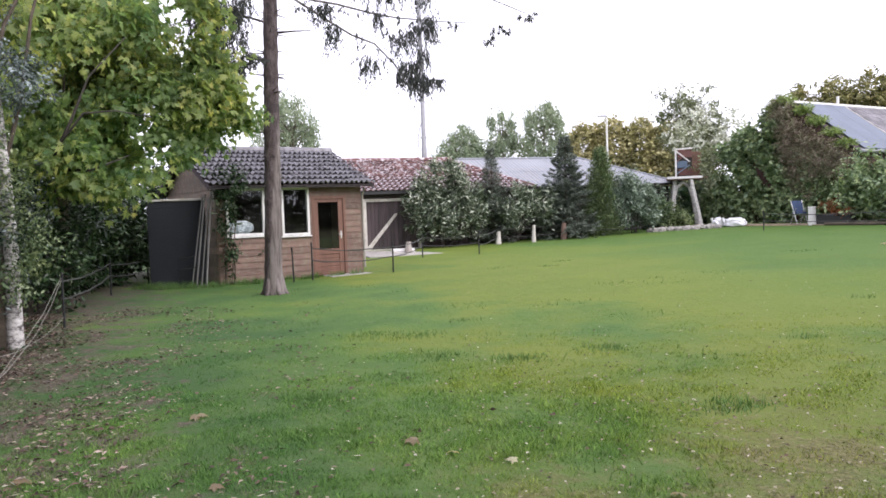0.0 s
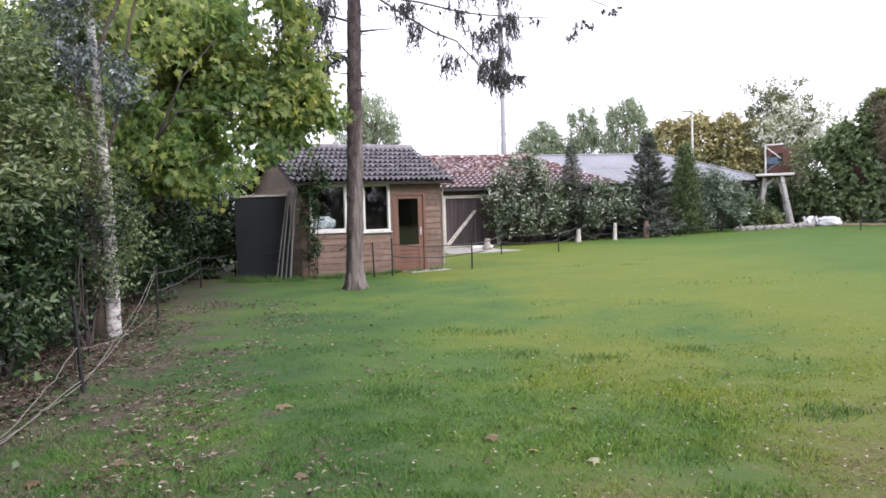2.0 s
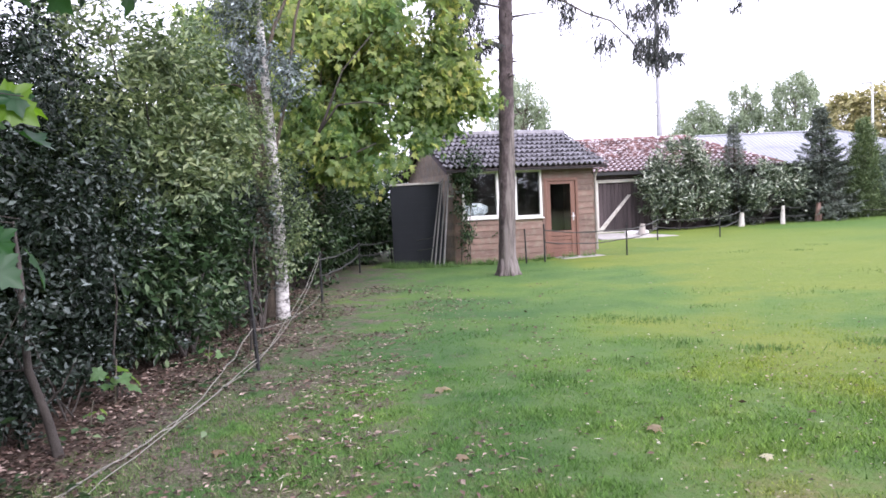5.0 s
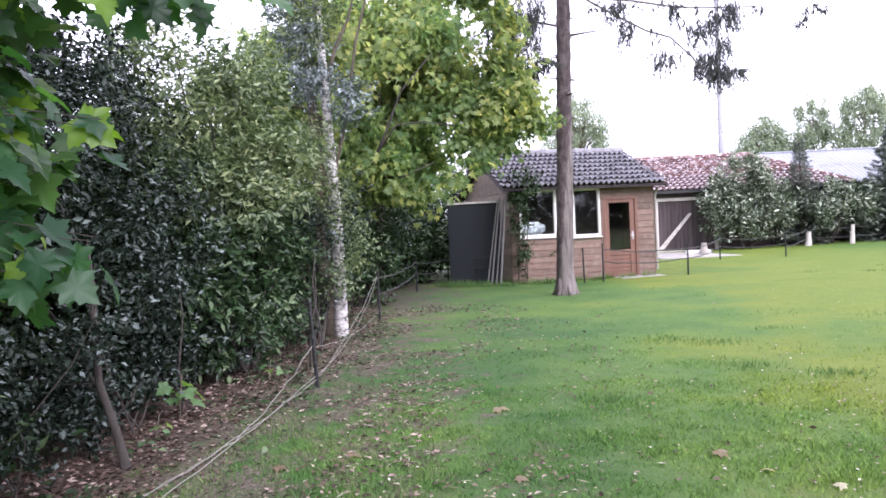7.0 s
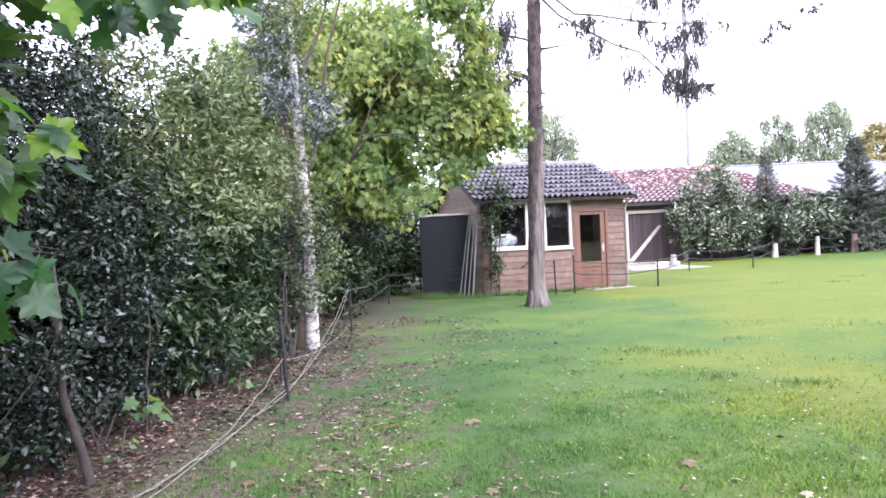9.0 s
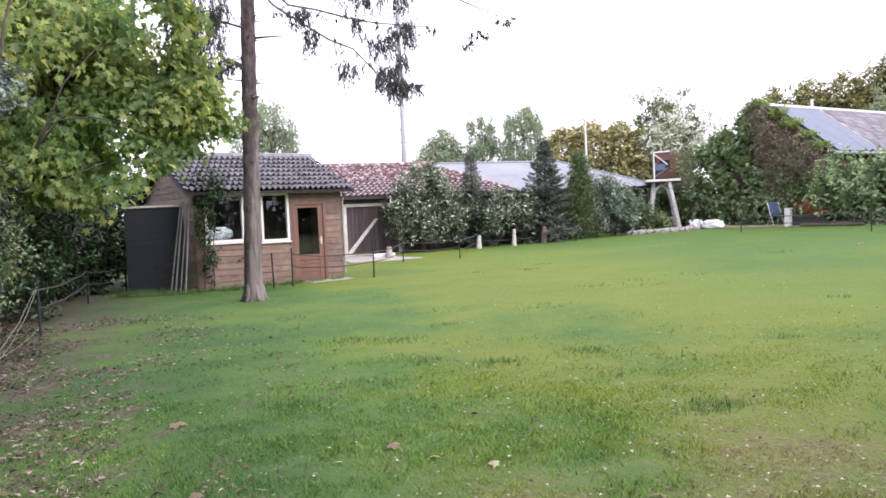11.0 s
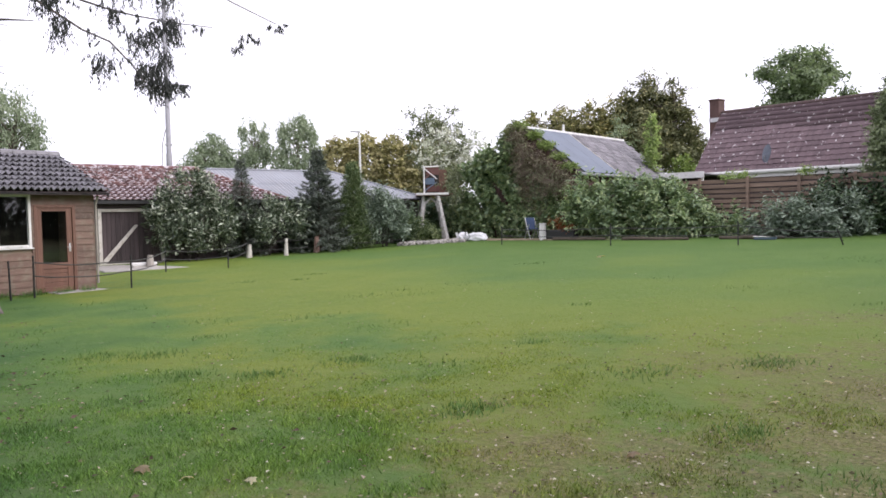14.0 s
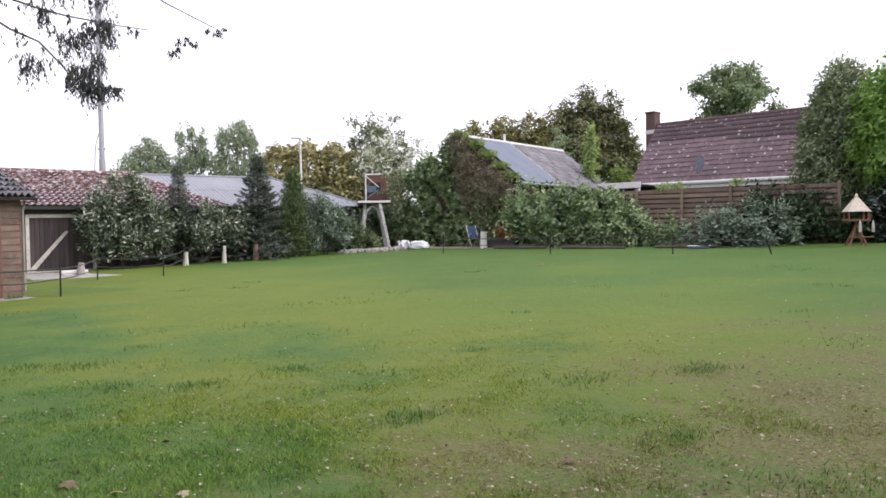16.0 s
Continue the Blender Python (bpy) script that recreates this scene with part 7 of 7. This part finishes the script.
for i, (x, lean, h, w) in enumerate(((-6.02, 0.33, 2.12, 0.016), (-5.90, 0.28, 2.18, 0.020), (-5.77, 0.25, 2.10, 0.018), (-5.64, 0.20, 2.25, 0.025))):
    t = thing("leaning_pole", pose(x, 18.25 - 0.04 * i, gz(x, 18.3)), "weathered pole leaning against the shed corner", "pole", "poles leaning on the shed")
    part("pole", tube([(0, 0, -0.05), (lean * 0.5, 0.06, h / 2), (lean, 0.1, h)], [w, w, w * 0.9], 8), M["rust_pole"], t)
iv = thing("ivy", pose(-5.1, 18.1, 0), "ivy climbing over the shed's corner", "ivy")
crown("leaves", [(0.0, 0.1, 1.9, 0.28, 0.2, 0.75), (0.15, 0.1, 2.45, 0.45, 0.25, 0.35), (0.05, 0.1, 0.9, 0.18, 0.15, 0.7), (0.9, 0.45, 0.75, 0.3, 0.06, 0.05)], 3600, 0.075, 0.55, F["shaded_leaf"], iv, 95, 0.1, gaps=-0.5, hollow=6.0)
for kx in (-0.1, 0.05, 0.12):
    part("vine", tube(bent((kx, 0.12, 0.0), (kx + 0.1, 0.2, 2.3), 7, 0, 0.05, int(kx * 100)), [0.02, 0.018, 0.016, 0.014, 0.012, 0.01, 0.005], 6), M["bark"], iv)
slab = thing("door_slab", SHED, "worn concrete slab before the shed door", "paving", kind="structure")
part("slab", box(-0.2, 1.0, -0.62, -0.045, -0.08, 0.03, 0.02), M["concrete"], slab)
pad = thing("gate_paving", pose(-2.6, 27.0, gz(-2.6, 27), 0, 0, 14), "pale concrete paving before the barn gate", "paving", kind="structure")
part("pad", box(-0.2, 2.4, -1.2, 2.6, -0.1, 0.03, 0.02), M["concrete"], pad)
bd = thing("white_block", pose(-1.45, 27.8, gz(-1.45, 27.8) + 0.03, 0, 0, 12), "white painted block lying by the barn gate", "block")
part("block", box(-0.4, 0.4, -0.15, 0.15, 0.01, 0.12, 0.02), M["white"], bd)
part("lower_block", box(-0.36, 0.42, -0.2, 0.1, -0.05, 0.005, 0.01), M["greywhite"], bd)
# things that lie inside the shed's window
roll = thing("silver_roll", SHED @ pose(-2.38, 0.24, 1.16), "crumpled silver wrapped bundle behind the window", "bundle")
part("wrap", tube([(-0.30, 0, 0.10), (-0.24, 0, 0.12), (-0.15, 0.01, 0.14), (-0.08, 0, 0.13), (0.0, 0.02, 0.16), (0.09, 0.01, 0.15), (0.2, 0, 0.18), (0.34, 0.02, 0.17), (0.50, 0, 0.18)], [0.07, 0.15, 0.14, 0.18, 0.16, 0.20, 0.17, 0.18, 0.08], 9), M["silver_roll"], roll)
shelf = thing("window_shelf", SHED @ pose(-2.13, 0.3, 1.09), "white shelf board inside the shed window", "shelf")
part("board", box(-0.5, 0.5, -0.2, 0.25, -0.02, 0.012, 0.004), M["white"], shelf)
for bx in (-0.4, 0.4):
    part("bracket", box(bx - 0.02, bx + 0.02, -0.2, -0.17, -1.04, -0.022), M["white"], shelf)

# ---- the play tower by the ivy barn ----
pt = thing("play_tower", pose(10.9, 34.6, gz(10.9, 34.6), 0, 0, -12), "weathered play tower with a platform and slanting timber legs", "play tower")
for x0, y0, x1 in ((-0.55, 0, -0.35), (0.72, -0.3, 0.30), (-0.5, 1.2, -0.35), (0.75, 1.2, 0.4)):
    part("leg", tube([(x0, y0, -0.1), ((x0 + x1) / 2, y0, 1.0), (x1, y0, 2.15)], [0.11, 0.10, 0.09], 7), M["oldwhite"], pt)
part("arch", tube([(-0.4, 0, 1.3), (-0.3, 0, 1.75), (0.0, 0, 2.0), (0.25, 0, 1.8), (0.35, 0, 1.4)], [0.07] * 5, 6), M["oldwhite"], pt)
part("platform", box(-0.7, 1.0, -0.4, 1.5, 2.10, 2.2, 0.01), M["orange_wall"], pt)
part("edge_board", box(-0.72, 0.8, -0.44, -0.40, 2.14, 2.24, 0.008), M["white"], pt)
part("back_panel", box(0.42, 0.80, 0.2, 0.24, 2.2, 3.35, 0.01), M["orange_wall"], pt)
fr = part("side_frame", tube([(-0.32, -0.2, 2.2), (-0.32, -0.2, 3.5)], [0.035, 0.035], 6), M["white"], pt)
part("rail", tube([(-0.32, -0.2, 3.46), (0.42, 0.1, 3.5)], [0.03, 0.03], 6), M["white"], fr)
for a, b, mn in (((-0.32, -0.2, 3.4), (0.3, 0.05, 2.9), "white"), ((0.3, 0.05, 2.75), (-0.3, -0.2, 2.35), "bluepaint"), ((-0.3, -0.2, 2.9), (0.1, 0.1, 3.2), "redpaint")):
    part("lattice", tube([a, b], [0.025, 0.025], 6), M[mn], fr)
# Dark slab added for the tower's shaded inside.
part("dark_panel", box(-0.3, 0.42, 0.19, 0.21, 2.2, 3.3, 0.004), M["inside"], pt)
part("red_panel", box(-0.2, 0.42, 0.14, 0.18, 3.1, 3.45, 0.01), M["redpaint"], pt)
part("blue_panel", box(-0.25, 0.2, 0.10, 0.13, 2.65, 2.95, 0.01), M["bluepaint"], pt)
part("red_panel", box(-0.15, 0.42, 0.14, 0.18, 2.3, 2.6, 0.01), M["redpaint"], pt)

# ---- before the ivy barn ----
path = thing("dirt_path", pose(13.2, 31.4, gz(13.2, 31.4), 0, 0, -56), "bare tan earth along the barn", "path", kind="structure")
part("earth", box(-4.2, 8.0, -0.5, 0.9, -0.12, 0.035, 0.03), M["dirt"], path)


def sack(x, y, turn, lx, ly, lz, label, seed):
    t = thing("sack", pose(x, y, gz(x, y) + 0.02, 0, 0, turn), label, "sack", "sacks by the barn")
    bm = bmesh.new()
    bmesh.ops.create_icosphere(bm, subdivisions=4, radius=1)
    for v in bm.verts:
        d = v.co.copy()
        k = 1 + 0.22 * noise.noise(d * 2.2 + Vector((seed, 0, 0))) + 0.09 * noise.noise(d * 6)
        v.co = Vector((math.copysign(abs(d.x) ** 0.7, d.x) * lx, math.copysign(abs(d.y) ** 0.7, d.y) * ly, max(-0.5, math.copysign(abs(d.z) ** 0.8, d.z)) * lz + lz * 0.5)) * k
    part("bag", bm, M["sack"], t, smooth=True)
    part("knot", tube([(-lx * 0.95, 0, lz * 0.7), (-lx * 1.12, 0, lz * 1.0), (-lx * 1.25, 0.03, lz * 1.5)], [0.10, 0.035, 0.08], 8), M["sack"], t)


sack(11.66, 32.4, 10, 0.24, 0.22, 0.24, "crumpled white plastic sack on the ground", 1)
sack(12.18, 31.9, -30, 0.42, 0.25, 0.22, "long white plastic sack on the ground", 4)
ch = thing("folding_chair", pose(13.95, 30.0, gz(13.9, 30) + 0.04, 0, 0, 200), "folded blue garden chair leaning by the barn", "chair")
for x in (-0.27, 0.27):
    part("leg", tube([(x, 0.18, 0.0), (x, 0.0, 0.5), (x, -0.14, 0.92)], [0.02] * 3, 6), M["steel"], ch)
    part("leg", tube([(x * 0.9, -0.2, 0.0), (x * 0.9, 0.1, 0.62)], [0.02] * 2, 6), M["steel"], ch)
part("seat", box(-0.25, 0.25, -0.1, 0.16, 0.40, 0.46, 0.015), M["blue"], ch)
bm = box(-0.25, 0.25, -0.02, 0.02, 0.45, 0.92, 0.015)
part("backrest", bm, M["blue"], ch).matrix_local = pose(0, 0.02, 0, 8)
pb = thing("white_post", pose(14.15, 29.35, gz(14.1, 29.3)), "short white round post by the barn", "post")
part("post", tube([(0, 0, -0.05), (0, 0, 0.6), (0, 0, 0.66)], [0.15, 0.14, 0.12], 12), M["white"], pb)
part("cap", tube([(0, 0, 0.662), (0, 0, 0.71)], [0.16, 0.15], 12), M["white"], pb)
pl = thing("planter", pose(14.75, 28.9, gz(14.7, 28.9), 0, 0, -58), "dark trough planter with orange leaves", "planter")
part("trough", box(-0.75, 0.75, -0.22, 0.22, -0.02, 0.38, 0.03), M["black"], pl)
crown("plant", [(-0.15, 0, 0.62, 0.5, 0.25, 0.32), (0.4, 0, 0.5, 0.3, 0.22, 0.2)], 700, 0.09, 0.5, F["orange"], pl, 96, 0.08)
lt = thing("blue_litter", pose(18.6, 21.3, gz(18.6, 21.3), 0, 0, -50), "small blue and white plastic tray on the lawn's edge", "tray")
part("tray", box(-0.35, 0.35, -0.15, 0.15, 0.0, 0.09, 0.02), M["bluepaint"], lt)
part("rim", box(-0.38, 0.38, -0.18, 0.18, 0.093, 0.115, 0.008), M["white"], lt)
for i, (x, y, l) in enumerate(((14.9, 27.6, 2.4), (16.5, 24.7, 2.6), (18.6, 22.0, 2.2))):
    t = thing("edging_log", pose(x, y, gz(x, y) + 0.05, 0, 0, -58), "dark timber log along the lawn's edge", "log", "logs edging the lawn")
    part("log", tube(bent((-l / 2, 0, 0), (l / 2, 0, 0.01), 6, 0, 0.02, i), [0.06, 0.07, 0.065, 0.07, 0.06, 0.05], 8), M["bark"], t)
r = random.Random(9)
for i in range(26):
    x, y = 8.6 + 0.11 * i + r.uniform(-0.05, 0.05), 31.9 - 0.004 * i + r.uniform(-0.25, 0.25)
    t = thing("edging_stone", pose(x, y, gz(x, y), 0, 0, r.uniform(0, 360)), "pale rough stone edging the flower bed", "stone", "stones of the flower bed")
    bm = bmesh.new()
    bmesh.ops.create_icosphere(bm, subdivisions=2, radius=1)
    for v in bm.verts:
        v.co = Vector((v.co.x * 0.17, v.co.y * 0.13, v.co.z * 0.12 + 0.05)) * (1 + 0.35 * noise.noise(v.co * 1.7 + Vector((i, 0, 0))))
    part("stone", bm, M["concrete"], t)

# ---- bird table ----
bt = thing("bird_table", pose(22.1, 17.9, gz(22.1, 17.9), 0, 0, -35) @ Matrix.Scale(0.85, 4), "bird table with a pale pointed roof on crossed legs", "bird table")
for x, y in ((-0.33, -0.3), (0.33, -0.3), (-0.33, 0.32), (0.33, 0.32)):
    part("leg", tube([(x, y, -0.05), (-x * 0.15, -y * 0.15, 0.95)], [0.035, 0.035], 6), M["redwood"], bt)
part("cross_bar", tube([(-0.3, -0.22, 0.32), (0.55, -0.22, 0.36)], [0.025, 0.025], 6), M["redwood"], bt)
part("tray", box(-0.40, 0.40, -0.36, 0.36, 0.95, 1.03, 0.012), M["redwood"], bt)
for x in (-0.34, 0.34):
    for y in (-0.3, 0.3):
        part("post", box(x - 0.03, x + 0.03, y - 0.03, y + 0.03, 1.03, 1.33, 0.006), M["redwood"], bt)
bm = bmesh.new()
bmesh.ops.create_cone(bm, cap_ends=True, segments=4, radius1=0.58, radius2=0.05, depth=0.58, matrix=pose(0, 0, 1.61, 0, 0, 45))
roof = part("roof", bm, M["thatch"], bt)
part("finial", tube([(0, 0, 1.9), (0, 0, 2.0)], [0.07, 0.03], 8), M["thatch"], roof)
for x in (0.0, 0.45):
    part("feeder", tube([(x, -0.46, 0.98), (x, -0.46, 0.86), (x, -0.46, 0.55)], [0.015, 0.045, 0.06], 8), M["greywhite"], bt)

# ---- on the ground: tufts, dry leaves, bits ----
def scatter(name, label, category, x, y, size, width, material, seed, lift=0.012):
    r = np.random.default_rng(seed)
    n = len(x)
    p = np.stack([x, y, lawn_height(x, y) + lift], -1)
    a = r.random(n) * 2 * np.pi
    out = np.stack([np.cos(a), np.sin(a), 0.15 * r.normal(size=n)], -1)
    v, f = leaves(p, unit(out), unit(np.array([0, 0, 1.0]) + 0.3 * r.normal(size=(n, 3))), size, width, seed, 0.0)
    tagged(from_arrays(name, v, f, material), label, category, kind="stuff")


r = np.random.default_rng(21)
n = 11000  # the littered strip between the fence and the hedge
y = r.uniform(2.2, 13.5, n)
edge = np.interp(y, [0, 3.8, 6.7, 10, 14.7], [-2.9, -3.4, -4.25, -5.4, -7.2])
x = edge - 0.75 + r.normal(size=n) * 0.38
scatter("leaf_litter", "dry reddish-brown leaves under the hedge", "dry leaves", x, y, 0.046, 0.55, F["litter"], 22)
n = 1500  # ivy and seedlings creeping over the strip
y = r.uniform(2.6, 12.5, n)
x = np.interp(y, [0, 3.8, 6.7, 10, 14.7], [-3.2, -3.75, -4.55, -5.6, -7.3]) + r.normal(size=n) * 0.3
keep = np.sin(3.1 * x + 2.3 * y) + np.sin(4.4 * y - 1.7 * x) > r.uniform(-0.6, 1.6, n)
scatter("ground_ivy", "low green ivy and seedlings under the hedge", "ground cover", x[keep], y[keep], 0.07, 0.6, F["shaded_leaf"], 29, 0.05)
n = 15000  # leaves blown onto the left of the lawn, in drifts
y = r.uniform(2.4, 14, n)
x = np.interp(y, [0, 3.8, 6.7, 10, 14.7], [-3.2, -3.8, -4.6, -5.6, -7.3]) + np.abs(r.normal(size=n)) * 1.7
drift = np.sin(2.1 * x + 1.3 * y) + np.sin(1.1 * x - 2.4 * y + 1.0) + np.sin(3.7 * x + 0.6 * y + 2.0) > r.uniform(-1.2, 1.6, n)
x, y = x[drift], y[drift]
scatter("fallen_leaves", "scattered dry leaves on the lawn's edge", "dry leaves", x[::2], y[::2], 0.050, 0.5, F["litter"], 23, 0.022)
scatter("pale_leaves", "scattered pale dry leaves on the lawn's edge", "dry leaves", x[1::6], y[1::6], 0.030, 0.5, F["pale_litter"], 25, 0.02)
scatter("twigs", "thin dry twigs and stalks on the lawn's edge", "twigs", x[3::9], y[3::9], 0.08, 0.08, F["pale_litter"], 26, 0.03)
n = 2800  # pale bits all over the near lawn
d = 3.0 * (17 / 3.0) ** r.random(n)
a = np.radians(r.uniform(-54, 40, n))
keep = r.random(n) < np.where(a < 0, 1.0, 0.45)
scatter("petals", "small pale fallen leaves and petals on the lawn", "petals", (-d * np.sin(a))[keep], (d * np.cos(a))[keep], 0.026, 0.7, F["pale_litter"], 24, 0.025)


n = 5200  # crumbs of earth, straw and petals on the worn ground
x, y = r.uniform(0.5, 9, n), 2.6 + 5.2 * r.random(n) ** 1.3
keep = np.sin(1.7 * x + 0.9 * y) + np.sin(2.9 * y - 1.3 * x + 1) > r.uniform(-1.6, 1.4, n)
x, y = x[keep], y[keep]
scatter("earth_crumbs", "small brown crumbs of earth and straw on the lawn", "crumbs", x[::2], y[::2], 0.026, 0.7, F["litter"], 27, 0.022)
scatter("straw_bits", "small pale bits of straw and petals on the lawn", "straw", x[1::5], y[1::5], 0.024, 0.6, F["pale_litter"], 28, 0.026)


def tuft_blades(spots, seed, tall=0.05):
    r = np.random.default_rng(seed)
    vs = []
    for x, y, w, k in spots:
        k = k * 3 // 5
        bx, by = x + r.normal(size=k) * w * 1.1, y + r.normal(size=k) * w * 0.9
        h = tall * (0.5 + r.random(k))
        base = np.stack([bx, by, lawn_height(bx, by) - 0.01], -1)
        a = r.random(k) * 6.28
        side = np.stack([np.cos(a), np.sin(a), 0 * a], -1) * 0.006
        tip = base + np.stack([r.normal(size=k) * 0.4 * h, r.normal(size=k) * 0.4 * h, h], -1)
        vs.append(np.stack([base - side, base + side, tip], 1).reshape(-1, 3))
    v = np.concatenate(vs)
    return v, np.arange(len(v)).reshape(-1, 3)


SPOTS = [(-0.95, 9.77, 0.20, 420), (-0.4, 9.6, 0.18, 380), (-0.07, 8.1, 0.16, 380), (-1.09, 6.5, 0.16, 400), (0.68, 7.8, 0.13, 350), (1.7, 8.1, 0.13, 380), (2.1, 5.6, 0.14, 300),
         (5.16, 5.8, 0.16, 420), (3.49, 4.1, 0.12, 320), (2.05, 5.5, 0.12, 250), (3.55, 3.0, 0.16, 300), (-0.5, 7.2, 0.16, 350), (3.97, 6.0, 0.2, 350), (-1.5, 5.0, 0.16, 250)]
q = np.random.default_rng(31)
for _ in range(60):
    d, a = q.uniform(4, 21), q.uniform(-0.95, 0.75)
    SPOTS.append((-d * math.sin(a), d * math.cos(a), q.uniform(0.1, 0.3), int(q.uniform(40, 130))))
SPOTS = [s for s in SPOTS if bool(on_lawn(s[0] - 0.4, s[1]))]
v, f = tuft_blades(SPOTS, 32)
tagged(from_arrays("grass_tufts", v, f, M["tuft"]), "darker tufts of longer grass in the lawn", "grass", kind="stuff")
weeds = []
for k in range(34):
    w = SHED @ Vector((q.uniform(S_L - 0.6, S_R), q.uniform(-0.5, -0.12), 0))
    if not (SHED.inverted() @ w).x > -0.45 or k % 5 == 0:
        weeds.append((w.x, w.y, q.uniform(0.05, 0.12), int(q.uniform(60, 130))))
for k in range(16):
    weeds.append((q.uniform(-7.2, -5.4), q.uniform(17.7, 18.2), q.uniform(0.06, 0.14), int(q.uniform(60, 130))))
v, f = tuft_blades(weeds, 33, 0.14)
tagged(from_arrays("weeds", v, f, M["tuft"]), "long grass and weeds along the foot of the shed", "weeds", kind="stuff")
# single larger leaves
M["brown_leaf"] = leaf_material("brown_leaf", (0.20, 0.14, 0.09), (0.36, 0.29, 0.20), (0.5, 0.45, 0.36))
DRY = maple_leaf_mesh("fallen_leaf", M["brown_leaf"], 1.0)
rr = random.Random(5)
for x, y, s in ((-2.05, 6.04, 0.13), (-0.27, 5.07, 0.10), (0.01, 4.82, 0.07), (-2.6, 4.6, 0.12), (-3.0, 4.3, 0.10), (0.4, 4.6, 0.07), (-1.4, 4.4, 0.08), (4.2, 4.6, 0.07), (2.6, 4.0, 0.08), (5.0, 4.9, 0.06), (1.2, 3.9, 0.08), (11.06, 19.34, 0.2)):
    lf = thing("fallen_leaf", pose(x, y, float(lawn_height(np.float64(x), np.float64(y))) + 0.03, rr.uniform(-14, 14), rr.uniform(-14, 14), rr.uniform(0, 360)), "single dry fallen leaf on the grass", "leaf", "single fallen leaves")
    shared("leaf", DRY, Matrix.Scale(s, 4), lf)
